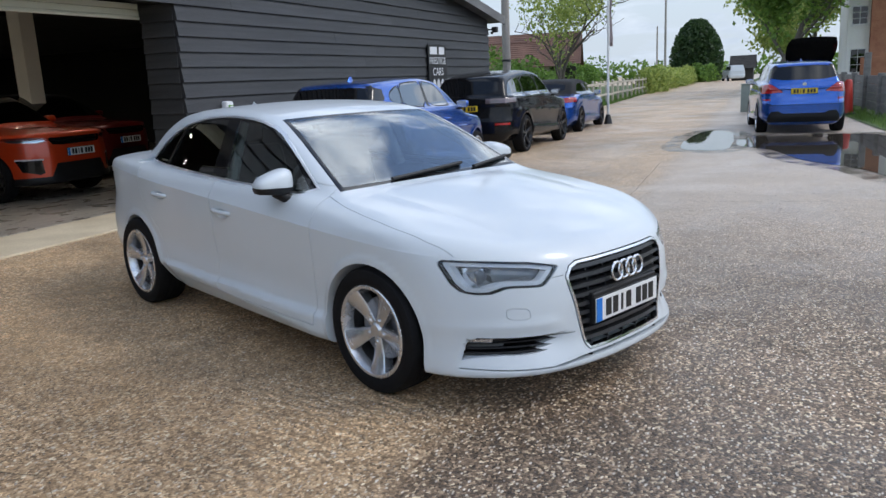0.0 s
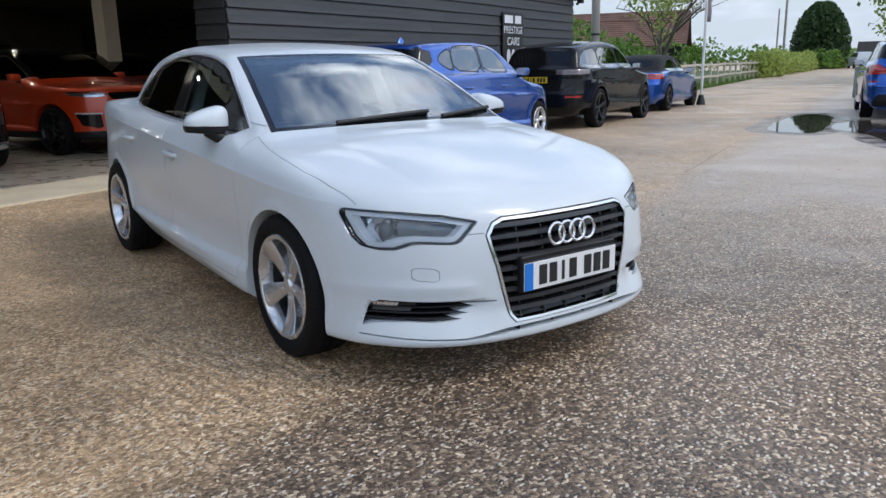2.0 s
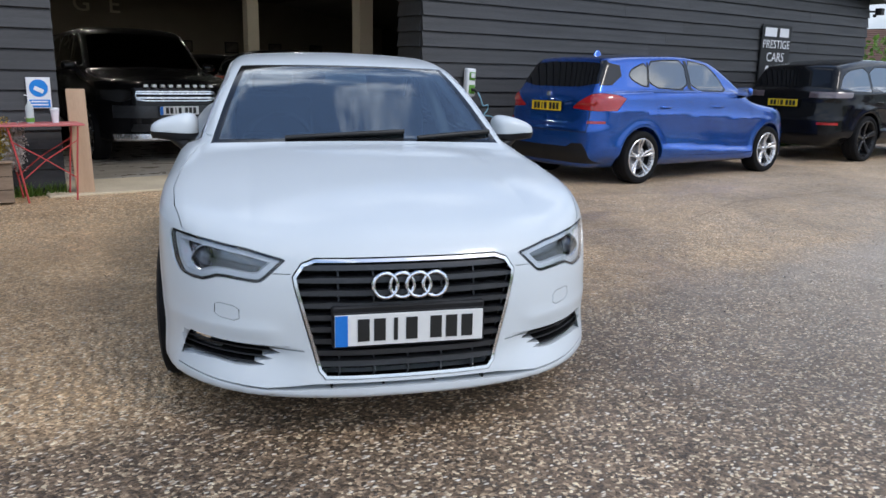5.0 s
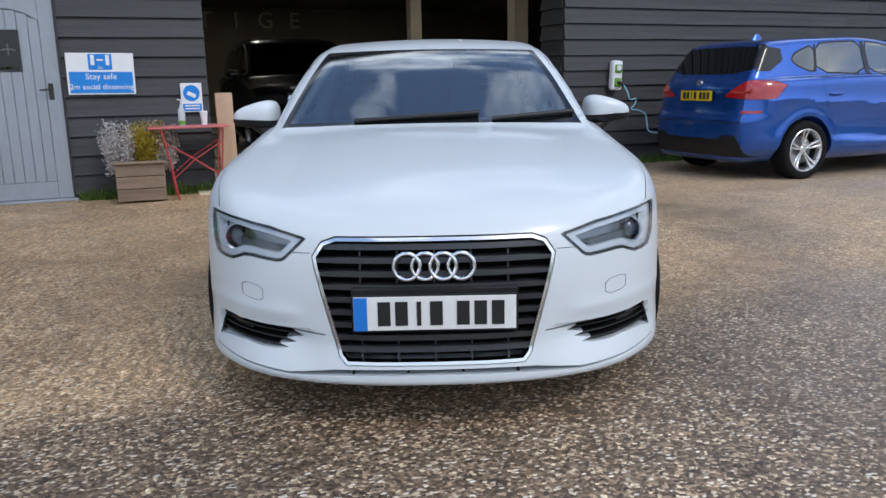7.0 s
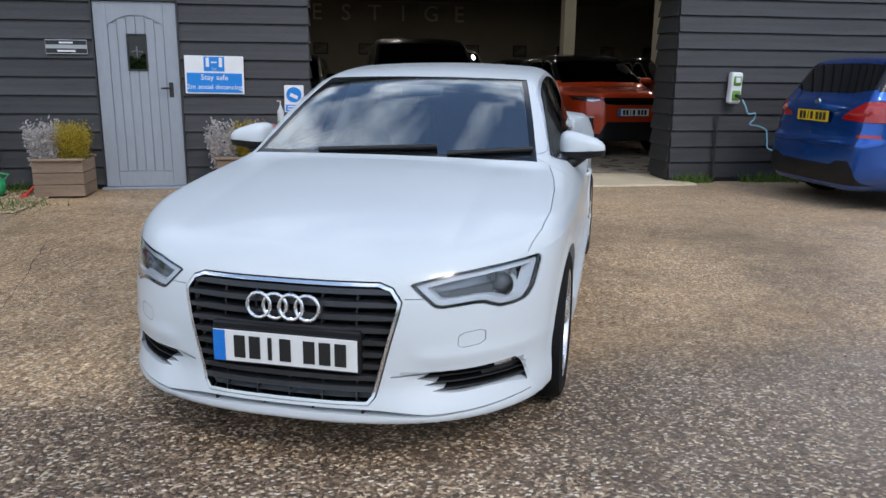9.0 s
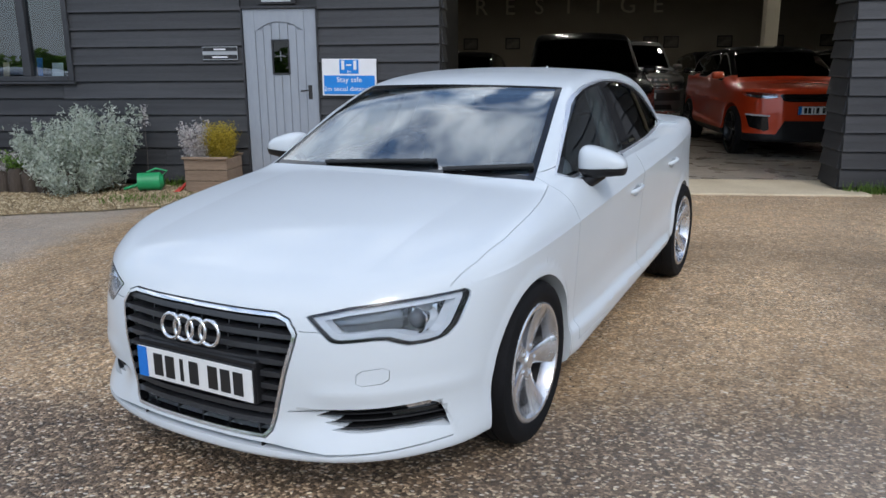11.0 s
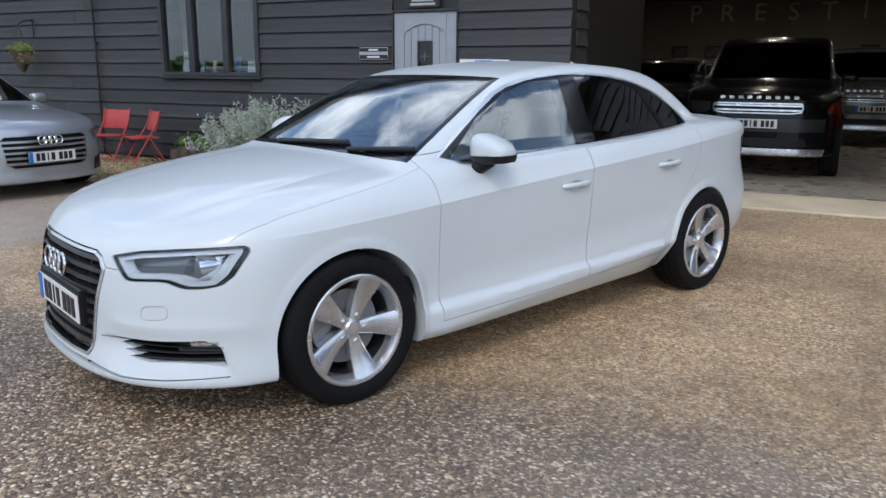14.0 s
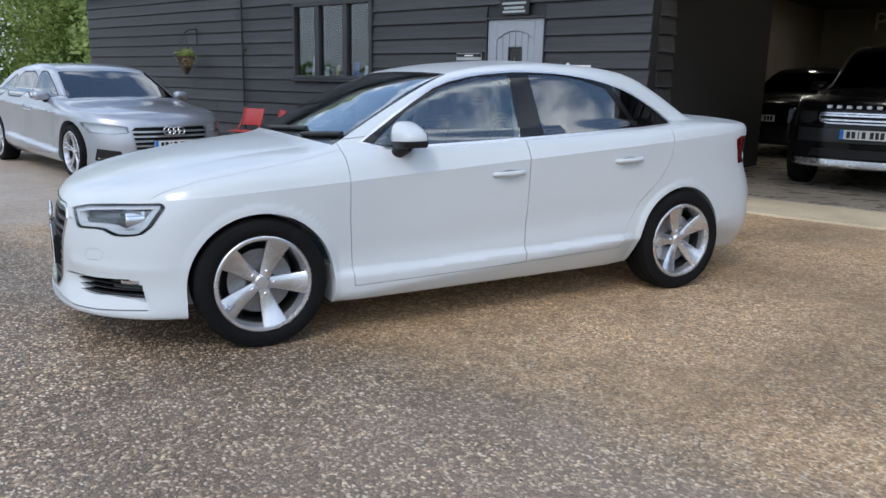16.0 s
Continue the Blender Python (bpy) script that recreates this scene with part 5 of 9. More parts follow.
    part("rear_backrest", moved(smooth(box(-0.60, 0.60, -0.06, 0.06, 0, 0.5, 0.05, 2)), Matrix.Translation((0, 2.30, 0.72)) @ Matrix.Rotation(radians(-24), 4, "X")), M_SEAT, bench)
    mirror = smooth(box(-0.115, 0.115, -0.02, 0.02, -0.03, 0.03, 0.015, 2))
    part("rear_view_mirror", moved(mirror, Matrix.Translation((0, 1.02, 1.235))), M_BEIGE, root)
    lining = csg(csg(B.solid(0.046, size=0.05), B.solid(0.054, size=0.05), "DIFFERENCE"), prism([(-0.52, 1.2), (0.52, 1.2), (0.52, 2.4), (-0.52, 2.4)], "z", 1.2, 1.5), "INTERSECT")
    B.put("headlining", lining, M_BEIGE)
    for sgn in (1, -1):
        p = [(sgn * 0.70, 1.54, 0.9), (sgn * 0.62, 1.56, 1.12), (sgn * 0.555, 1.58, 1.28)]
        part("pillar_trim", tube(p, 0.045, 8), M_BEIGE, root)
        p = [(sgn * 0.69, 0.62, 0.95), (sgn * 0.60, 0.93, 1.14), (sgn * 0.54, 1.16, 1.265)]
        part("pillar_trim", tube(p, 0.028, 8), M_BEIGE, root)
    return root


hero = white_saloon()


# ---- the other cars ----
FIVE_TWIN = {"count": 5, "arms": [(-0.14, (0.020, 0.030)), (0.14, (0.020, 0.030))]}
FIVE = {"count": 5, "arms": [(0.0, (0.045, 0.085))]}
TEN = {"count": 10, "arms": [(0.0, (0.022, 0.036))]}

MPV = variant(wb=2.67, fo=0.83, ro=0.85, hw=0.905, h=1.575, nose_z=0.74, cowl_z=1.02, belt=1.07, cowl_y=0.34, screen_s=1.70, peak=1.75, end_y=3.08, end_z=1.515, back_y=3.40, back_s=0.66, deck=1.09,
              clear=0.19, r=0.325, tumble=0.34, square=0.07)
mpv = any_car(
    "hatchback_car", pose(12.39, 5.78, 0, 0, 0, 90), MPV, "metallic blue tall hatchback parked by the black barn wall", M_BLUE, (FIVE_TWIN, M_ALLOY, 0.095), size=0.038,
    panes=[[(0.93, 1.125), (1.64, 1.137), (1.66, 1.49), (1.45, 1.475), (1.25, 1.44), (1.06, 1.30)], [(1.73, 1.140), (2.44, 1.172), (2.39, 1.462), (2.1, 1.488), (1.73, 1.493)], [(2.475, 1.178), (2.56, 1.185), (2.72, 1.25), (2.765, 1.30), (2.70, 1.37), (2.43, 1.455)]],
    rear_box=[(-0.66, 1.155), (0.66, 1.155), (0.62, 1.38), (0.50, 1.455), (-0.50, 1.455), (-0.62, 1.38)],
    tail=([(2.96, 1.03), (3.08, 1.075), (3.3, 1.10), (3.7, 1.10), (3.7, 0.87), (3.12, 0.885)], 0.42, M_TAIL, [(0.42, 0.90), (0.43, 0.93), (0.66, 1.085), (1.0, 1.12), (1.0, 0.86), (0.66, 0.885)]),
    doors=[[(0.45, 1.05), (0.45, 0.55), (0.52, 0.30), (1.36, 0.31), (1.38, 0.6), (1.38, 1.1)], [(1.385, 1.1), (1.385, 0.6), (1.365, 0.31), (2.15, 0.33), (2.3, 0.62), (2.42, 0.85), (2.45, 1.1)]],
    plates=[(pose(0.0, 3.475, 0.92, 0, 0, 180), True)],
    extras=[("bumper_insert", [(-0.74, 0.26), (0.74, 0.26), (0.70, 0.42), (0.64, 0.50), (0.50, 0.50), (0.42, 0.45), (-0.42, 0.45), (-0.50, 0.50), (-0.64, 0.50), (-0.70, 0.42)], "y", 3.1, 3.8, M_TRIM),
            ("shut_line", [(-0.69, 0.632), (0.69, 0.632), (0.69, 0.640), (-0.69, 0.640)], "y", 3.2, 3.8, M_RUBBER),
            ("shut_line", [(0.684, 0.640), (0.692, 0.640), (0.672, 0.885), (0.664, 0.885)], "y", 3.2, 3.8, M_RUBBER), ("shut_line", [(-0.684, 0.640), (-0.664, 0.885), (-0.672, 0.885), (-0.692, 0.640)], "y", 3.2, 3.8, M_RUBBER),
            ("door_pillar", [(1.652, 1.132), (1.722, 1.134), (1.722, 1.50), (1.668, 1.50)], "x", 0.4, 1.3, M_GLOSSBLACK), ("door_pillar", [(1.652, 1.132), (1.722, 1.134), (1.722, 1.50), (1.668, 1.50)], "x", -1.3, -0.4, M_GLOSSBLACK),
            ("door_pillar", [(2.448, 1.166), (2.468, 1.170), (2.424, 1.462), (2.398, 1.468)], "x", 0.4, 1.3, M_GLOSSBLACK), ("door_pillar", [(2.448, 1.166), (2.468, 1.170), (2.424, 1.462), (2.398, 1.468)], "x", -1.3, -0.4, M_GLOSSBLACK),
            ("spoiler_fin", [(0.50, 1.462), (0.60, 1.395), (0.665, 1.18), (0.70, 1.18), (0.66, 1.40), (0.57, 1.475)], "y", 2.9, 3.5, M_GLOSSBLACK), ("spoiler_fin", [(-0.50, 1.462), (-0.57, 1.475), (-0.66, 1.40), (-0.70, 1.18), (-0.665, 1.18), (-0.60, 1.395)], "y", 2.9, 3.5, M_GLOSSBLACK),
            ("reflector", [(3.15, 0.735), (3.6, 0.735), (3.6, 0.765), (3.15, 0.765)], "x", 0.66, 0.81, M_TAIL), ("reflector", [(3.15, 0.735), (3.6, 0.735), (3.6, 0.765), (3.15, 0.765)], "x", -0.81, -0.66, M_TAIL)],
    group="blue hatchbacks")
fin = bmesh.new()
bmesh.ops.create_cone(fin, cap_ends=True, segments=12, radius1=0.05, radius2=0.012, depth=0.07)
part("aerial", moved(smooth(fin), Matrix.Translation((0, 2.62, 1.575)) @ Matrix.Diagonal((0.45, 1.9, 1, 1))), M_BLUE, mpv)
part("badge", moved(lathe([(0.001, 0.0), (0.04, 0.0), (0.04, 0.012), (0.001, 0.012)], "y", 24), Matrix.Translation((0.0, 3.425, 1.06))), M_CHROME, mpv, "plain round badge")
part("exhaust", lathe([(0.032, 3.44), (0.036, 3.44), (0.036, 3.25), (0.032, 3.25)], "y", 20, closed=True), M_CHROME, mpv).location = (0.45, 0, 0.28)
mpv_b = copy_thing(mpv, pose(22.1, 0.12, 0, 0, 0, 96))
mpv_b["label"] = "metallic blue tall hatchback standing beside a puddle"

VELAR = variant(wb=2.80, fo=0.88, ro=1.02, hw=0.965, h=1.665, nose_z=0.92, cowl_z=1.10, belt=1.10, cowl_y=0.38, screen_s=1.55, peak=1.9, end_y=3.35, end_z=1.54, back_y=3.66, back_s=0.60, deck=1.16,
                clear=0.25, r=0.375, tumble=0.36)
suv = any_car(
    "suv_car", pose(18.10, 5.88, 0, 0, 0, 90), VELAR, "glossy black sport utility car parked by the barn", M_BLACKCAR, (FIVE, M_BLACKALLOY, 0.085), panes=auto_panes(VELAR, (1.55, 2.55), 0.2, 0.18),
    rear_box=[(-0.62, 1.20), (0.62, 1.20), (0.54, 1.48), (-0.54, 1.48)], tail=([(3.25, 1.12), (3.9, 1.12), (3.9, 1.02), (3.3, 1.02)], 0.40, surface("smoked_lamp", (0.10, 0.08, 0.085), (0.18, 0.13, 0.14), (0.05, 0.1), coat=1.0, bump=0.0)),
    plates=[(pose(0, 3.80, 0.93, 0, 0, 180), True)], doors=[[(0.58, 1.15), (0.56, 0.6), (0.62, 0.42), (1.53, 0.43), (1.55, 0.7), (1.55, 1.2)], [(1.556, 1.2), (1.556, 0.7), (1.536, 0.43), (2.3, 0.45), (2.44, 0.72), (2.6, 0.95), (2.62, 1.2)]],
    extras=[("spoiler", [(-0.58, 1.50), (0.58, 1.50), (0.58, 1.545), (-0.58, 1.545)], "y", 3.1, 3.7, M_GLOSSBLACK), ("reflector", [(3.5, 0.60), (3.9, 0.60), (3.9, 0.64), (3.5, 0.64)], "x", 0.60, 0.85, M_TAIL),
            ("reflector", [(3.5, 0.60), (3.9, 0.60), (3.9, 0.64), (3.5, 0.64)], "x", -0.85, -0.60, M_TAIL)])

CABRIO = variant(wb=2.69, fo=0.80, ro=0.95, hw=0.89, h=1.41, nose_z=0.68, cowl_z=0.93, belt=0.94, cowl_y=0.50, screen_s=1.65, peak=1.9, end_y=2.6, end_z=1.33, back_y=3.05, back_s=1.2, deck=1.0,
                 clear=0.17, r=0.325, tumble=0.40)
M_CANVAS = surface("black_canvas", (0.010, 0.010, 0.011), (0.022, 0.022, 0.023), (0.8, 0.95), fine=250, bump=0.3)
cabrio = any_car(
    "convertible_car", pose(23.45, 6.05, 0, 0, 0, 91), CABRIO, "blue convertible with its black fabric roof closed", M_BLUE, (FIVE, M_BLACKALLOY, 0.085), panes=auto_panes(CABRIO, (1.75,), 0.2, 0.36), rear="z",
    rear_box=[(-0.42, 2.62), (0.42, 2.62), (0.45, 2.86), (-0.45, 2.86)], tail=([(3.1, 0.93), (3.8, 0.93), (3.8, 0.80), (3.15, 0.80)], 0.45), plates=[(pose(0, 3.60, 0.62, 0, 0, 180), True)], roof_paint=M_CANVAS,
    doors=[[(0.5, 0.98), (0.5, 0.5), (0.55, 0.28), (1.75, 0.30), (1.80, 0.6), (1.80, 1.0)]])

A5 = variant(wb=2.80, fo=0.86, ro=1.04, hw=0.92, h=1.41, nose_z=0.70, cowl_z=0.94, belt=0.93, cowl_y=0.40, screen_s=1.78, peak=1.85, end_y=2.75, end_z=1.32, back_y=3.55, back_s=2.0, deck=1.02,
             clear=0.16, r=0.33, tumble=0.42, crease=0.76)
FOG5 = [(0.56, 0.24), (0.82, 0.26), (0.80, 0.40), (0.60, 0.37)]
th = radians(-4.0)
fx, fy = math.cos(th), math.sin(th)
coupe = any_car(
    "coupe_car", pose(-0.98 - 0.84 * fx, 4.14 - 0.84 * fy, 0, 0, 0, math.degrees(th) + 90), A5, "metallic silver fastback coupe parked by the gravel bed", M_SILVER, (FIVE_TWIN, M_ALLOY, 0.085), size=0.036,
    panes=auto_panes(A5, (1.55, 2.35), 0.2, 0.42), rear="z", rear_box=[(-0.50, 2.72), (0.50, 2.72), (0.56, 3.28), (-0.56, 3.28)],
    head=([(0.50, 0.585), (0.66, 0.565), (0.84, 0.585), (0.885, 0.70), (0.70, 0.685), (0.51, 0.655)], -0.26, M_DRL),
    grille=([(0.44, 0.665), (0.49, 0.62), (0.455, 0.36), (0.38, 0.315)], (0.375, 0.43, 0.485, 0.54, 0.595), M_SATIN),
    plates=[(Matrix.Translation((0, -0.885, 0.435)), False)],
    doors=[[(0.55, 0.98), (0.55, 0.5), (0.6, 0.27), (1.56, 0.28), (1.58, 0.6), (1.58, 1.0)]],
    extras=[("fog_intake", FOG5, "y", -1.0, -0.40, M_GLOSSBLACK), ("fog_intake", [(-x, z) for x, z in FOG5[::-1]], "y", -1.0, -0.40, M_GLOSSBLACK),
            ("intake_trim", [(0.58, 0.262), (0.80, 0.275), (0.80, 0.292), (0.60, 0.282)], "y", -1.05, -0.41, M_CHROME), ("intake_trim", [(-0.58, 0.262), (-0.60, 0.282), (-0.80, 0.292), (-0.80, 0.275)], "y", -1.05, -0.41, M_CHROME)])
rings(coupe, pose(0, -0.875, 0.605, -6), 1.05)

DISC = variant(wb=2.923, fo=0.86, ro=1.15, hw=1.0, h=1.86, nose_z=1.02, cowl_z=1.24, belt=1.22, cowl_y=0.48, screen_s=1.25, peak=1.7, end_y=3.6, end_z=1.82, back_y=3.98, back_s=0.35, deck=1.25,
               clear=0.28, r=0.385, tumble=0.26, k_top=0.11, snub=0.03)
disc = any_car(
    "off_road_car", pose(5.47, 10.17, 0.018, 0, 0, 0), DISC, "tall black off-road car standing just inside the showroom", M_BLACKCAR, (FIVE, M_ALLOY, 0.085), panes=auto_panes(DISC, (1.6, 2.7), 0.22, 0.2),
    head=([(0.56, 0.86), (0.70, 0.80), (0.93, 0.84), (0.95, 0.96), (0.72, 0.985), (0.57, 0.96)], -0.32, M_CHROME),
    grille=([(0.52, 0.955), (0.545, 0.90), (0.52, 0.835), (0.4, 0.82)], (0.865, 0.92), M_ALLOY), plates=[(Matrix.Translation((0, -0.90, 0.70)), False)],
    extras=[("bumper_insert", [(-0.62, 0.42), (0.62, 0.42), (0.58, 0.52), (-0.58, 0.52)], "y", -1.2, -0.45, M_TRIM), ("skid_plate", [(-0.80, 0.30), (0.80, 0.30), (0.82, 0.39), (-0.82, 0.39)], "y", -1.2, -0.40, M_ALLOY),
            ("bumper_bar", [(-0.80, 0.60), (0.80, 0.60), (0.80, 0.76), (-0.80, 0.76)], "y", -1.2, -0.42, M_SLAT)], glass_mat=M_DARKGLASS)
for i in range(9):
    part("bar", box(-0.44 + 0.108 * i, -0.385 + 0.108 * i, -0.868, -0.80, 1.005, 1.04), M_ALLOY, disc)

EVOQ = variant(wb=2.66, fo=0.83, ro=0.88, hw=0.95, h=1.63, nose_z=0.98, cowl_z=1.10, belt=1.12, cowl_y=0.36, screen_s=1.6, peak=1.6, end_y=3.1, end_z=1.50, back_y=3.42, back_s=0.55, deck=1.16,
               clear=0.24, r=0.365, tumble=0.34, snub=0.03)
VENT = [(0.60, 0.42), (0.66, 0.40), (0.82, 0.45), (0.86, 0.62), (0.62, 0.61)]
evoque = any_car(
    "suv_car", pose(8.64, 10.86, 0.018, 0, 0, 3), EVOQ, "bright orange sport utility car with a black roof", M_ORANGE, (FIVE, M_BLACKALLOY, 0.085), panes=auto_panes(EVOQ, (1.45, 2.35), 0.2, 0.2),
    head=([(0.50, 0.88), (0.62, 0.855), (0.86, 0.88), (0.92, 0.95), (0.70, 0.945), (0.52, 0.925)], -0.28),
    grille=([(0.47, 0.925), (0.49, 0.90), (0.44, 0.83), (0.3, 0.815)], (0.87,), M_GLOSSBLACK), plates=[(Matrix.Translation((0, -0.875, 0.70)), False)],
    extras=[("bumper_insert", [(-0.55, 0.30), (0.55, 0.30), (0.42, 0.55), (-0.42, 0.55)], "y", -1.2, -0.45, M_TRIM), ("intake", VENT, "y", -1.2, -0.40, M_GLOSSBLACK), ("intake", [(-x, z) for x, z in VENT[::-1]], "y", -1.2, -0.40, M_GLOSSBLACK),
            ("intake_trim", [(0.60, 0.605), (0.86, 0.615), (0.86, 0.64), (0.60, 0.63)], "y", -1.25, -0.41, M_DRL), ("intake_trim", [(-0.60, 0.605), (-0.60, 0.63), (-0.86, 0.64), (-0.86, 0.615)], "y", -1.25, -0.41, M_DRL)],
    roof_paint=M_GLOSSBLACK, trim_z=0.36, glass_mat=M_DARKGLASS)

# further stock in the dim showroom
recoloured(evoque, pose(10.95, 12.2, 0.018, 0, 0, 4), {M_ORANGE: M_REDCAR}, "dark red sport utility car in the dim showroom")
recoloured(evoque, pose(3.0, 14.2, 0.018, 0, 0, -6), {M_ORANGE: M_BLACKCAR}, "black sport utility car deep in the showroom")
recoloured(disc, pose(6.9, 15.8, 0.018, 0, 0, 2), {M_BLACKCAR: M_GREYCAR}, "dark grey off-road car deep in the showroom")
recoloured(evoque, pose(9.3, 17.0, 0.018, 0, 0, 3), {M_ORANGE: M_BLACKCAR}, "black sport utility car deep in the showroom")
recoloured(coupe, pose(12.6, 17.4, 0.018, 0, 0, 8), {M_SILVER: M_WHITE}, "white coupe at the back of the showroom")
# cars beyond the office end and along the lane
recoloured(coupe, pose(-12.4, 8.6, 0, 0, 0, 70), {M_SILVER: M_WHITE}, "white coupe parked past the office end")
recoloured(evoque, pose(-13.2, 11.6, 0, 0, 0, 75), {M_ORANGE: M_GREYCAR}, "grey sport utility car parked past the office end")
recoloured(disc, pose(104.0, 6.7, 0, 0, 0, 105), {M_BLACKCAR: M_WHITE}, "white off-road car standing far along the lane")
gate_car = recoloured(mpv, pose(28.2, -0.1, 0, 0, 0, 96), {M_BLUE: M_BLACKCAR}, "black hatchback with its tailgate standing open")
bpy.data.scenes.remove(workshop)


# ---- ground ----
def ground_material():
    n = Nodes("exposed_aggregate_concrete")
    v = n.coords("Object")
    sep = n.add("ShaderNodeSeparateXYZ")
    n.link(v, sep.inputs[0])
    x, y = sep.outputs["X"], sep.outputs["Y"]
    wob = n.math("MULTIPLY", n.math("SUBTRACT", n.noise(v, 2.5, 5), 0.5), 0.35)
    # the older brown slab begins at a joint that runs along the barn
    joint = n.math("ADD", n.math("ADD", n.math("MULTIPLY", x, 0.03), 1.30), wob)
    mr = n.add("ShaderNodeMapRange")
    mr.interpolation_type = "SMOOTHSTEP"
    n.link(n.math("SUBTRACT", y, joint), mr.inputs["Value"])
    mr.inputs["From Min"].default_value, mr.inputs["From Max"].default_value = -0.25, 0.35
    brown = mr.outputs[0]
    # stones in the surface
    warp = n.add("ShaderNodeVectorMath", "ADD")
    n.link(v, warp.inputs[0])
    wn = n.add("ShaderNodeTexNoise", Scale=30.0, Detail=2.0)
    n.link(v, wn.inputs["Vector"])
    sc = n.add("ShaderNodeVectorMath", "SCALE")
    sc.inputs["Scale"].default_value = 0.012
    n.link(wn.outputs["Color"], sc.inputs[0])
    n.link(sc.outputs[0], warp.inputs[1])
    vor = n.add("ShaderNodeTexVoronoi", Scale=85.0)
    n.link(warp.outputs[0], vor.inputs["Vector"])
    vor2 = n.add("ShaderNodeTexVoronoi", Scale=52.0)
    lie = n.add("ShaderNodeMapping")
    lie.inputs["Rotation"].default_value = (0, 0, radians(35))
    lie.inputs["Scale"].default_value = (0.72, 1.25, 1)
    n.link(warp.outputs[0], lie.inputs["Vector"])
    n.link(lie.outputs[0], vor2.inputs["Vector"])
    cs = n.add("ShaderNodeSeparateColor")
    n.link(vor.outputs["Color"], cs.inputs[0])
    cs2 = n.add("ShaderNodeSeparateColor")
    n.link(vor2.outputs["Color"], cs2.inputs[0])
    stone_grey = n.ramp(cs.outputs[0], [(0.0, (0.050, 0.034, 0.022)), (0.4, (0.140, 0.094, 0.058)), (0.72, (0.265, 0.182, 0.116)), (0.9, (0.50, 0.36, 0.23)), (1.0, (0.84, 0.70, 0.48))])
    stone_brown = n.ramp(cs.outputs[0], [(0.0, (0.115, 0.069, 0.034)), (0.3, (0.33, 0.212, 0.112)), (0.7, (0.56, 0.375, 0.208)), (0.9, (0.78, 0.56, 0.33)), (1.0, (0.85, 0.76, 0.56))])
    stones = n.mix(brown, stone_grey, stone_brown)
    flint = n.ramp(cs2.outputs[1], [(0.80, 0.0), (0.84, 1.0)])
    near = n.ramp(vor2.outputs["Distance"], [(0.25, 1.0), (0.42, 0.0)])
    flint = n.math("MULTIPLY", n.math("MULTIPLY", flint, near), n.math("SUBTRACT", 0.95, n.math("MULTIPLY", brown, 0.35)))
    stones = n.mix(flint, stones, (0.806, 0.715, 0.585))
    # cement between, and large stains
    film = n.mix(brown, (0.160, 0.115, 0.080), (0.53, 0.345, 0.182))
    cover = n.ramp(n.noise(v, 1.1, 7, 0.62), [(0.36, 0.12), (0.66, 0.75)])
    col = n.mix(n.math("MULTIPLY", cover, n.math("ADD", n.math("MULTIPLY", brown, 0.34), 0.14)), stones, film)
    # scattered larger flints, pale, and dark pits where stones have gone
    vor3 = n.add("ShaderNodeTexVoronoi", Scale=36.0)
    lie3 = n.add("ShaderNodeMapping")
    lie3.inputs["Rotation"].default_value = (0, 0, radians(-20))
    lie3.inputs["Scale"].default_value = (0.7, 1.35, 1)
    n.link(warp.outputs[0], lie3.inputs["Vector"])
    n.link(lie3.outputs[0], vor3.inputs["Vector"])
    cs3 = n.add("ShaderNodeSeparateColor")
    n.link(vor3.outputs["Color"], cs3.inputs[0])
    core3 = n.ramp(vor3.outputs["Distance"], [(0.20, 1.0), (0.32, 0.0)])
    pale = n.math("MULTIPLY", n.ramp(cs3.outputs[0], [(0.80, 0.0), (0.83, 1.0)]), core3)
    col = n.mix(n.math("MULTIPLY", pale, 0.85), col, n.ramp(cs3.outputs[1], [(0.0, (0.62, 0.50, 0.36)), (1.0, (0.90, 0.84, 0.74))]))
    pit = n.math("MULTIPLY", n.ramp(cs3.outputs[2], [(0.84, 0.0), (0.87, 1.0)]), core3)
    col = n.mix(n.math("MULTIPLY", pit, 0.7), col, (0.055, 0.040, 0.028))
    mottle = n.ramp(n.noise(v, 13.0, 6, 0.7), [(0.30, 0.70), (0.70, 1.28)])
    col = n.mix(1.0, col, mottle, "MULTIPLY")
    stain = n.ramp(n.noise(v, 0.42, 8, 0.6, 0.6), [(0.34, 0.66), (0.62, 1.22)])
    col = n.mix(1.0, col, stain, "MULTIPLY")
    stain2 = n.ramp(n.noise(v, 4.5, 5, 0.6), [(0.3, 0.82), (0.7, 1.12)])
    col = n.mix(1.0, col, stain2, "MULTIPLY")
    # grey concrete by the office; drive towards the lane paled in colour for wet sheen
    far = n.add("ShaderNodeMapRange")
    far.interpolation_type = "SMOOTHSTEP"
    n.link(n.math("ADD", x, n.math("MULTIPLY", wob, 8.0)), far.inputs["Value"])
    far.inputs["From Min"].default_value, far.inputs["From Max"].default_value = 3.5, 11.0
    col = n.mix(n.math("MULTIPLY", far.outputs[0], n.math("SUBTRACT", 0.75, n.math("MULTIPLY", brown, 0.5))), col, n.mix(n.noise(v, 0.8, 6), (0.47, 0.385, 0.30), (0.74, 0.63, 0.51)))
    left = n.add("ShaderNodeMapRange")
    left.interpolation_type = "SMOOTHSTEP"
    n.link(n.math("ADD", x, n.math("MULTIPLY", wob, 2.0)), left.inputs["Value"])
    left.inputs["From Min"].default_value, left.inputs["From Max"].default_value = 1.15, 0.55
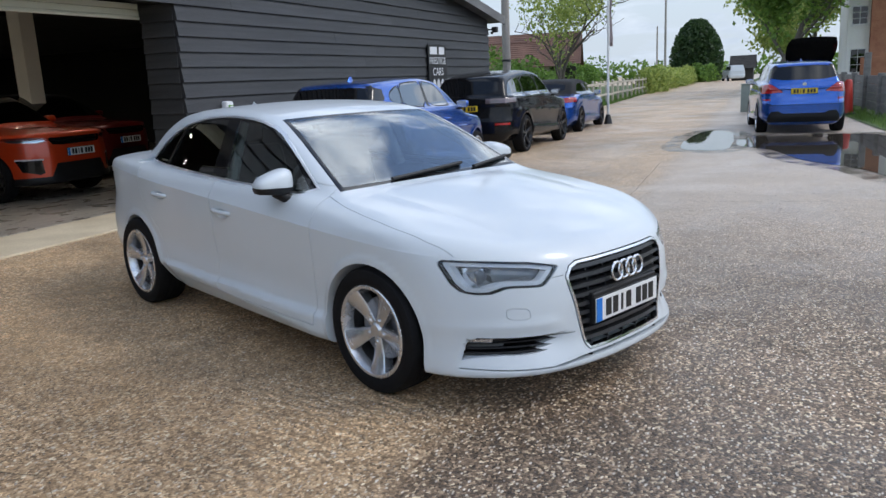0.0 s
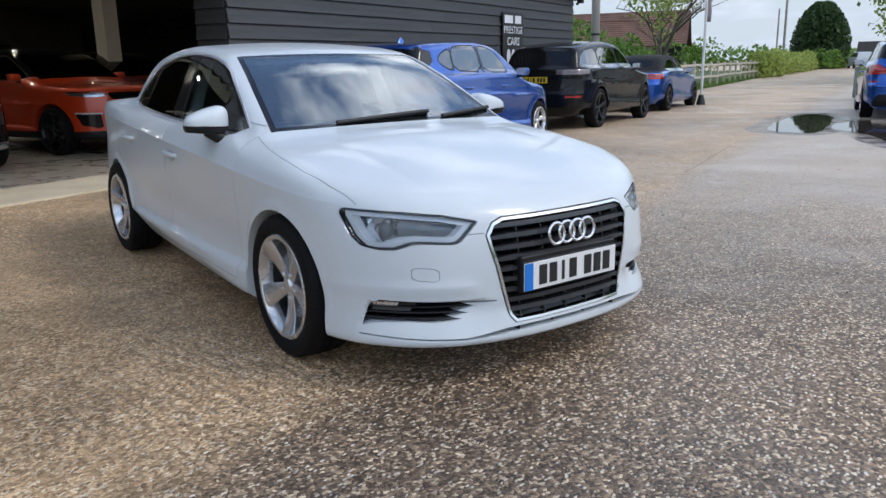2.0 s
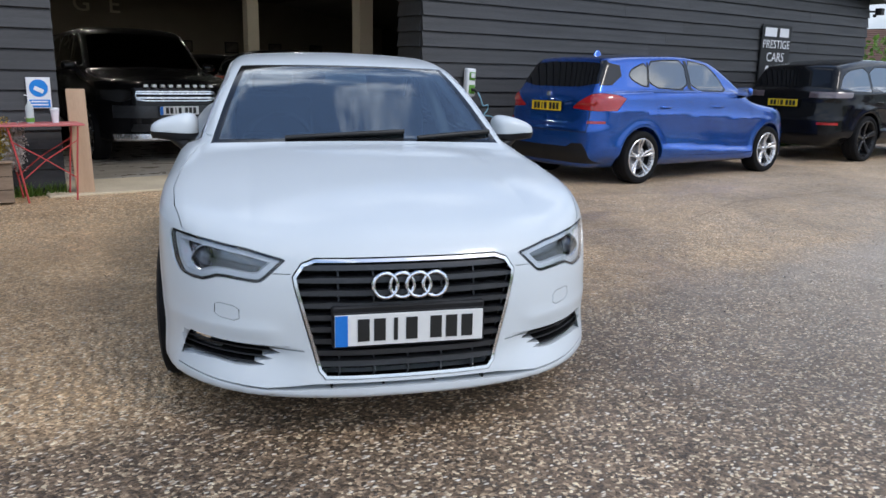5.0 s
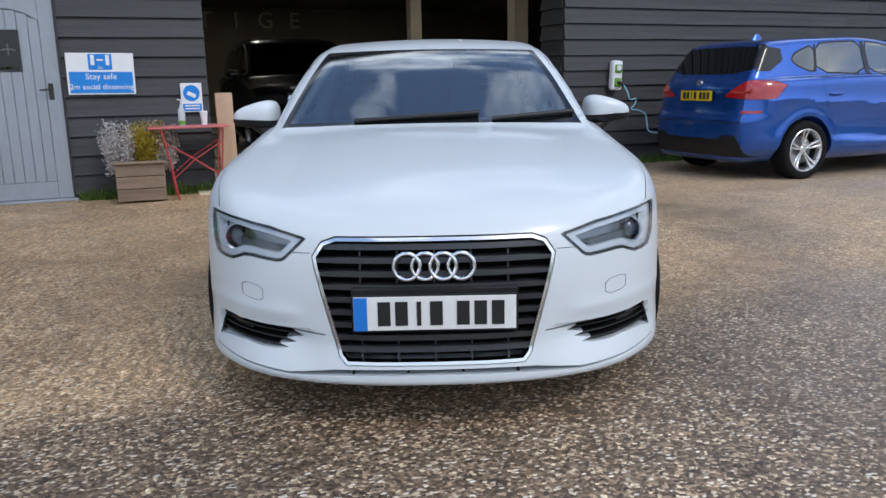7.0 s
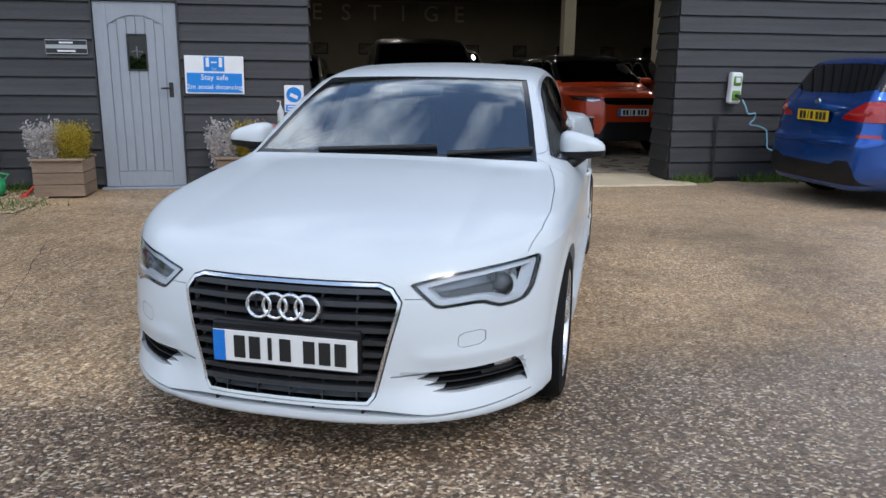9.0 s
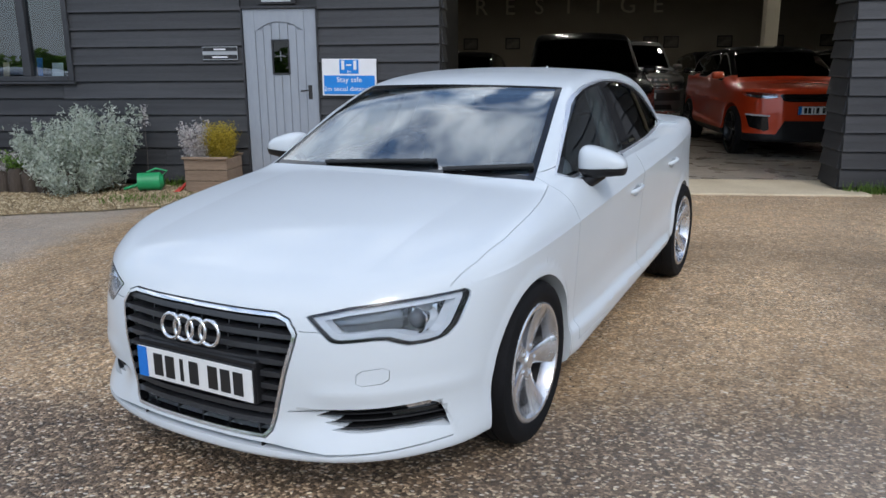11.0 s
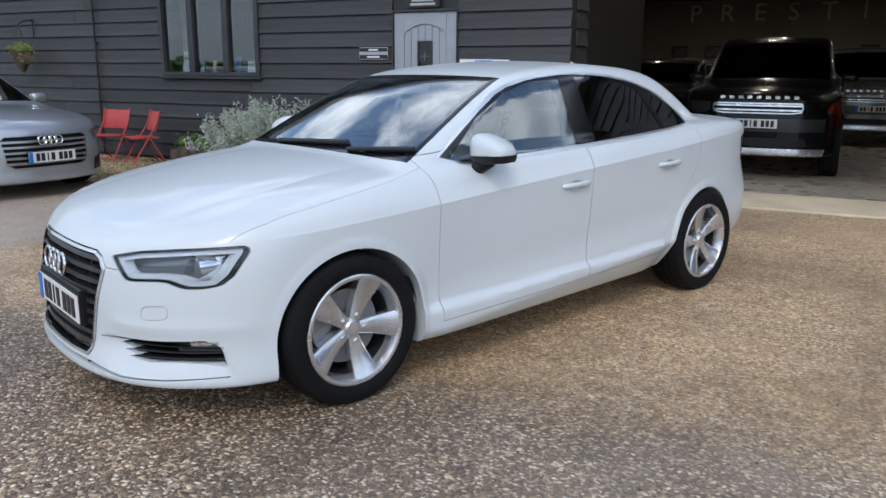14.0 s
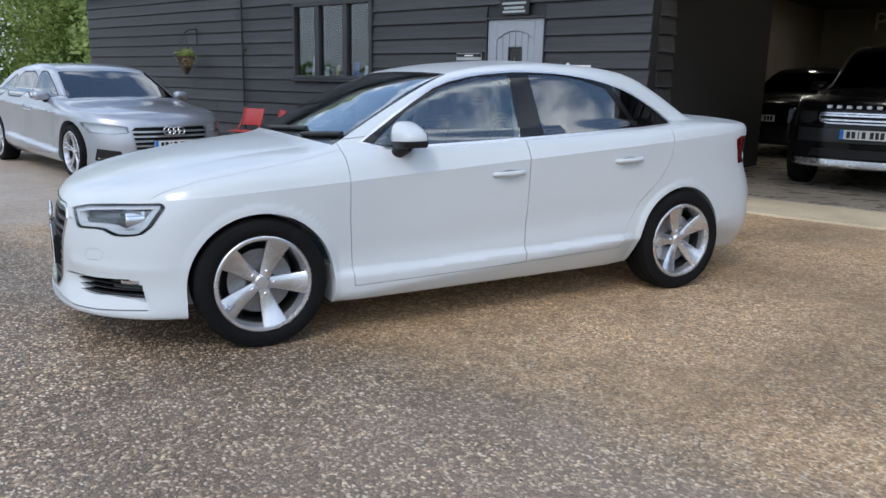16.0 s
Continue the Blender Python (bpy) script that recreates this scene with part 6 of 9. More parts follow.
    col = n.mix(n.math("MULTIPLY", left.outputs[0], 0.65), col, n.mix(n.noise(v, 1.7, 6), (0.304, 0.269, 0.229), (0.515, 0.468, 0.410)))
    # the tamped grooves are coloured darker
    wave = n.add("ShaderNodeTexWave", Scale=5.2, Distortion=7.5, Detail=4.0)
    wave.inputs["Detail Scale"].default_value = 1.1
    wave.bands_direction = "X"
    mp = n.add("ShaderNodeMapping")
    mp.inputs["Rotation"].default_value = (0, 0, radians(14))
    n.link(v, mp.inputs["Vector"])
    n.link(mp.outputs[0], wave.inputs["Vector"])
    west = n.add("ShaderNodeMapRange")
    n.link(x, west.inputs["Value"])
    west.inputs["From Min"].default_value, west.inputs["From Max"].default_value = 5.0, 2.5
    west.inputs["To Min"].default_value = 0.3
    tamped = n.math("MULTIPLY", n.math("MULTIPLY", brown, n.ramp(n.noise(v, 0.8, 5, 0.6), [(0.45, 0.05), (0.62, 1.0)])), west.outputs[0])
    groove = n.math("MULTIPLY", n.ramp(wave.outputs["Fac"], [(0.08, 1.0), (0.34, 0.0)]), tamped)
    col = n.mix(n.math("MULTIPLY", groove, 0.45), col, (0.10, 0.070, 0.046))
    n.link(col, n.bsdf.inputs["Base Color"])
    # damp: some patches shine
    wet = n.noise(v, 0.75, 6, 0.6, 0.4)
    rough = n.ramp(wet, [(0.36, 0.30), (0.60, 0.64)])
    n.link(rough, n.bsdf.inputs["Roughness"])
    n.bsdf.inputs["Specular IOR Level"].default_value = 0.5
    # relief: stones, then the tamped ridges of the brown slab
    hump = n.ramp(vor.outputs["Distance"], [(0.0, 1.0), (0.6, 0.0)])
    hump = n.math("ADD", hump, n.math("MULTIPLY", flint, 0.8))
    b1 = n.bump(hump, 0.75, 0.006)
    ridge = n.math("MULTIPLY", wave.outputs["Fac"], tamped)
    b2 = n.bump(ridge, 0.40, 0.018, b1)
    n.link(b2, n.bsdf.inputs["Normal"])
    return n.mat


def structure(name, bm, material, label, category):
    return tagged(part(name, bm, material, None), label, category, kind="structure")


M_GROUND = ground_material()
bm = bmesh.new()
bm.faces.new([bm.verts.new(p) for p in ((-400, -400, 0), (400, -400, 0), (400, 400, 0), (-400, 400, 0))])
ground = structure("ground", bm, M_GROUND, "damp exposed-aggregate concrete yard with brown stains", "ground")

M_CREAM = surface("pale_concrete", (0.50, 0.41, 0.275), (0.70, 0.60, 0.43), (0.6, 0.8), scale=1.5, fine=40, bump=0.3)
structure("threshold", box(3.45, 8.3, 6.97, 8.02, -0.05, 0.022, 0.008), M_CREAM, "pale worn concrete threshold strip across the opening", "threshold")


def water_material():
    n = Nodes("puddle_water")
    n.bsdf.inputs["Base Color"].default_value = (0.055, 0.046, 0.036, 1)
    n.bsdf.inputs["Roughness"].default_value = 0.015
    v = n.coords("Object")
    n.link(n.bump(n.noise(v, 9, 2), 0.03, 0.004), n.bsdf.inputs["Normal"])
    return n.mat


M_WATER = water_material()


def damp_material():
    n = Nodes("damp_film")
    v = n.coords("Object")
    n.bsdf.inputs["Base Color"].default_value = (0.10, 0.082, 0.062, 1)
    n.bsdf.inputs["Roughness"].default_value = 0.10
    clear = n.add("ShaderNodeBsdfTransparent")
    mx = n.add("ShaderNodeMixShader")
    n.link(n.ramp(n.noise(v, 2.2, 6, 0.65), [(0.36, 0.0), (0.60, 0.7)]), mx.inputs[0])
    n.link(clear.outputs[0], mx.inputs[1]).link(n.bsdf.outputs[0], mx.inputs[2]).link(mx.outputs[0], n.out.inputs["Surface"])
    return n.mat


def puddle_outline(pts, z, seed, wide=0.0):
    """A ragged pool through a few corner points, widened by the given metres."""
    p = rounded(grown(np.array(pts, float), wide), 2)
    b = bmesh.new()
    vs = []
    for (x0, y0), (x1, y1) in zip(p, np.roll(p, -1, 0)):
        k = max(1, int(math.hypot(x1 - x0, y1 - y0) / 0.10))
        for m in range(k):
            x, y = x0 + (x1 - x0) * m / k, y0 + (y1 - y0) * m / k
            e = 0.22 * noise.noise((x * 0.9 + seed, y * 1.6, seed)) + 0.09 * noise.noise((x * 3.5, y * 5 + seed, 2))
            vs.append(b.verts.new((x + 1.4 * e, y + 0.5 * e, z)))
    bmesh.ops.triangulate(b, faces=[b.faces.new(vs)])
    return b


M_DAMP = damp_material()
POOLS = (((15.1, 1.15), (16.4, 1.0), (19.3, 1.15), (20.4, 1.75), (18.7, 2.1), (15.1, 1.95)),
         ((15.2, 0.3), (13.5, -0.1), (12.8, -0.55), (12.2, -0.95), (11.2, -1.2), (11.6, -2.0), (18.5, -1.95), (18.4, 0.0), (18.2, 0.95), (15.9, 1.0)))
for k, pool in enumerate(POOLS):
    tagged(part("puddle", puddle_outline(pool, 0.007, 3.0 * k), M_WATER, None), "shallow brown rain puddle lying on the concrete", "puddle", kind="structure")
    tagged(part("damp_patch", puddle_outline(pool, 0.0045, 3.0 * k + 1, 0.35), M_DAMP, None), "damp dark margin of a drying puddle", "damp patch", kind="structure")

# joints in the slab: narrow filled cracks
M_JOINT = surface("dirty_joint", (0.030, 0.024, 0.018), (0.07, 0.058, 0.045), (0.7, 0.9), scale=6)


def crack(pts, w, seed):
    b = bmesh.new()
    rnd = random.Random(seed)
    dense = []
    for (x0, y0), (x1, y1) in zip(pts, pts[1:]):
        k = max(2, int(math.hypot(x1 - x0, y1 - y0) / 0.12))
        dense += [(x0 + (x1 - x0) * i / k, y0 + (y1 - y0) * i / k) for i in range(k)]
    dense.append(pts[-1])
    prev = None
    for i, (x, y) in enumerate(dense):
        x, y = x + rnd.uniform(-0.012, 0.012), y + rnd.uniform(-0.012, 0.012)
        h = w * rnd.uniform(0.35, 1.0) / 2
        cur = (b.verts.new((x, y - h, 0.003)), b.verts.new((x + h, y + h, 0.003)))
        if prev:
            b.faces.new((prev[0], cur[0], cur[1], prev[1]))
        prev = cur
    return b


for i, pts in enumerate(([(-3, 1.32), (1.2, 1.40)], [(9.5, 1.8), (13, 1.95)], [(1.55, 2.1), (1.95, 2.75), (1.6, 4.6)], [(0.9, 1.4), (1.6, 2.2)], [(7.2, 1.6), (8.2, 3.0), (9.5, 3.4), (12, 3.3)], [(9.0, 1.8), (9.6, -2.5)])):
    tagged(part("slab_joint", crack(pts, 0.010, i), M_JOINT, None), "dirt-filled joint between concrete slabs", "joint", kind="structure")

M_LINE = surface("worn_white_line", (0.34, 0.32, 0.29), (0.5, 0.48, 0.44), (0.6, 0.8), scale=8)
tagged(part("painted_line", crack([(-0.6, 3.95), (0.1, 4.55), (0.35, 4.75)], 0.05, 9), M_LINE, None), "worn pale painted line on the concrete", "line", kind="structure")

M_GRAVEL = surface("golden_gravel_bed", (0.20, 0.145, 0.075), (0.34, 0.26, 0.145), (0.7, 0.9), scale=5, fine=70, bump=0.8, bdist=0.01)
b = bmesh.new()
edge = [(0.95, 5.85), (0.4, 5.55), (-0.2, 5.35), (-1.2, 4.9), (-2.6, 5.2), (-4.5, 5.9), (-6.5, 6.3), (-9.4, 6.4), (-9.4, 7.3), (0.95, 7.3)]
b.faces.new([b.verts.new((x, y, 0.008)) for x, y in edge])
structure("gravel_bed", b, M_GRAVEL, "strip of golden gravel along the office wall", "gravel")


def inside(pts, x, y):
    c = False
    for (x0, y0), (x1, y1) in zip(pts, pts[1:] + pts[:1]):
        if (y0 > y) != (y1 > y) and x < (x1 - x0) * (y - y0) / (y1 - y0) + x0:
            c = not c
    return c


def pebbles(name, spots, size, material, label, seed):
    """Loose stones as one mesh."""
    rng = np.random.default_rng(seed)
    base = np.array([(1, 0, 0), (-0.5, 0.87, 0), (-0.5, -0.87, 0), (0, 0, 0.75), (0.2, 0.1, -0.5)])
    tris = np.array([(0, 1, 3), (1, 2, 3), (2, 0, 3), (1, 0, 4), (2, 1, 4), (0, 2, 4)])
    n = len(spots)
    s = size * rng.uniform(0.5, 1.3, (n, 1, 1)) * rng.uniform(0.7, 1.3, (n, 1, 3))
    a = rng.uniform(0, 6.28, n)
    c, d = np.cos(a)[:, None], np.sin(a)[:, None]
    p = base[None] * s
    q = np.stack([p[..., 0] * c - p[..., 1] * d, p[..., 0] * d + p[..., 1] * c, p[..., 2]], -1)
    q = q + np.asarray(spots)[:, None, :]
    me = bpy.data.meshes.new(name)
    me.from_pydata(q.reshape(-1, 3).tolist(), [], (tris[None] + 5 * np.arange(n)[:, None, None]).reshape(-1, 3).tolist())
    me.materials.append(material)
    return tagged(new(name, me), label, "gravel", kind="stuff")


def stone_material(name, stops):
    n = Nodes(name)
    g = n.add("ShaderNodeNewGeometry")
    n.link(n.ramp(g.outputs["Random Per Island"], stops), n.bsdf.inputs["Base Color"])
    n.bsdf.inputs["Roughness"].default_value = 0.7
    return n.mat


M_PEBBLE = stone_material("gravel_stone", [(0.0, (0.17, 0.12, 0.06)), (0.5, (0.32, 0.24, 0.13)), (1.0, (0.52, 0.43, 0.28))])
rng = np.random.default_rng(3)
spots = [(x, y, 0.012) for x, y in rng.uniform((-9.3, 4.8), (1.0, 7.2), (26000, 2)) if inside(edge, x, y)]
pebbles("gravel", spots, 0.017, M_PEBBLE, "loose golden gravel stones", 5)
M_FLINT = stone_material("yard_stone", [(0.0, (0.06, 0.05, 0.04)), (0.5, (0.2, 0.17, 0.14)), (1.0, (0.5, 0.45, 0.38))])
spots = [(x, y, 0.001) for x, y in rng.normal((4.5, 0.6), (3.5, 1.6), (2600, 2))] + [(x, y, 0.001) for x, y in rng.uniform((-1, 1.5), (13, 7), (1200, 2))]
pebbles("loose_stones", spots, 0.0065, M_FLINT, "loose grit and small stones on the yard", 8)

# ---- the black weatherboarded barn ----
def roof_z(x):
    return 2.98 + 0.15 * (19.6 - x) if x > 5.0 else 2.98 + 0.15 * 14.6 - 0.15 * (5.0 - x)


FRONT, DEEP = 7.30, 7.46
OPEN = (3.66, 8.06, 2.62)
holes = [(-2.55, -0.72, 1.24, 2.42), (1.37, 2.27, -1, 2.06), (OPEN[0], OPEN[1], -1, OPEN[2])]
cuts = sorted({-9.55, 19.55, 5.0} | {h[0] for h in holes} | {h[1] for h in holes})
core = bmesh.new()
for a, c in zip(cuts, cuts[1:]):
    spans = [(0.0, None)]
    for h in holes:
        if h[0] <= a and c <= h[1]:
            spans = ([(0.0, h[2])] if h[2] > 0 else []) + [(h[3], None)]
    for lo, hi in spans:
        za, zc = (hi, hi) if hi is not None else (roof_z(a), roof_z(c))
        q = [core.verts.new(p) for p in ((a, FRONT, lo), (c, FRONT, lo), (c, FRONT, zc), (a, FRONT, za), (a, DEEP, lo), (c, DEEP, lo), (c, DEEP, zc), (a, DEEP, za))]
        for f in ((0, 1, 2, 3), (5, 4, 7, 6), (0, 4, 5, 1), (3, 2, 6, 7), (0, 3, 7, 4), (1, 5, 6, 2)):
            core.faces.new([q[i] for i in f])
wall_front = structure("wall_front", core, M_DARKWOOD, "barn wall clad in black feather-edge boards", "wall")

# the side reveals of the wide opening, clad like the wall
rev_r = structure("wall_reveal_east", box(8.075, 8.22, 7.305, 7.87, 0, 2.62), M_DARKWOOD, "black boarded reveal beside the showroom opening", "wall")
rev_l = structure("wall_reveal_west", box(3.50, 3.645, 7.47, 7.87, 0, 2.62), M_DARKWOOD, "black boarded reveal beside the showroom opening", "wall")
M_INWALL = surface("showroom_wall_paint", (0.253, 0.231, 0.187), (0.297, 0.275, 0.226), (0.7, 0.85), scale=0.8, fine=30, bump=0.1)
# near-black base colour stands in for the gloom of the unlit room
M_GLOOMWALL = surface("gloom_toned_wall", (0.018, 0.018, 0.018), (0.034, 0.033, 0.032), (0.7, 0.85), scale=0.8)
structure("wall_back", box(-9.5, 19.5, 27.0, 27.2, 0, 5.4), M_INWALL, "cream showroom back wall", "wall")
structure("wall_east", box(19.35, 19.5, 7.47, 26.99, 0, 3.1), M_GLOOMWALL, "barn side wall with indoor gloom put into its colour", "wall")
structure("wall_west", box(-9.5, -9.35, 7.47, 26.99, 0, 3.1), M_GLOOMWALL, "barn side wall with indoor gloom put into its colour", "wall")
structure("wall_partition", box(-0.1, 0.05, 12.0, 26.99, 0, 3.7), M_INWALL, "cream partition wall inside the showroom", "wall")
structure("wall_office", box(3.28, 3.42, 7.47, 11.85, 0, 3.7), M_GLOOMWALL, "office partition wall with indoor gloom put into its colour", "wall")
structure("wall_office_back", box(-9.3, 3.27, 11.9, 11.99, 0, 3.7), M_GLOOMWALL, "office back wall with indoor gloom put into its colour", "wall")
structure("ceiling", box(-9.3, 19.3, 7.48, 26.98, 3.72, 3.78), M_GLOOMWALL, "boarded barn ceiling with indoor gloom put into its colour", "ceiling")


def floor_material():
    n = Nodes("showroom_floor")
    v = n.coords("Object")
    br = n.add("ShaderNodeTexBrick", Scale=1.0)
    br.inputs["Color1"].default_value, br.inputs["Color2"].default_value, br.inputs["Mortar"].default_value = (0.31, 0.275, 0.225, 1), (0.42, 0.375, 0.31, 1), (0.13, 0.115, 0.10, 1)
    br.inputs["Brick Width"].default_value, br.inputs["Row Height"].default_value, br.inputs["Mortar Size"].default_value = 1.2, 0.2, 0.004
    n.link(v, br.inputs["Vector"])
    grain = n.ramp(n.noise(n.coords("Object", (0.6, 9, 1)), 4, 6, 0.6), [(0.3, 0.7), (0.7, 1.15)])
    n.link(n.mix(1.0, br.outputs["Color"], grain, "MULTIPLY"), n.bsdf.inputs["Base Color"])
    n.link(n.ramp(n.noise(v, 3, 4), [(0.3, 0.2), (0.7, 0.42)]), n.bsdf.inputs["Roughness"])
    return n.mat


structure("floor", box(-9.3, 19.3, 8.03, 26.98, -0.05, 0.018), floor_material(), "worn grey-brown wood-effect showroom floor", "floor")

# roof, fascia and shutter
M_ROOF = surface("roof_sheet", (0.10, 0.10, 0.10), (0.17, 0.17, 0.165), (0.6, 0.8), stretch=(1, 0.1, 1))
M_FASCIA = surface("weathered_fascia", (0.11, 0.11, 0.11), (0.19, 0.19, 0.185), (0.6, 0.8), stretch=(0.3, 1, 3))
b = bmesh.new()
for xa, xb in ((-9.9, 5.0), (5.0, 19.95)):
    za, zb = roof_z(xa), roof_z(xb)
    q = [b.verts.new(p) for p in ((xa, 7.0, za), (xb, 7.0, zb), (xb, 7.0, zb + 0.1), (xa, 7.0, za + 0.1), (xa, 27.4, za), (xb, 27.4, zb), (xb, 27.4, zb + 0.1), (xa, 27.4, za + 0.1))]
    for f in ((0, 1, 2, 3), (5, 4, 7, 6), (0, 4, 5, 1), (3, 2, 6, 7), (0, 3, 7, 4), (1, 5, 6, 2)):
        b.faces.new([q[i] for i in f])
structure("roof", b, M_ROOF, "shallow grey sheeted barn roof", "roof")
b = bmesh.new()
for xa, xb in ((-9.95, 5.0), (5.0, 19.98)):
    za, zb = roof_z(xa), roof_z(xb)
    q = [b.verts.new(p) for p in ((xa, 6.96, za - 0.05), (xb, 6.96, zb - 0.05), (xb, 6.96, zb + 0.16), (xa, 6.96, za + 0.16), (xa, 6.995, za - 0.05), (xb, 6.995, zb - 0.05), (xb, 6.995, zb + 0.16), (xa, 6.995, za + 0.16))]
    for f in ((0, 1, 2, 3), (5, 4, 7, 6), (0, 4, 5, 1), (3, 2, 6, 7), (0, 3, 7, 4), (1, 5, 6, 2)):
        b.faces.new([q[i] for i in f])
structure("trim", b, M_FASCIA, "weathered grey verge board", "fascia")

M_SHUTTER = surface("cream_shutter", (0.64, 0.66, 0.54), (0.74, 0.76, 0.64), (0.4, 0.55), scale=2)
shutter = thing("roller_shutter", pose(0, 0, 0), "raised cream metal roller shutter in the opening", "shutter")
for i in range(2):
    part("shutter_slat", box(3.66, 8.06, 7.885 + 0.004 * i, 7.91, 2.50 + 0.08 * i, 2.577 + 0.08 * i, 0.006), M_SHUTTER, shutter)
part("bottom_rail", box(3.66, 8.06, 7.875, 7.92, 2.455, 2.497, 0.008), M_SHUTTER, shutter)

# posts inside
M_POST = surface("cream_post_paint", (0.66, 0.61, 0.50), (0.76, 0.71, 0.60), (0.5, 0.7), scale=1)
for x, y in ((10.55, 13.2), (10.45, 19.0)):
    structure("post", box(x - 0.16, x + 0.16, y - 0.16, y + 0.16, 0.018, 3.72, 0.01), M_POST, "square cream-painted showroom post", "post")

# dim lamps on the showroom ceiling
M_LAMP = glow("lamp_glow", (1.0, 0.93, 0.80), 90.0)
lamp0 = None
for i, (x, y) in enumerate([(x, y) for x in (2.2, 5.2, 8.2, 11.2) for y in (10.2, 13.5, 17.5, 22.5)]):
    if lamp0 is None:
        lamp0 = thing("ceiling_lamp", pose(x, y, 3.72), "small round white ceiling lamp, switched on", "lamp", "showroom ceiling lamps")
        part("bezel", lathe([(0.085, -0.035), (0.095, -0.035), (0.095, 0.0), (0.085, 0.0)], "z", 24, closed=True), M_POST, lamp0)
        part("diffuser", lathe([(0.001, -0.03), (0.084, -0.03), (0.084, -0.012), (0.001, -0.012)], "z", 24), M_LAMP, lamp0)
    else:
        copy_thing(lamp0, pose(x, y, 3.72))

# pictures and raised letters on the back wall
M_PICFRAME = surface("black_frame", (0.012, 0.012, 0.012), (0.03, 0.03, 0.03), (0.3, 0.5))
M_PICTURE = surface("dim_picture", (0.06, 0.05, 0.045), (0.22, 0.20, 0.18), (0.3, 0.5), scale=3, fine=9)
pic0 = None
for x in (1.3, 2.4, 3.9, 5.5, 7.1, 8.7, 9.4, 11.2, 12.9, 14.6, 16.3):
    if pic0 is None:
        pic0 = thing("framed_picture", pose(x, 26.99, 2.05), "small black-framed picture hanging on the cream wall", "picture", "pictures along the back wall")
        part("frame", box(-0.26, 0.26, -0.04, 0.0, -0.2, 0.2, 0.01), M_PICFRAME, pic0)
        part("print", box(-0.22, 0.22, -0.045, -0.038, -0.16, 0.16), M_PICTURE, pic0)
    else:
        copy_thing(pic0, pose(x, 26.99, 2.05))
M_LETTER = surface("brushed_letter", (0.62, 0.58, 0.48), (0.72, 0.68, 0.58), (0.3, 0.45), bump=0.0)
for k, ch in enumerate("PRESTIGE"):
    me = text_mesh(ch, 0.78, 0.03)
    me.transform(Matrix.Translation((1.75 + 1.02 * k, 26.95, 3.28)))
    tagged(part("wall_letter", me, M_LETTER, None), "raised pale capital letter on the cream back wall", "letter", "letters on the back wall")

# ---- office window and door ----
M_FRAME = surface("dark_grey_frame_paint", (0.022, 0.023, 0.026), (0.04, 0.041, 0.045), (0.35, 0.5), bump=0.1)
window = thing("window_1", pose(-1.635, 7.27, 1.24), "three-light black-framed office window with papers on its sill", "window", kind="structure")
W, Hh = 1.83, 1.18
for nm, bx in (("window_frame", (-W / 2, -W / 2 + 0.07, -0.03, 0.12, 0, Hh)), ("window_frame", (W / 2 - 0.07, W / 2, -0.03, 0.12, 0, Hh)),
               ("window_frame", (-W / 2 + 0.07, W / 2 - 0.07, -0.03, 0.12, 0, 0.06)), ("window_frame", (-W / 2 + 0.07, W / 2 - 0.07, -0.03, 0.12, Hh - 0.07, Hh)),
               ("mullion", (-0.365, -0.265, -0.025, 0.12, 0.06, Hh - 0.07)), ("mullion", (0.275, 0.375, -0.025, 0.12, 0.06, Hh - 0.07))):
    part(nm, box(*bx, 0.006), M_FRAME, window)
part("window_sill", box(-W / 2 - 0.02, W / 2 + 0.02, -0.055, 0.0, -0.035, -0.004, 0.006), M_FRAME, window)
for a, c in ((-0.845, -0.365), (-0.265, 0.275), (0.375, 0.845)):
    part("pane", box(a, c, 0.03, 0.036, 0.06, Hh - 0.07), M_PANE, window)
M_PAPER = surface("white_paper", (0.66, 0.68, 0.70), (0.76, 0.78, 0.80), (0.6, 0.8), bump=0.0)
M_CARDBLUE = surface("blue_card", (0.02, 0.16, 0.50), (0.03, 0.20, 0.60), (0.5, 0.6), bump=0.0)
M_CARDTAN = surface("tan_card", (0.42, 0.30, 0.15), (0.52, 0.38, 0.2), (0.5, 0.7), bump=0.0)
M_CURTAIN = surface("pale_curtain", (0.30, 0.31, 0.31), (0.42, 0.43, 0.43), (0.8, 0.9), stretch=(8, 1, 0.3), bump=0.2)
tagged(part("inner_sill", box(-2.5, -0.77, 7.462, 7.62, 1.27, 1.296, 0.004), M_FRAME, None), "dark inner sill below the office window", "sill", kind="structure")
for x, w, h, mt, lb in ((-2.27, 0.26, 0.30, M_PAPER, "white paper sheet propped on the office sill"), (-2.04, 0.11, 0.15, M_PAPER, "small white card propped on the office sill"),
                        (-1.78, 0.08, 0.17, M_CARDTAN, "tan card standing on the office sill"), (-1.36, 0.12, 0.22, M_CARDBLUE, "blue leaflet standing on the office sill"), (-1.1, 0.14, 0.16, M_PAPER, "white card standing on the office sill")):
    tagged(part("leaflet", moved(box(-w / 2, w / 2, -0.004, 0.004, 0, h), Matrix.Translation((x, 7.53, 1.297)) @ Matrix.Rotation(radians(-8), 4, "X")), mt, None), lb, "leaflet")
b = bmesh.new()
for i in range(24):
    x = -2.50 + 0.012 * i
    b.verts.new((x, 7.66 + 0.018 * math.sin(i * 1.5), 1.30))
    b.verts.new((x, 7.66 + 0.018 * math.sin(i * 1.5 + 0.3), 2.5))
b.verts.ensure_lookup_table()
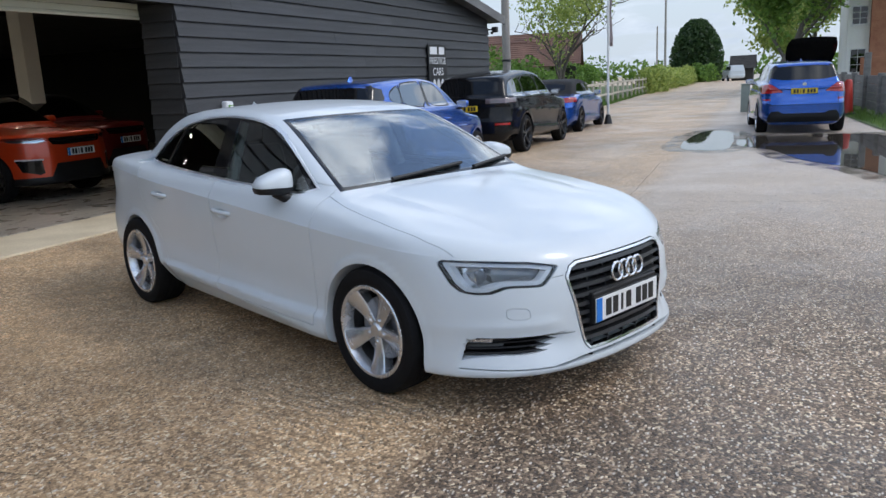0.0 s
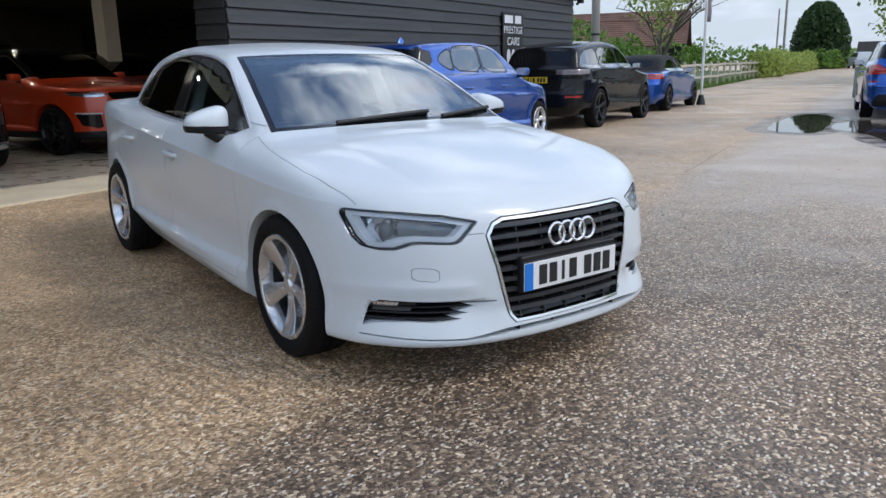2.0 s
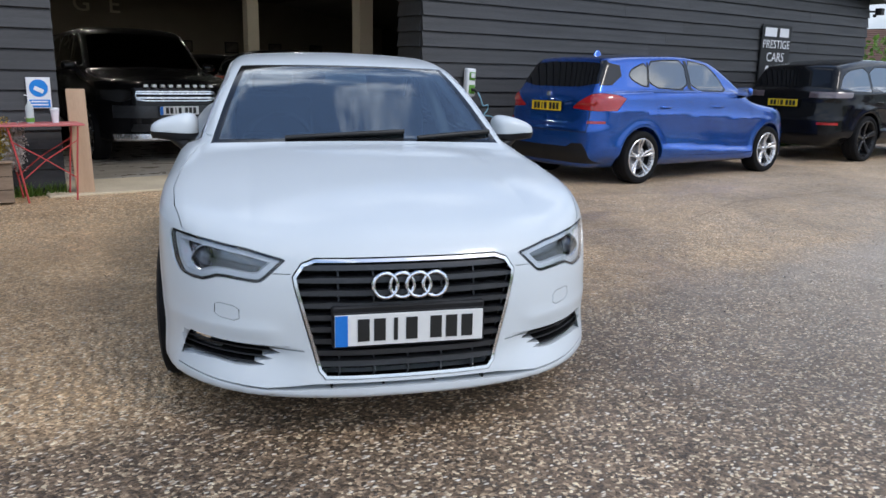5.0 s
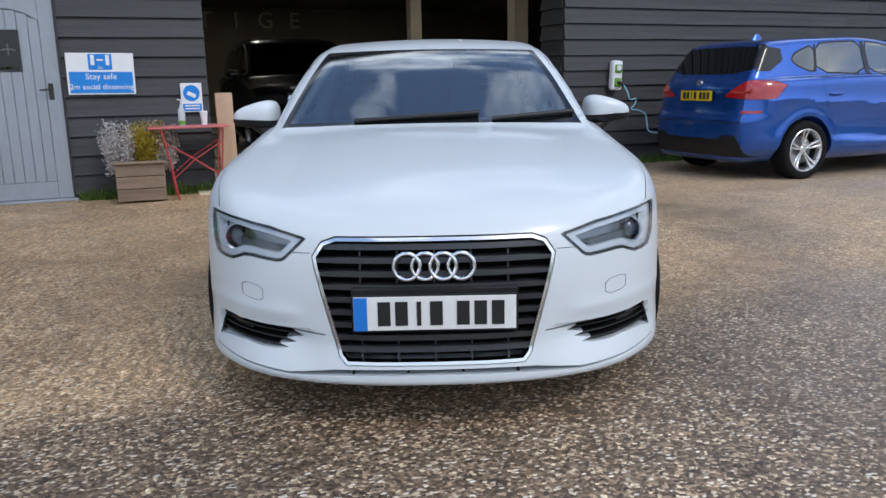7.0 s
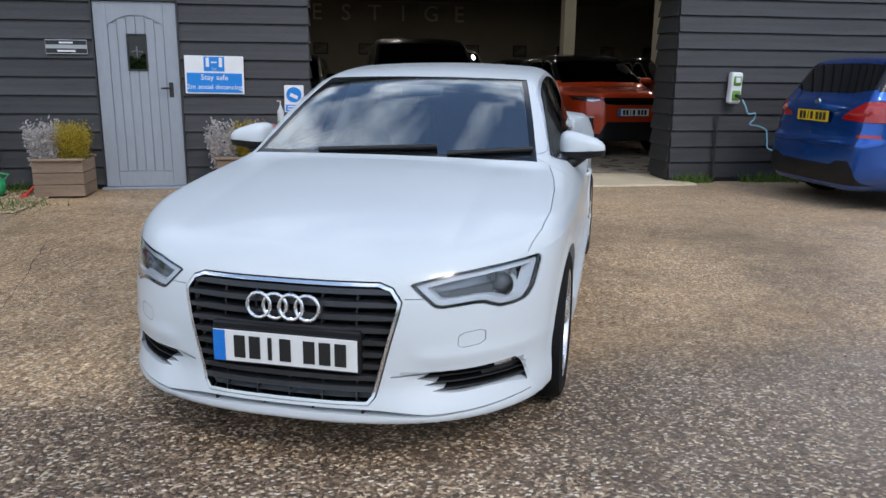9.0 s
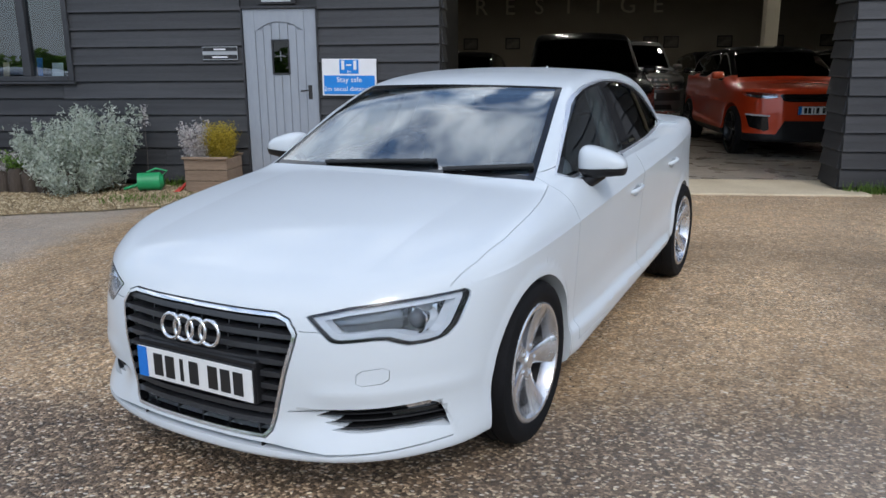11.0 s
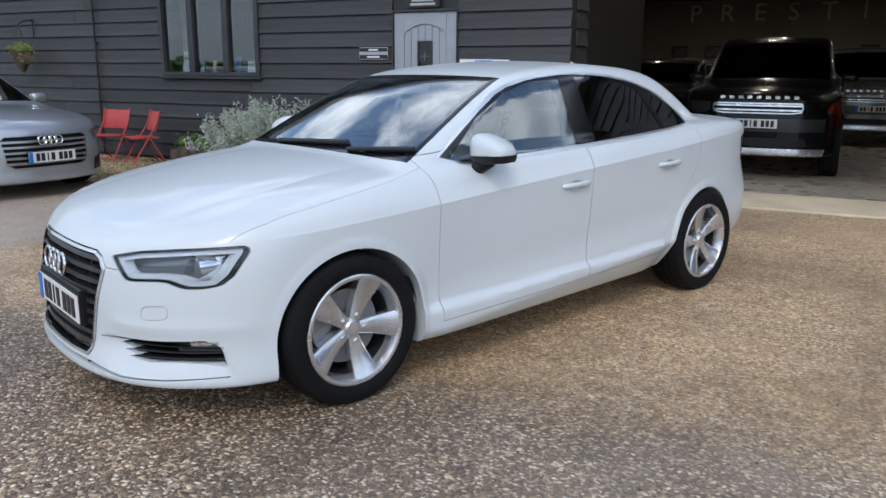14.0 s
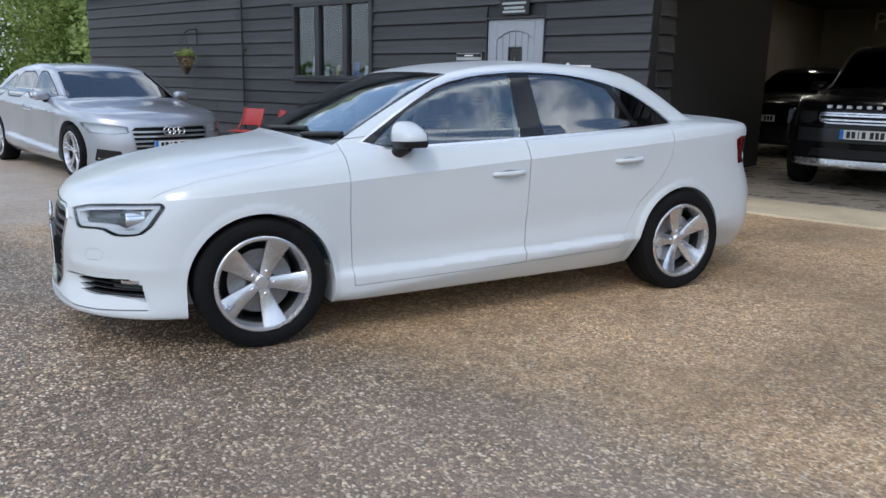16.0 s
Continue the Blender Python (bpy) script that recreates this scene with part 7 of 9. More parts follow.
for i in range(23):
    b.faces.new((b.verts[2 * i], b.verts[2 * i + 2], b.verts[2 * i + 3], b.verts[2 * i + 1]))
bmesh.ops.solidify(b, geom=list(b.faces), thickness=0.004)
tagged(part("curtain", smooth(b, 60), M_CURTAIN, None), "pale drawn-back curtain hanging inside the office window", "curtain")

M_DOOR = surface("grey_door_paint", (0.27, 0.30, 0.34), (0.33, 0.36, 0.40), (0.4, 0.55), scale=1.5, fine=30, stretch=(1, 1, 0.25), bump=0.2)
door = thing("door_1", pose(1.82, 7.27, 0), "grey-painted boarded cottage door with a small barred pane", "door", kind="structure")
part("frame", box(-0.45, -0.433, -0.02, 0.14, 0.03, 2.06, 0.003), M_FRAME, door)
part("frame", box(0.433, 0.45, -0.02, 0.14, 0.03, 2.06, 0.003), M_FRAME, door)
part("frame", box(-0.432, 0.432, -0.02, 0.14, 2.03, 2.06, 0.003), M_FRAME, door)
part("doorstep", box(-0.47, 0.47, -0.05, 0.14, 0.0, 0.028, 0.006), M_DOOR, door)
part("leaf", box(-0.428, 0.428, 0.03, 0.06, 0.032, 2.025, 0.003), M_DOOR, door)
part("stile", box(-0.428, -0.29, 0.008, 0.029, 0.032, 2.025, 0.004), M_DOOR, door)
part("stile", box(0.29, 0.428, 0.008, 0.029, 0.032, 2.025, 0.004), M_DOOR, door)
part("bottom_rail", box(-0.289, 0.289, 0.008, 0.029, 0.032, 0.20, 0.004), M_DOOR, door)
b = bmesh.new()
arch = [(x, 1.78 + 0.11 * (1 - (x / 0.289) ** 2)) for x in np.linspace(-0.289, 0.289, 15)]
fr = [b.verts.new((x, 0.008, z)) for x, z in arch] + [b.verts.new((0.289, 0.008, 2.025)), b.verts.new((-0.289, 0.008, 2.025))]
f = b.faces.new(fr)
ext = bmesh.ops.extrude_face_region(b, geom=[f])
bmesh.ops.translate(b, verts=[v for v in ext["geom"] if isinstance(v, bmesh.types.BMVert)], vec=(0, 0.021, 0))
part("arched_rail", b, M_DOOR, door)
for i in range(6):
    x = -0.289 + 0.0963 * i
    top = 1.78 + 0.11 * (1 - ((x + 0.048) / 0.289) ** 2) - 0.012
    if i in (2, 3):
        part("board", box(x + 0.003, x + 0.0933, 0.016, 0.029, 0.203, 1.30, 0.004), M_DOOR, door)
        part("board", box(x + 0.003, x + 0.0933, 0.016, 0.029, 1.69, top, 0.004), M_DOOR, door)
    else:
        part("board", box(x + 0.003, x + 0.0933, 0.016, 0.029, 0.203, top, 0.004), M_DOOR, door)
part("pane", box(-0.093, 0.093, 0.018, 0.024, 1.31, 1.68), M_DARKGLASS, door)
for bx in ((-0.105, -0.088, 1.30, 1.69), (0.088, 0.105, 1.30, 1.69), (-0.088, 0.088, 1.30, 1.317), (-0.088, 0.088, 1.673, 1.69)):
    part("pane_frame", box(bx[0], bx[1], 0.004, 0.03, bx[2], bx[3], 0.003), M_FRAME, door)
M_IRON = surface("black_iron", (0.012, 0.012, 0.012), (0.03, 0.03, 0.03), (0.45, 0.65))
M_LEAD = surface("grey_iron_ornament", (0.16, 0.17, 0.18), (0.26, 0.27, 0.28), (0.3, 0.45), 0.6)
part("ornament", tube([(-0.06, 0.010, 1.50), (0.0, 0.008, 1.51), (0.06, 0.010, 1.50)], 0.008, 6), M_LEAD, door)
part("ornament", tube([(0, 0.010, 1.45), (0.0, 0.008, 1.50), (0, 0.010, 1.56)], 0.008, 6), M_LEAD, door)
hp = part("handle_plate", box(0.31, 0.355, -0.002, 0.008, 1.02, 1.18, 0.004), M_IRON, door)
part("lever", tube([(0.333, -0.03, 1.12), (0.30, -0.045, 1.12), (0.235, -0.04, 1.115)], 0.009, 8), M_IRON, hp)

# ---- signs ----
M_SIGNWHITE = surface("sign_white", (0.74, 0.75, 0.76), (0.82, 0.83, 0.84), (0.3, 0.45), bump=0.0)
M_SIGNBLUE = surface("sign_blue", (0.008, 0.20, 0.62), (0.012, 0.24, 0.70), (0.3, 0.45), bump=0.0)
M_SIGNBLACK = surface("sign_black", (0.010, 0.010, 0.011), (0.022, 0.022, 0.023), (0.35, 0.5), bump=0.0)
M_STEEL = surface("etched_steel", (0.40, 0.41, 0.42), (0.52, 0.53, 0.54), (0.3, 0.5), 0.7)


def lettering(words, size, x, z, y, material, parent):
    me = text_mesh(words, size, 0.0008)
    me.transform(Matrix.Translation((x, y, z)))
    return part("lettering", me, material, parent)


sg = thing("distancing_sign", pose(2.625, 7.232, 1.265, 0, 0.6, 0), "white and blue social distancing notice fixed to the wall", "sign")
part("sign_board", box(-0.315, 0.315, 0, 0.012, -0.205, 0.205, 0.003), M_SIGNWHITE, sg)
part("blue_panel", box(-0.295, 0.295, -0.003, 0.001, -0.190, 0.02), M_SIGNBLUE, sg)
part("blue_panel", box(-0.11, 0.11, -0.003, 0.001, 0.04, 0.195), M_SIGNBLUE, sg)
for sx in (-0.07, 0.07):
    part("white_bar", box(sx - 0.017, sx + 0.017, -0.006, -0.002, 0.085, 0.185), M_SIGNWHITE, sg)
part("white_bar", box(-0.03, 0.03, -0.006, -0.002, 0.128, 0.144), M_SIGNWHITE, sg)
lettering("2m", 0.04, 0.0, 0.062, -0.004, M_SIGNWHITE, sg)
lettering("Stay safe", 0.085, 0.0, -0.028, -0.004, M_SIGNWHITE, sg)
lettering("2m social distancing", 0.074, 0.0, -0.13, -0.004, M_SIGNWHITE, sg)
sg = thing("hygiene_sign", pose(3.48, 7.232, 1.01), "small white notice with a blue disc and blue strip", "sign")
part("sign_board", box(-0.108, 0.108, 0, 0.01, -0.15, 0.15, 0.003), M_SIGNWHITE, sg)
part("blue_disc", lathe([(0.001, -0.003), (0.084, -0.003), (0.084, 0.001), (0.001, 0.001)], "y", 32), M_SIGNBLUE, sg).location = (0, 0, 0.045)
part("white_patch", moved(box(-0.045, 0.045, -0.006, -0.002, -0.02, 0.02, 0.001), pose(0, 0, 0.03, 0, 25, 0)), M_SIGNWHITE, sg)
part("blue_panel", box(-0.095, 0.095, -0.003, 0.001, -0.14, -0.065), M_SIGNBLUE, sg)
for z in (-0.085, -0.115):
    part("bar", box(-0.075, 0.075, -0.006, -0.002, z - 0.007, z + 0.007), M_SIGNWHITE, sg)
sg = thing("door_plaque", pose(1.11, 7.24, 1.545), "small etched metal plaque with unreadable lines", "plaque")
part("plate", box(-0.21, 0.21, 0, 0.008, -0.075, 0.075, 0.002), M_STEEL, sg)
part("bar", box(-0.205, 0.205, -0.002, 0.001, 0.022, 0.066), M_SIGNBLACK, sg)
part("bar", box(-0.205, 0.205, -0.002, 0.001, -0.066, -0.018), M_SIGNBLACK, sg)
part("bar", box(-0.07, 0.07, -0.004, -0.001, 0.034, 0.052), M_SIGNWHITE, sg)
part("bar", box(-0.09, 0.09, -0.004, -0.001, -0.052, -0.034), M_SIGNWHITE, sg)
sg = thing("door_sign", pose(1.81, 7.24, 2.17), "dark sign with pale unreadable lines above the door", "sign")
part("plate", box(-0.225, 0.225, 0, 0.012, -0.095, 0.095, 0.003), M_SIGNBLACK, sg)
for z, w in ((0.045, 0.18), (-0.01, 0.15), (-0.055, 0.17)):
    part("bar", box(-w, w, -0.003, 0.001, z - 0.014, z + 0.014), M_STEEL, sg)
sg = thing("trade_sign", pose(16.1, 7.22, 1.70), "tall black trade sign with white capital letters", "sign")
part("sign_board", box(-0.48, 0.48, 0, 0.02, -0.62, 0.60, 0.004), M_SIGNBLACK, sg)
part("bar", box(-0.40, -0.02, -0.003, 0.001, 0.38, 0.54), M_SIGNWHITE, sg)
part("bar", box(0.08, 0.38, -0.003, 0.001, 0.38, 0.54), M_SIGNWHITE, sg)
lettering("PRESTIGE", 0.215, 0, 0.235, -0.004, M_SIGNWHITE, sg)
lettering("CARS", 0.24, 0, 0.0, -0.004, M_SIGNWHITE, sg)
for x in (-0.22, 0.0, 0.22):
    o = lathe([(0.001, -0.003), (0.1, -0.003), (0.1, 0.001), (0.001, 0.001)], "y", 24)
    part("oval", moved(o, Matrix.Translation((x, 0, -0.3)) @ Matrix.Diagonal((0.85, 1, 1.5, 1))), M_SIGNWHITE, sg)
for x in (-0.25, 0.2):
    part("bar", box(x - 0.12, x + 0.14, -0.003, 0.001, -0.56, -0.51), M_STEEL, sg)

# charger with its cable, drainpipe, floodlight
M_EVGREEN = surface("charger_green", (0.10, 0.26, 0.03), (0.14, 0.34, 0.05), (0.3, 0.45), bump=0.0)
M_CABLE = surface("pale_blue_cable", (0.20, 0.42, 0.55), (0.28, 0.52, 0.66), (0.4, 0.6), bump=0.0)
ch = thing("wall_charger", pose(8.80, 7.17, 1.165, 0, 2, 0), "white and green electric car charger on the wall", "charger")
part("case", smooth(box(-0.075, 0.075, -0.02, 0.09, -0.19, 0.19, 0.03, 3)), M_SIGNWHITE, ch)
part("socket", smooth(box(-0.05, 0.05, -0.035, -0.012, 0.03, 0.14, 0.012, 2)), M_EVGREEN, ch)
part("socket", smooth(box(-0.05, 0.05, -0.035, -0.012, -0.15, -0.03, 0.012, 2)), M_EVGREEN, ch)
part("cover", box(-0.03, 0.03, -0.045, -0.03, 0.06, 0.125, 0.006), M_SIGNWHITE, ch)
part("plug", tube([(0.0, -0.03, -0.09), (0.01, -0.09, -0.10), (0.03, -0.12, -0.13)], 0.022, 10), M_IRON, ch)
cab = [(8.83, 7.05, 1.035), (8.87, 7.03, 0.95), (8.92, 7.04, 0.86), (9.02, 7.06, 0.865), (9.03, 7.08, 0.80), (8.98, 7.09, 0.73), (9.10, 7.10, 0.71), (9.2, 7.08, 0.66), (9.21, 7.05, 0.55), (9.2, 6.98, 0.44), (9.3, 6.8, 0.42), (9.42, 6.45, 0.43)]
fine = []
for i in range(len(cab) - 1):
    p0, p1, p2, p3 = [Vector(cab[max(0, min(len(cab) - 1, i + k))]) for k in (-1, 0, 1, 2)]
    for t in np.linspace(0, 1, 6, endpoint=False):
        fine.append(0.5 * (2 * p1 + (p2 - p0) * t + (2 * p0 - 5 * p1 + 4 * p2 - p3) * t * t + (3 * p1 - p0 - 3 * p2 + p3) * t**3))
fine.append(Vector(cab[-1]))
tagged(part("charging_cable", tube(fine, 0.010, 8), M_CABLE, None), "pale blue charging cable looping from charger to car", "cable")
dp = thing("downpipe", pose(-3.88, 7.23, 0), "thin black downpipe clipped to the boarded wall", "pipe")
part("pipe", tube([(0, 0, 0.02), (0, 0, 1.5), (0, 0, 4.0)], 0.018, 8), M_IRON, dp)
for z in (0.6, 1.7, 2.6):
    part("clip", box(-0.03, 0.03, -0.005, 0.03, z, z + 0.03, 0.003), M_IRON, dp)
cp = thing("conduit", pose(8.62, 7.225, 0), "black conduit running up the boarded wall to the charger", "pipe")
part("pipe", tube([(0, 0, 0.0), (0, 0, 0.5), (0, 0, 0.85)], 0.016, 8), M_IRON, cp)
fl = thing("floodlight", pose(19.62, 7.2, 2.75), "small black floodlight and sensor on the barn corner", "light")
part("bracket", tube([(-0.1, 0.06, 0), (0.05, 0, 0)], 0.02, 8), M_IRON, fl)
part("head", smooth(box(0.02, 0.16, -0.12, 0.02, -0.07, 0.07, 0.015, 2)), M_IRON, fl)
part("sensor", lathe([(0.001, -0.12), (0.035, -0.11), (0.04, -0.06), (0.001, -0.05)], "z", 14), M_IRON, fl)


# ---- plants and greenery ----
M_LEAF = leafy("green_leaf", (0.085, 0.165, 0.03), (0.24, 0.39, 0.075))
M_LEAFY = leafy("yellow_green_leaf", (0.30, 0.24, 0.028), (0.70, 0.54, 0.065))
M_SILVERLEAF = leafy("silver_leaf", (0.34, 0.39, 0.30), (0.70, 0.74, 0.66))
M_PALELEAF = leafy("dry_pale_leaf", (0.42, 0.38, 0.36), (0.80, 0.76, 0.74))
M_DARKLEAF = leafy("dark_needle", (0.030, 0.066, 0.022), (0.078, 0.135, 0.046))
M_BANK = leafy("hazy_green_leaf", (0.17, 0.26, 0.07), (0.50, 0.58, 0.22))
M_SPRING = leafy("spring_leaf", (0.20, 0.28, 0.055), (0.46, 0.52, 0.15))
M_GRASS = leafy("grass_blade", (0.068, 0.135, 0.022), (0.195, 0.315, 0.060))
M_BARK = surface("bark", (0.05, 0.042, 0.034), (0.13, 0.115, 0.095), (0.7, 0.9), scale=6, fine=50, bump=0.6, stretch=(1, 1, 0.3))


def leaves(rng, centres, size, long=1.6, up=0.0):
    """Leaf corners scattered with random turns: an array (n, 4, 3)."""
    n = len(centres)
    d = rng.normal(size=(n, 3))
    d[:, 2] += up
    d /= np.linalg.norm(d, axis=1)[:, None]
    e = np.cross(d, rng.normal(size=(n, 3)))
    e /= np.maximum(np.linalg.norm(e, axis=1), 1e-6)[:, None]
    s = size * rng.uniform(0.6, 1.3, (n, 1))
    a, b = d * s * long, e * s * 0.5
    c = np.asarray(centres)
    return np.stack([c - a * 0.5, c + b - a * 0.05, c + a * 0.5, c - b - a * 0.05], 1)


def tree(name, x, y, height, spread, label, leaf, count, size, seed, bare=0.35, trunk=0.16, lean=0.0):
    rng = np.random.default_rng(seed)
    root = thing(name, pose(x, y, 0), label, "tree")
    wood = bmesh.new()
    tips = []

    def limb(p, d, length, r, depth):
        pts = [p]
        for _ in range(4):
            d = (d + Vector(rng.normal(0, 0.16, 3).tolist()) + Vector((0, 0, 0.06))).normalized()
            p = p + d * length / 4
            pts.append(p)
        join(wood, tube(pts, r, 6 if depth else 9, taper=0.55))
        if depth < 3:
            for k in range(4 if depth == 0 else 3):
                a = rng.uniform(0, 6.28)
                side = Vector((math.cos(a), math.sin(a), rng.uniform(0.1, 0.7)))
                limb(pts[rng.integers(2, 5)], (d * 0.5 + side).normalized(), length * rng.uniform(0.55, 0.75), r * 0.5, depth + 1)
        if depth >= 1:
            tips.extend(pts[1:])
    limb(Vector((0, 0, -0.05)), Vector((lean, 0, 1)), height * 0.42, trunk, 0)
    part("trunk", smooth(wood), M_BARK, root)
    tip = np.array([t[:] for t in tips])
    tip[:, :2] *= spread / max(0.1, np.percentile(np.linalg.norm(tip[:, :2], axis=1), 95))
    tip[:, 2] *= height / tip[:, 2].max()
    pick = tip[rng.integers(0, len(tip), count)] + rng.normal(0, height * 0.045, (count, 3))
    quads("crown", leaves(rng, pick, size), leaf, root)
    return root


def mass(name, spots, size, leaf, label, category, seed, count, kind="stuff"):
    """A hedge or wood as one mass of leaves round a row of clumps (x, y, z, radius)."""
    rng = np.random.default_rng(seed)
    sp = np.asarray(spots)
    i = rng.integers(0, len(sp), count)
    d = rng.normal(size=(count, 3))
    d /= np.linalg.norm(d, axis=1)[:, None]
    r = rng.uniform(0.55, 1.08, (count, 1)) ** 0.5
    c = sp[i, :3] + d * sp[i, 3:4] * r
    c[:, 2] = np.abs(c[:, 2])
    return tagged(quads(name, leaves(rng, c, size), leaf), label, category, kind=kind)


rng = np.random.default_rng(21)
# trees past the office end
spots = [(x, y, z, r) for x, y, z, r in zip(rng.uniform(-46, -14, 110), rng.uniform(15, 28, 110), rng.uniform(0.5, 8.5, 110), rng.uniform(1.6, 3.0, 110))]
mass("tree_bank", spots, 0.15, M_BANK, "bank of leafy green trees past the office", "trees", 31, 190000)
mass("tree_bank", [(x - 6, y + 8, z + 2.5, r * 1.3) for x, y, z, r in spots], 0.3, M_SPRING, "pale spring trees behind the green bank", "trees", 32, 22000)
# hedge and yellow bushes along the lane
mass("hedge", [(x, 9.3 + 0.035 * (x - 57) + rng.uniform(-0.3, 0.3), rng.uniform(0.4, 1.3), rng.uniform(0.6, 1.0)) for x in np.linspace(57, 95, 60)], 0.16, M_SPRING, "yellow-green hedge beside the lane", "hedge", 33, 14000)
mass("hedge", [(x, rng.uniform(8.5, 12.5), rng.uniform(0.3, 1.4), rng.uniform(0.8, 1.3)) for x in np.linspace(100, 118, 40)], 0.25, M_LEAF, "clipped green hedge across the end of the lane", "hedge", 34, 9000)
mass("bushes", [(x, rng.uniform(12.5, 15.5), rng.uniform(0.5, 2.2), rng.uniform(0.7, 1.3)) for x in np.linspace(34, 60, 40)], 0.15, M_LEAF, "green bushes behind the paling fence", "bushes", 35, 12000)
# far woods all round, low on the horizon
far = []
for a in np.linspace(0, 2 * math.pi, 260, endpoint=False):
    d = 165 + 25 * math.sin(3 * a + 1)
    far.append((d * math.cos(a), d * math.sin(a), rng.uniform(0.3, 1.6), rng.uniform(2.0, 3.4)))
mass("far_woods", far, 0.8, M_LEAF, "low green woods along the horizon", "woods", 36, 36000)
# hedge added out of view to the south, for the car's reflections
mass("far_hedges", [(30 * math.cos(a) + 3, -22 + 14 * math.sin(a) * 0.5 - abs(8 * math.cos(a)), rng.uniform(0.3, 1.5), rng.uniform(0.8, 1.5)) for a in np.linspace(3.3, 6.1, 60)], 0.3, M_LEAF, "unseen green hedge added south of the yard for reflections", "hedge", 37, 9000)
tree("tree", 41.5, 11.2, 8.5, 3.0, "sparse young tree with pale spring leaves", M_SPRING, 3800, 0.12, 41, trunk=0.13)
tree("tree", 36.0, 10.0, 6.5, 2.2, "slender young tree just coming into leaf", M_SPRING, 2000, 0.11, 45, trunk=0.09)
tree("tree", 46.0, 0.9, 9.5, 4.6, "broad leafy green tree over the lane", M_LEAF, 15000, 0.17, 42, trunk=0.22)
tree("tree", 58.0, -1.2, 9.0, 4.0, "leafy green tree beyond the white house", M_SPRING, 8000, 0.2, 43, trunk=0.2)
con = thing("conifer", pose(106, 11.0, 0), "dense dark green conifer at the lane's end", "tree")
part("trunk", tube([(0, 0, 0), (0, 0, 3), (0, 0, 7)], 0.3, 8, taper=0.3), M_BARK, con)
cr = np.random.default_rng(44)
hgt = cr.uniform(0.5, 7.7, 9000)
rad = 3.0 * np.clip(1 - ((hgt - 2.6) / 5.4) ** 2, 0, 1) ** 0.65 * cr.uniform(0.55, 1.1, 9000)
ang = cr.uniform(0, 6.28, 9000)
quads("crown", leaves(cr, np.stack([rad * np.cos(ang), rad * np.sin(ang), hgt], 1), 0.3), M_DARKLEAF, con)

# grass verges
M_TURF = surface("turf", (0.045, 0.075, 0.016), (0.10, 0.14, 0.035), (0.8, 0.95), scale=1.2, fine=25, bump=0.6, bdist=0.02)


def turf(name, pts, label):
    b = bmesh.new()
    b.faces.new([b.verts.new((x, y, 0.012)) for x, y in pts])
    return structure(name, b, M_TURF, label, "grass")


def blades(name, spots, h, label, seed, leaf=None):
    r = np.random.default_rng(seed)
    sp = np.asarray(spots, float)
    n = len(sp)
    a = r.uniform(0, 6.28, n)
    lean = r.normal(0, 0.35, (n, 2)) * h
    hh = h * r.uniform(0.4, 1.2, n)
    w = 0.006 + 0.02 * h
    dx, dy = np.cos(a) * w, np.sin(a) * w
    base = np.stack([sp[:, 0], sp[:, 1], np.zeros(n)], 1)
    t1 = base + np.stack([-dx, -dy, 0 * a], 1)
    t2 = base + np.stack([dx, dy, 0 * a], 1)
    t3 = base + np.stack([lean[:, 0], lean[:, 1], hh], 1)
    return tagged(quads(name, np.stack([t1, t2, t3], 1), leaf or M_GRASS), label, "grass", kind="stuff")


turf("grass_verge", [(25, 7.3), (60, 9.5), (100, 12.0), (100, 60), (20, 60), (20, 8.3), (25, 8.3)], "rough grass verge behind the fence")
turf("grass_verge", [(15, -2.3), (20, -1.75), (46, 0.2), (90, 4.0), (160, 4.0), (160, -60), (15, -60)], "rough grass verge by the garden wall")
turf("grass_verge", [(-9.8, 7.0), (-9.8, 60), (-120, 60), (-120, 13.5), (-18, 13.0)], "grass bank past the office end")
turf("grass_verge", [(-120, -14), (14, -14), (14, -120), (-120, -120)], "open grass beyond the yard")
blades("grass", [(x, 7.3 + 0.063 * (x - 25) + abs(v)) for x, v in zip(rng.uniform(25, 62, 7000), rng.normal(0.1, 0.6, 7000))], 0.22, "long grass at the foot of the fence", 51)
blades("grass", [(x, -1.85 + 0.075 * (x - 20) - abs(v)) for x, v in zip(rng.uniform(15, 50, 6000), rng.normal(0, 0.5, 6000))], 0.16, "grass along the garden wall", 52)
wk = []
for x0, x1, n in ((8.1, 8.6, 160), (9.0, 10.4, 420), (2.32, 2.66, 170), (3.15, 3.66, 200), (0.1, 0.75, 160), (10.4, 19.4, 500)):
    wk += [(x, 7.24 - abs(v)) for x, v in zip(rng.uniform(x0, x1, n), rng.normal(0, 0.06, n))]
blades("weeds", wk, 0.13, "weeds growing along the foot of the wall", 53)
blades("weeds", [(x, y) for x, y in rng.normal((0.55, 6.2), (0.25, 0.16), (260, 2))], 0.07, "small weeds in the gravel", 54)

# ---- fence, poles, far buildings ----
M_RAIL = surface("weathered_pale_timber", (0.40, 0.36, 0.28), (0.58, 0.53, 0.43), (0.6, 0.8), scale=3, stretch=(0.3, 1, 1), bump=0.3)
fence = thing("fence", pose(27.5, 7.75, 0, 0, 0, 3.2), "pale weathered post-and-rail fence along the lane", "fence")
fl_len = 30.0
for k in range(16):
    part("post", box(2 * k - 0.06, 2 * k + 0.06, -0.05, 0.05, 0, 1.18 + 0.03 * math.sin(k * 2.1), 0.012), M_RAIL, fence)
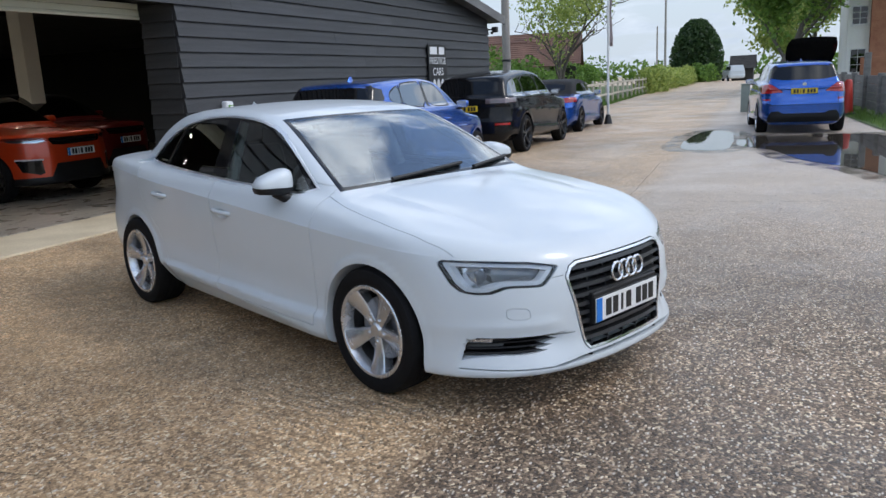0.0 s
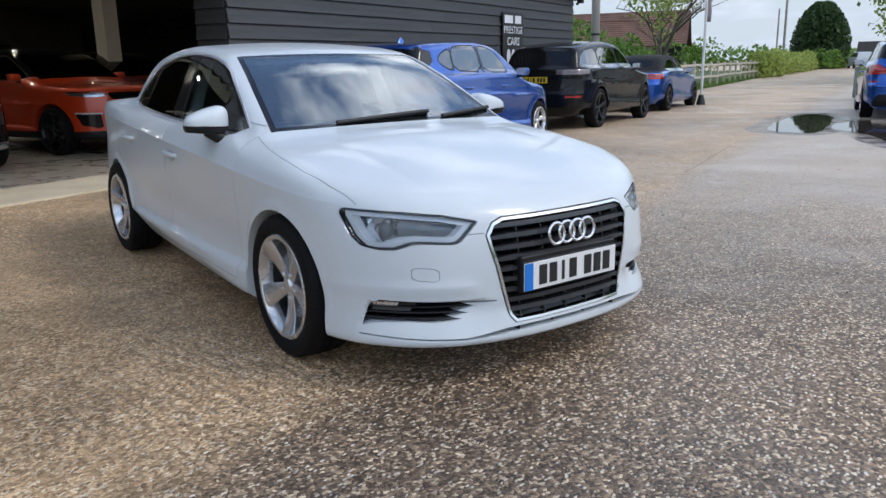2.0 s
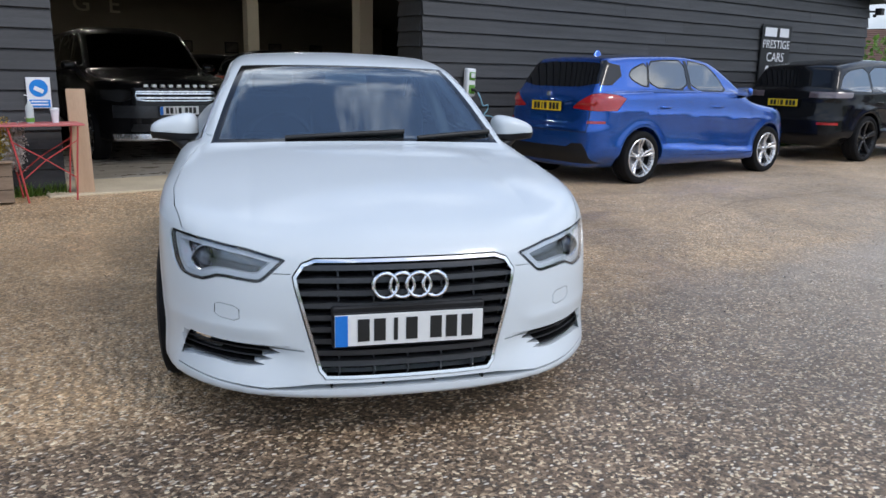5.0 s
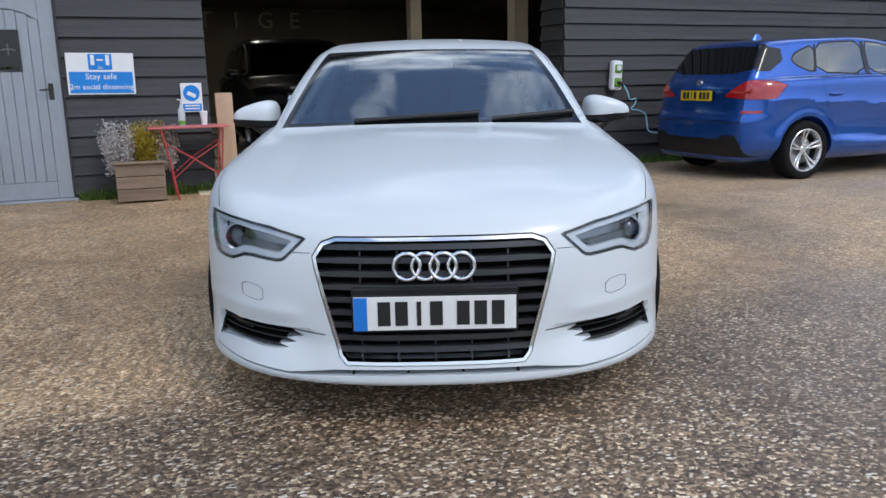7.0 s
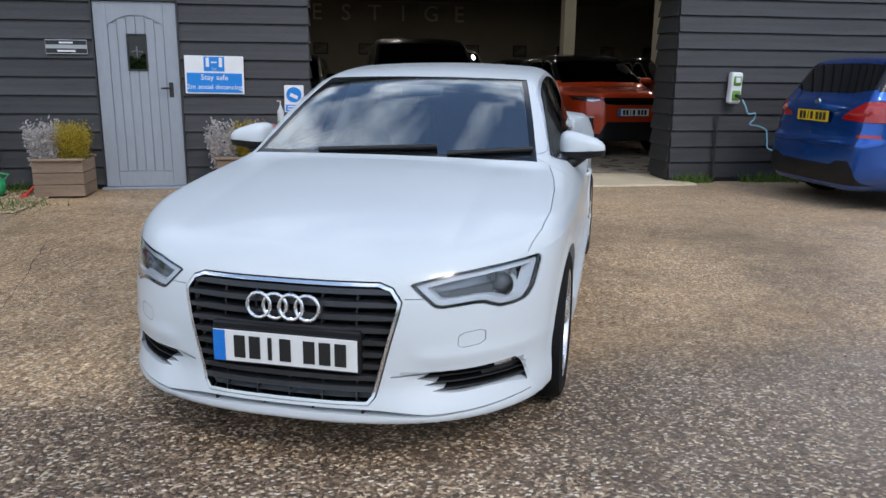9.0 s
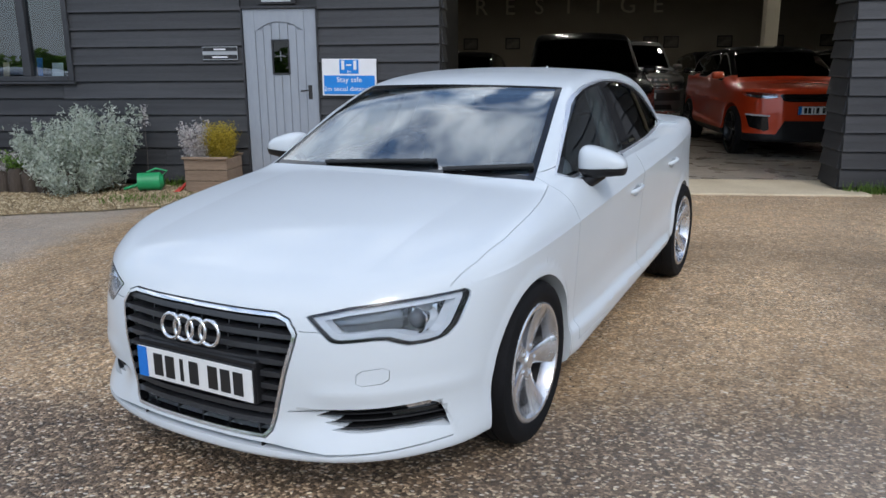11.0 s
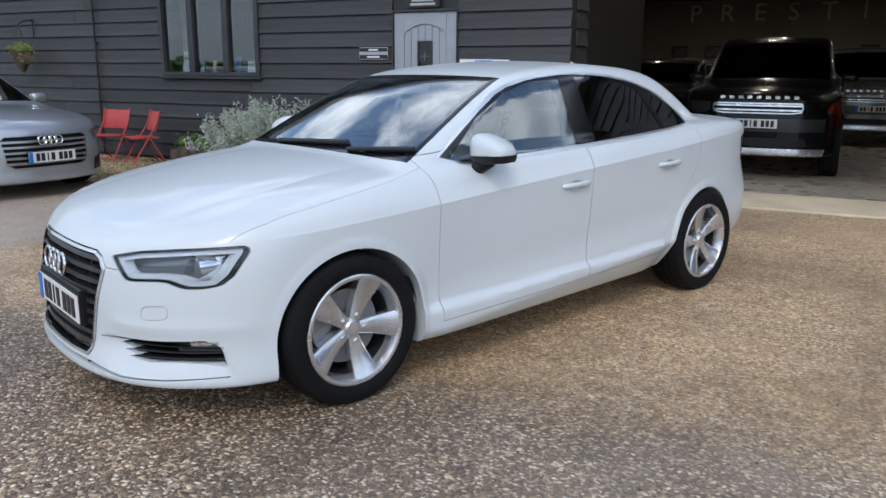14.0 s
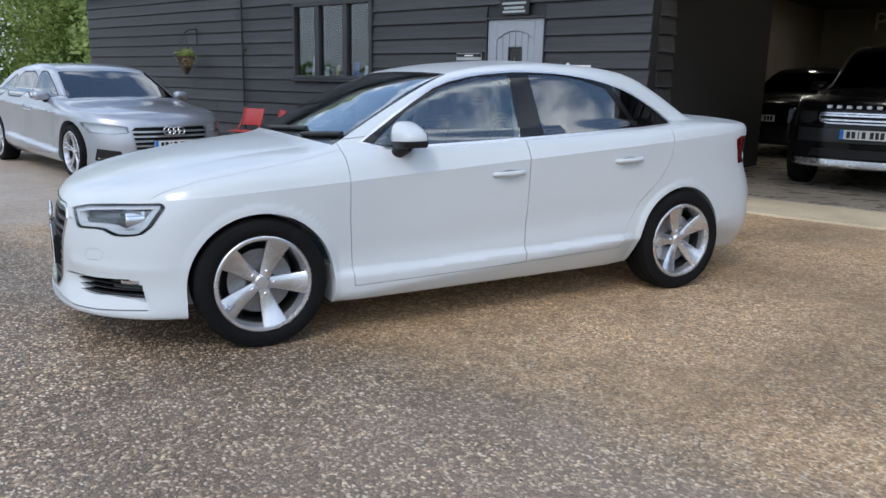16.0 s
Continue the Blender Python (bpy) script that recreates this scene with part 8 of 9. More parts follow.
for z in (0.45, 0.98):
    for k in range(15):
        part("rail", moved(box(0, 2.0, -0.085, -0.052, 0, 0.10, 0.008), pose(2 * k, 0, z + 0.012 * math.sin(k * 1.7 + z), 0, 0.4 * math.sin(k * 3.3), 0)), M_RAIL, fence)
M_POLEW = surface("white_pole_paint", (0.62, 0.62, 0.60), (0.74, 0.74, 0.72), (0.4, 0.6), bump=0.0)
fp = thing("flag_pole", pose(23.75, 5.05, 0, 0, 1.2, 0), "slim white flag pole in a black rubber foot", "pole")
part("pole", tube([(0, 0, 0.05), (0, 0, 2.5), (0, 0, 5.2)], 0.038, 10), M_POLEW, fp)
part("foot", lathe([(0.001, 0), (0.13, 0.0), (0.10, 0.14), (0.06, 0.28), (0.001, 0.28)], "z", 14), M_RUBBER, fp)
M_FLAG = surface("faded_banner", (0.30, 0.26, 0.27), (0.46, 0.40, 0.42), (0.8, 0.9), scale=2, fine=9)
b = bmesh.new()
rows_f = []
for i in range(13):
    z = 2.3 + 0.23 * i
    rows_f.append([b.verts.new((0.05 + 0.55 * j / 4 * (0.75 + 0.25 * math.sin(i * 0.7)), 0.06 * math.sin(j * 1.4 + i * 0.8), z)) for j in range(5)])
for p, q in zip(rows_f, rows_f[1:]):
    for j in range(4):
        b.faces.new((p[j], p[j + 1], q[j + 1], q[j]))
bmesh.ops.solidify(b, geom=list(b.faces), thickness=0.004)
part("banner", smooth(b, 60), M_FLAG, fp, "faded grey-pink cloth banner")
M_POLE = surface("grey_telegraph_wood", (0.24, 0.22, 0.19), (0.40, 0.37, 0.33), (0.7, 0.9), scale=2, stretch=(1, 1, 0.15), bump=0.4)
for x, y, r, h, lb in ((22.9, 7.95, 0.13, 9.0, "thick grey wooden utility pole beside the barn"), (84, 11.8, 0.13, 9.3, "thin dark telegraph pole far along the lane"), (120, 18.0, 0.14, 8.0, "distant telegraph pole beyond the hedge")):
    up = thing("utility_pole", pose(x, y, 0), lb, "pole")
    part("pole", tube([(0, 0, -0.05), (0, 0, h / 2), (0, 0, h)], r, 12, taper=0.75), M_POLE, up)
    part("step_band", lathe([(r * 1.04, 2.0), (r * 1.06, 2.0), (r * 1.06, 2.06), (r * 1.04, 2.06)], "z", 12, closed=True), M_IRON, up)

M_TILE = surface("brown_roof_tile", (0.10, 0.052, 0.036), (0.20, 0.105, 0.075), (0.75, 0.9), scale=1.2, fine=18, bump=0.6, bdist=0.02)
M_BRICK = surface("red_brick", (0.26, 0.10, 0.055), (0.40, 0.18, 0.10), (0.75, 0.9), scale=2, fine=16, bump=0.4, bdist=0.01)
M_RENDER = surface("white_render", (0.74, 0.73, 0.69), (0.84, 0.83, 0.80), (0.7, 0.85), scale=0.6, fine=12, bump=0.2)
M_TIMBER = surface("dark_barn_timber", (0.02, 0.018, 0.016), (0.05, 0.045, 0.04), (0.7, 0.9), stretch=(1, 1, 4), scale=2)


def gabled(name, m, length, depth, eaves, ridge, wall_mat, roof_mat, label, windows=(), chimney=None, courses=14):
    """A house or barn: walls with gables, tiled roof in courses, windows and chimney. Its length runs along local x."""
    root = thing(name, m, label, "building")
    b = bmesh.new()
    q = [b.verts.new(p) for p in ((0, 0, 0), (length, 0, 0), (length, depth, 0), (0, depth, 0), (0, 0, eaves), (length, 0, eaves), (length, depth, eaves), (0, depth, eaves), (0, depth / 2, ridge), (length, depth / 2, ridge))]
    for f in ((0, 1, 5, 4), (2, 3, 7, 6), (0, 4, 8, 7, 3), (1, 2, 6, 9, 5), (0, 3, 2, 1)):
        b.faces.new([q[i] for i in f])
    part("wall", b, wall_mat, root)
    for side in (0, 1):
        roof = None
        for k in range(courses):
            t0, t1 = k / courses, (k + 1.25) / courses
            pts = []
            for t, dz in ((t0, 0.06), (t1, 0.03)):
                yy = -0.3 + (depth / 2 + 0.3) * min(t, 1.02)
                zz = eaves - 0.12 + (ridge - eaves + 0.12) * min(t, 1.02) + dz
                pts.append((yy if not side else depth - yy, zz))
            c = bmesh.new()
            (ya_, za_), (yb_, zb_) = pts
            vv = [c.verts.new(p) for p in ((-0.3, ya_, za_), (length + 0.3, ya_, za_), (length + 0.3, yb_, zb_), (-0.3, yb_, zb_), (-0.3, ya_, za_ - 0.04), (length + 0.3, ya_, za_ - 0.04), (length + 0.3, yb_, zb_ - 0.04), (-0.3, yb_, zb_ - 0.04))]
            for f in ((0, 1, 2, 3), (5, 4, 7, 6), (0, 4, 5, 1), (3, 2, 6, 7), (0, 3, 7, 4), (1, 5, 6, 2)):
                c.faces.new([vv[i] for i in f])
            if roof is None:
                roof = part("roof", c, roof_mat, root)
            else:
                part("tile_course", c, roof_mat, roof)
    for wx, wz, ww, wh in windows:
        wnd = part("window", box(wx - ww / 2, wx + ww / 2, -0.03, 0.06, wz, wz + wh), M_POLEW, root)
        nx = 2
        for i in range(nx):
            for j in range(3):
                x0 = wx - ww / 2 + 0.06 + i * (ww - 0.09) / nx
                z0 = wz + 0.06 + j * (wh - 0.09) / 3
                part("pane", box(x0, x0 + (ww - 0.09) / nx - 0.03, -0.042, -0.032, z0, z0 + (wh - 0.09) / 3 - 0.03), M_DARKGLASS, wnd)
        part("sill", box(wx - ww / 2 - 0.05, wx + ww / 2 + 0.05, -0.09, -0.02, wz - 0.06, wz), M_POLEW, wnd)
    if chimney:
        cx, cw, ch = chimney
        st = part("chimney", box(cx - cw / 2, cx + cw / 2, -0.55, -0.005, 0, ch, 0.01), M_BRICK, root)
        part("chimney_foot", box(cx - cw, cx + cw, -0.62, -0.556, 0, 1.7, 0.01), M_BRICK, st)
    return root


gabled("barn", pose(46, 25.0, 0, 0, 0, -78), 13, 7.0, 2.3, 4.3, M_TIMBER, M_TILE, "low old barn with a brown tiled roof", courses=16)
ext = gabled("cottage", pose(45, 17.6, 0, 0, 0, -70), 4.5, 4.2, 2.2, 3.6, M_RAIL, M_TILE, "small tiled outbuilding with two roof lights", courses=12)
gabled("house", pose(48.0, -2.7, 0, 0, 0, -90), 12, 7.5, 5.2, 8.0, M_RENDER, M_TILE, "white rendered country house with a red brick chimney",
       windows=((0.55, 0.9, 0.8, 1.3), (3.6, 0.9, 1.1, 1.3), (0.55, 3.4, 0.8, 1.0), (3.6, 3.3, 1.1, 1.2), (7.0, 0.9, 1.1, 1.3), (7.0, 3.3, 1.1, 1.2)), chimney=(1.45, 0.8, 9.0))
gabled("shed", pose(101, 6.4, 0, 0, 0, -90), 2.4, 3.0, 1.5, 2.9, M_TIMBER, M_TIMBER, "small dark gabled shed at the lane's end", courses=8)

# garden wall, cone and service cabinet by the verge
M_GREYWALL = surface("grey_boarding", (0.13, 0.125, 0.115), (0.24, 0.23, 0.215), (0.7, 0.9), stretch=(0.3, 1, 3), bump=0.4)
gw = thing("garden_wall", pose(22.5, -2.45, 0, 0, 0, 4.2), "grey boarded garden fence with square posts", "fence")
for k in range(9):
    part("post", box(2.4 * k - 0.09, 2.4 * k + 0.09, -0.09, 0.09, 0, 1.75 if k % 4 == 2 else 1.15, 0.015), M_GREYWALL, gw)
    for j in range(4):
        if k < 8:
            part("board", box(2.4 * k + 0.1, 2.4 * k + 2.3, -0.03, 0.0, 0.08 + 0.25 * j, 0.32 + 0.25 * j, 0.006), M_GREYWALL, gw)
M_REDPLASTIC = surface("red_plastic", (0.42, 0.03, 0.02), (0.55, 0.05, 0.03), (0.4, 0.6), bump=0.0)
bk = thing("barrier_post", pose(25.4, -1.5, 0), "red plastic barrier post on the grass verge", "post")
part("post", lathe([(0.001, 0.05), (0.16, 0.05), (0.13, 0.5), (0.10, 0.95), (0.06, 1.0), (0.001, 1.0)], "z", 16), M_REDPLASTIC, bk)
part("foot", box(-0.22, 0.22, -0.22, 0.22, 0, 0.06, 0.015), M_RUBBER, bk)
M_CABINET = surface("grey_green_cabinet", (0.22, 0.26, 0.23), (0.30, 0.34, 0.31), (0.5, 0.65))
cb = thing("service_cabinet", pose(28.6, 1.4, 0), "grey-green roadside service cabinet", "cabinet")
part("body", box(-0.15, 0.15, -0.14, 0.14, 0.0, 0.9, 0.015), M_CABINET, cb)
part("cap", box(-0.17, 0.17, -0.16, 0.16, 0.9, 0.94, 0.01), M_CABINET, cb)
part("door", box(-0.162, -0.15, -0.12, 0.12, 0.08, 0.86, 0.004), M_CABINET, cb)
# the raised tailgate of the black hatchback
hatch = bmesh.new()
rows_h = []
for i in range(9):
    t = i / 8
    w = 0.56 + 0.10 * math.sin(t * math.pi)
    rows_h.append([(x * w, t) for x in np.linspace(-1, 1, 9)])
vv = [[hatch.verts.new((x, 3.02 + 0.92 * t, 1.45 + 0.80 * math.sin(1.25 * t) - 0.10 * x * x)) for x, t in r] for r in rows_h]
for p, q in zip(vv, vv[1:]):
    for j in range(8):
        hatch.faces.new((p[j], p[j + 1], q[j + 1], q[j]))
bmesh.ops.solidify(hatch, geom=list(hatch.faces), thickness=0.07)
part("tailgate", smooth(hatch), M_GLOSSBLACK, gate_car, "black tailgate standing open")

# ---- along the office wall ----
M_BOXWOOD = surface("weathered_planter_wood", (0.17, 0.115, 0.075), (0.31, 0.225, 0.155), (0.65, 0.85), scale=3, fine=40, stretch=(0.4, 1, 4), bump=0.5, vary=0.12)
M_SOIL = surface("soil", (0.02, 0.014, 0.010), (0.05, 0.038, 0.027), (0.9, 1.0), fine=60, bump=0.9, bdist=0.01)


def sprigs(name, parent, base, stems, height, spread, leaf, size, seed, per=26, long=2.2):
    """Upright stems set with narrow leaves."""
    r = np.random.default_rng(seed)
    cs = []
    for _ in range(stems):
        a, l = r.uniform(0, 6.28), spread * math.sqrt(r.uniform(0, 1))
        h = height * r.uniform(0.55, 1.05)
        foot = np.array(base) + np.array([math.cos(a), math.sin(a), 0]) * l * 0.45
        tip = np.array(base) + np.array([math.cos(a) * l * 1.1, math.sin(a) * l * 1.1, h])
        for t in r.uniform(0.1, 1, per):
            cs.append(foot + (tip - foot) * t + r.normal(0, 0.022 + 0.012 * (1 - t), 3))
    return quads(name, leaves(r, np.array(cs), size, long, 0.4), leaf, parent)


def planter(x, y, w, d, h, label, seed, right=False):
    pl = thing("planter", pose(x, y, 0, 0, 0, random.Random(seed).uniform(-3, 3)), label, "planter", "square wooden planters")
    n = 3
    for sgn in (-1, 1):
        for k in range(n):
            z0 = 0.02 + (h - 0.03) * k / n
            z1 = z0 + (h - 0.03) / n - 0.006
            part("slat", box(-w / 2, w / 2, sgn * d / 2 - (0.024 if sgn > 0 else 0), sgn * d / 2 + (0.024 if sgn < 0 else 0), z0, z1, 0.004), M_BOXWOOD, pl)
            part("slat", box(sgn * w / 2 - (0.024 if sgn > 0 else 0), sgn * w / 2 + (0.024 if sgn < 0 else 0), -d / 2 + 0.025, d / 2 - 0.025, z0, z1, 0.004), M_BOXWOOD, pl)
        part("rim", box(-w / 2 - 0.015, w / 2 + 0.015, sgn * d / 2 - 0.03, sgn * d / 2 + 0.03, h - 0.012, h + 0.012, 0.004), M_BOXWOOD, pl)
    part("soil", box(-w / 2 + 0.03, w / 2 - 0.03, -d / 2 + 0.03, d / 2 - 0.03, 0.02, h - 0.03), M_SOIL, pl)
    sprigs("golden_shrub", pl, (0.08, 0.02, h - 0.05), 170, 0.42, 0.19, M_LEAFY, 0.013, seed, 60, 1.5)
    sprigs("silver_foliage", pl, (-0.17, -0.06, h - 0.12), 60, 0.50, 0.17, M_PALELEAF, 0.017, seed + 1, 60, 2.0)
    if right:
        sprigs("silver_foliage", pl, (0.24, -0.04, h - 0.10), 34, 0.46, 0.13, M_PALELEAF, 0.016, seed + 2, 55, 2.0)
    return pl


planter(1.07, 6.92, 0.50, 0.46, 0.40, "weathered wooden planter with golden and silver shrubs by the door", 61)
planter(2.90, 6.94, 0.46, 0.44, 0.40, "weathered wooden planter with a golden shrub below the notice", 66, True)
# half-sleeper trough with silver cineraria
tr = thing("trough", pose(-1.02, 6.72, 0), "dark rotting timber trough overflowing with silver shrub", "planter")
M_ROT = surface("rotten_timber", (0.035, 0.026, 0.020), (0.10, 0.078, 0.06), (0.8, 0.95), scale=4, fine=40, stretch=(4, 1, 0.4), bump=0.7, bdist=0.01)
for k in range(8):
    part("log", lathe([(0.001, 0.0), (0.085, 0.0), (0.088, 0.22 + 0.03 * math.sin(k * 2.3)), (0.06, 0.26 + 0.03 * math.sin(k * 2.3)), (0.001, 0.26)], "z", 10), M_ROT, tr).location = (-0.68 + 0.175 * k, -0.12, 0)
part("back_plank", box(-0.78, 0.66, 0.22, 0.27, 0, 0.28, 0.01), M_ROT, tr)
part("soil", box(-0.74, 0.62, -0.04, 0.215, 0.0, 0.22), M_SOIL, tr)
sprigs("silver_shrub", tr, (0.30, 0.0, 0.12), 90, 0.68, 0.42, M_SILVERLEAF, 0.019, 71, 75, 3.0)
sprigs("silver_shrub", tr, (0.82, 0.0, 0.06), 110, 0.90, 0.46, M_SILVERLEAF, 0.019, 72, 80, 3.0)
sprigs("silver_shrub", tr, (0.60, -0.2, 0.02), 60, 0.45, 0.55, M_SILVERLEAF, 0.019, 76, 60, 3.0)
sprigs("green_plant", tr, (-0.60, 0.02, 0.18), 20, 0.30, 0.16, M_LEAF, 0.026, 73, 24, 1.8)
sprigs("dry_plant", tr, (-0.38, -0.02, 0.18), 24, 0.26, 0.20, M_PALELEAF, 0.020, 77, 22, 2.8)
sprigs("green_plant", tr, (-0.22, 0.02, 0.18), 16, 0.28, 0.14, M_LEAF, 0.026, 74, 24, 1.8)
wd = thing("sapling", pose(0.2, 7.05, 0), "thin dry stem standing against the boards", "plant")
part("stem", tube([(0, 0, 0), (0.01, 0, 0.5), (0.0, 0.01, 0.95)], 0.004, 5), M_BARK, wd)
sprigs("foliage", wd, (0, 0, 0.72), 3, 0.26, 0.05, M_PALELEAF, 0.018, 75, 30, 2.2)

M_REDMETAL = surface("red_folding_metal", (0.40, 0.045, 0.045), (0.52, 0.07, 0.065), (0.4, 0.6), scale=4, bump=0.05)
tb = thing("folding_table", pose(3.42, 6.92, 0), "small faded red folding metal table with crossed legs", "table")
part("tabletop", smooth(box(-0.42, 0.36, -0.20, 0.20, 0.715, 0.735, 0.006, 2)), surface("faded_red_top", (0.50, 0.12, 0.12), (0.62, 0.18, 0.17), (0.4, 0.55), bump=0.0), tb)
for sy in (-0.16, 0.16):
    part("leg", tube([(-0.30, sy, 0.71), (-0.24, sy * 1.1, 0.4), (-0.18, sy * 1.15, 0.0)], 0.009, 8), M_REDMETAL, tb)
    part("leg", tube([(0.30, sy, 0.71), (0.27, sy * 1.1, 0.4), (0.24, sy * 1.15, 0.0)], 0.009, 8), M_REDMETAL, tb)
    part("brace", tube([(-0.28, sy * 1.02, 0.58), (0.0, sy * 1.05, 0.40), (0.25, sy * 1.1, 0.22)], 0.006, 6), M_REDMETAL, tb)
    part("brace", tube([(0.29, sy * 1.02, 0.58), (0.0, sy * 1.05, 0.40), (-0.21, sy * 1.1, 0.22)], 0.006, 6), M_REDMETAL, tb)
bt = thing("sanitiser_bottle", pose(3.34, 6.92, 0.736), "clear sanitiser bottle with a green base on the table", "bottle")
M_CLEARP = surface("cloudy_plastic", (0.46, 0.50, 0.49), (0.58, 0.62, 0.61), (0.2, 0.35), bump=0.0)
part("bottle", lathe([(0.001, 0), (0.034, 0.0), (0.036, 0.02), (0.036, 0.15), (0.016, 0.19), (0.014, 0.21), (0.001, 0.21)], "z", 18), M_CLEARP, bt)
part("band", lathe([(0.0365, 0.012), (0.0375, 0.012), (0.0375, 0.05), (0.0365, 0.05)], "z", 18, closed=True), M_EVGREEN, bt)
part("pump", tube([(0, 0, 0.21), (0, 0, 0.26), (-0.035, 0, 0.262)], 0.006, 6), M_SIGNWHITE, bt)
cp2 = thing("paper_cup", pose(3.56, 6.95, 0.736), "white paper cup with a lid on the table", "cup")
part("cup", lathe([(0.001, 0), (0.028, 0), (0.038, 0.12), (0.001, 0.12)], "z", 20), M_SIGNWHITE, cp2)
part("lid", lathe([(0.001, 0.12), (0.041, 0.12), (0.041, 0.13), (0.034, 0.142), (0.001, 0.142)], "z", 20), M_SIGNWHITE, cp2)
M_PLANK = surface("tan_plank", (0.40, 0.26, 0.16), (0.54, 0.37, 0.24), (0.55, 0.75), scale=2, stretch=(4, 1, 0.3), bump=0.2)
tagged(part("plank", moved(box(-0.09, 0.09, -0.012, 0.012, 0, 1.06, 0.006), pose(3.80, 7.06, 0.0, -7, 0, 0)), M_PLANK, None), "tan plank leaning on the jamb of the opening", "plank")
# watering can
M_GREENP = surface("green_plastic", (0.015, 0.26, 0.09), (0.03, 0.36, 0.13), (0.35, 0.5), bump=0.0)
wc = thing("watering_can", pose(0.38, 6.75, 0.02, 0, 0, 20), "green plastic watering can lying by the planter", "watering can")
part("body", smooth(moved(lathe([(0.001, -0.14), (0.10, -0.14), (0.105, 0.10), (0.06, 0.14), (0.001, 0.14)], "x", 20), Matrix.Translation((0, 0, 0.105)))), M_GREENP, wc)
part("spout", tube([(-0.12, 0, 0.08), (-0.22, 0, 0.05), (-0.30, 0, 0.03)], 0.022, 8, taper=0.7), M_GREENP, wc)
part("handle", tube([(0.12, 0, 0.15), (0.18, 0, 0.22), (0.06, 0, 0.25), (-0.04, 0, 0.21)], 0.012, 8), M_GREENP, wc)
rb = thing("red_tool", pose(0.70, 6.80, 0.02, 0, -35, 15), "red plastic hand tool leaning on the planter", "tool")
part("handle", tube([(0, 0, 0), (0.1, 0, 0.02), (0.2, 0, 0.03)], 0.018, 8), M_REDPLASTIC, rb)
part("scoop", smooth(box(-0.13, 0.02, -0.06, 0.06, -0.015, 0.03, 0.015, 2)), M_REDPLASTIC, rb)


def folding_chair(m, label):
    c = thing("folding_chair", m, label, "chair", "red folding chairs by the wall")
    for sx in (-0.23, 0.23):
        part("back_leg", tube([(sx, 0.24, 0.0), (sx, 0.04, 0.36), (sx, -0.04, 0.40)], 0.011, 6), M_REDMETAL, c)
        part("front_leg", tube([(sx, -0.24, 0.0), (sx, 0.0, 0.36), (sx, 0.13, 0.56), (sx, 0.19, 0.76)], 0.011, 6), M_REDMETAL, c)
    part("seat", smooth(box(-0.22, 0.22, -0.22, 0.16, 0.375, 0.390, 0.005, 2)), M_REDMETAL, c)
    part("backrest", moved(smooth(box(-0.228, 0.228, -0.007, 0.007, -0.14, 0.14, 0.004, 2)), pose(0, 0.158, 0.605, -17, 0, 0)), M_REDMETAL, c)
    for y, z in ((-0.20, 0.06), (0.20, 0.07)):
        part("stretcher", tube([(-0.23, y, z), (0.23, y, z)], 0.008, 6), M_REDMETAL, c)
    return c


folding_chair(pose(-2.42, 6.70, 0.008, 0, 0, -28), "red folding garden chair standing open by the wall")
folding_chair(pose(-3.12, 6.72, 0.008, 0, 0, 6), "red folding garden chair near the downpipe")
hb = thing("hanging_basket", pose(-5.30, 7.0, 1.27), "wire hanging basket of trailing pale plants on a bracket", "basket")
M_DRYGRASS = leafy("dry_straw", (0.24, 0.18, 0.10), (0.46, 0.37, 0.23))
M_WICKER = surface("wicker", (0.05, 0.038, 0.026), (0.12, 0.092, 0.062), (0.8, 0.95), fine=80, bump=0.6)
part("basket", lathe([(0.001, 0.0), (0.04, 0.02), (0.13, 0.20), (0.17, 0.33), (0.155, 0.33), (0.001, 0.28)], "z", 20), M_WICKER, hb)
part("bracket", tube([(-0.02, 0.26, 0.82), (-0.02, 0.1, 0.80), (0, 0.0, 0.74)], 0.010, 8), M_IRON, hb)
part("bracket", tube([(-0.02, 0.26, 0.55), (-0.02, 0.255, 0.84)], 0.010, 6), M_IRON, hb)
for a in (0, 2.09, 4.19):
    part("chain", tube([(0.16 * math.cos(a), 0.16 * math.sin(a), 0.33), (0, 0, 0.74)], 0.004, 5), M_IRON, hb)
sprigs("foliage", hb, (0, 0, 0.27), 46, 0.18, 0.17, M_SPRING, 0.018, 81, 22, 1.8)
sprigs("foliage", hb, (0.15, -0.04, 0.17), 24, 0.14, 0.11, M_DRYGRASS, 0.018, 82, 20, 2.4)


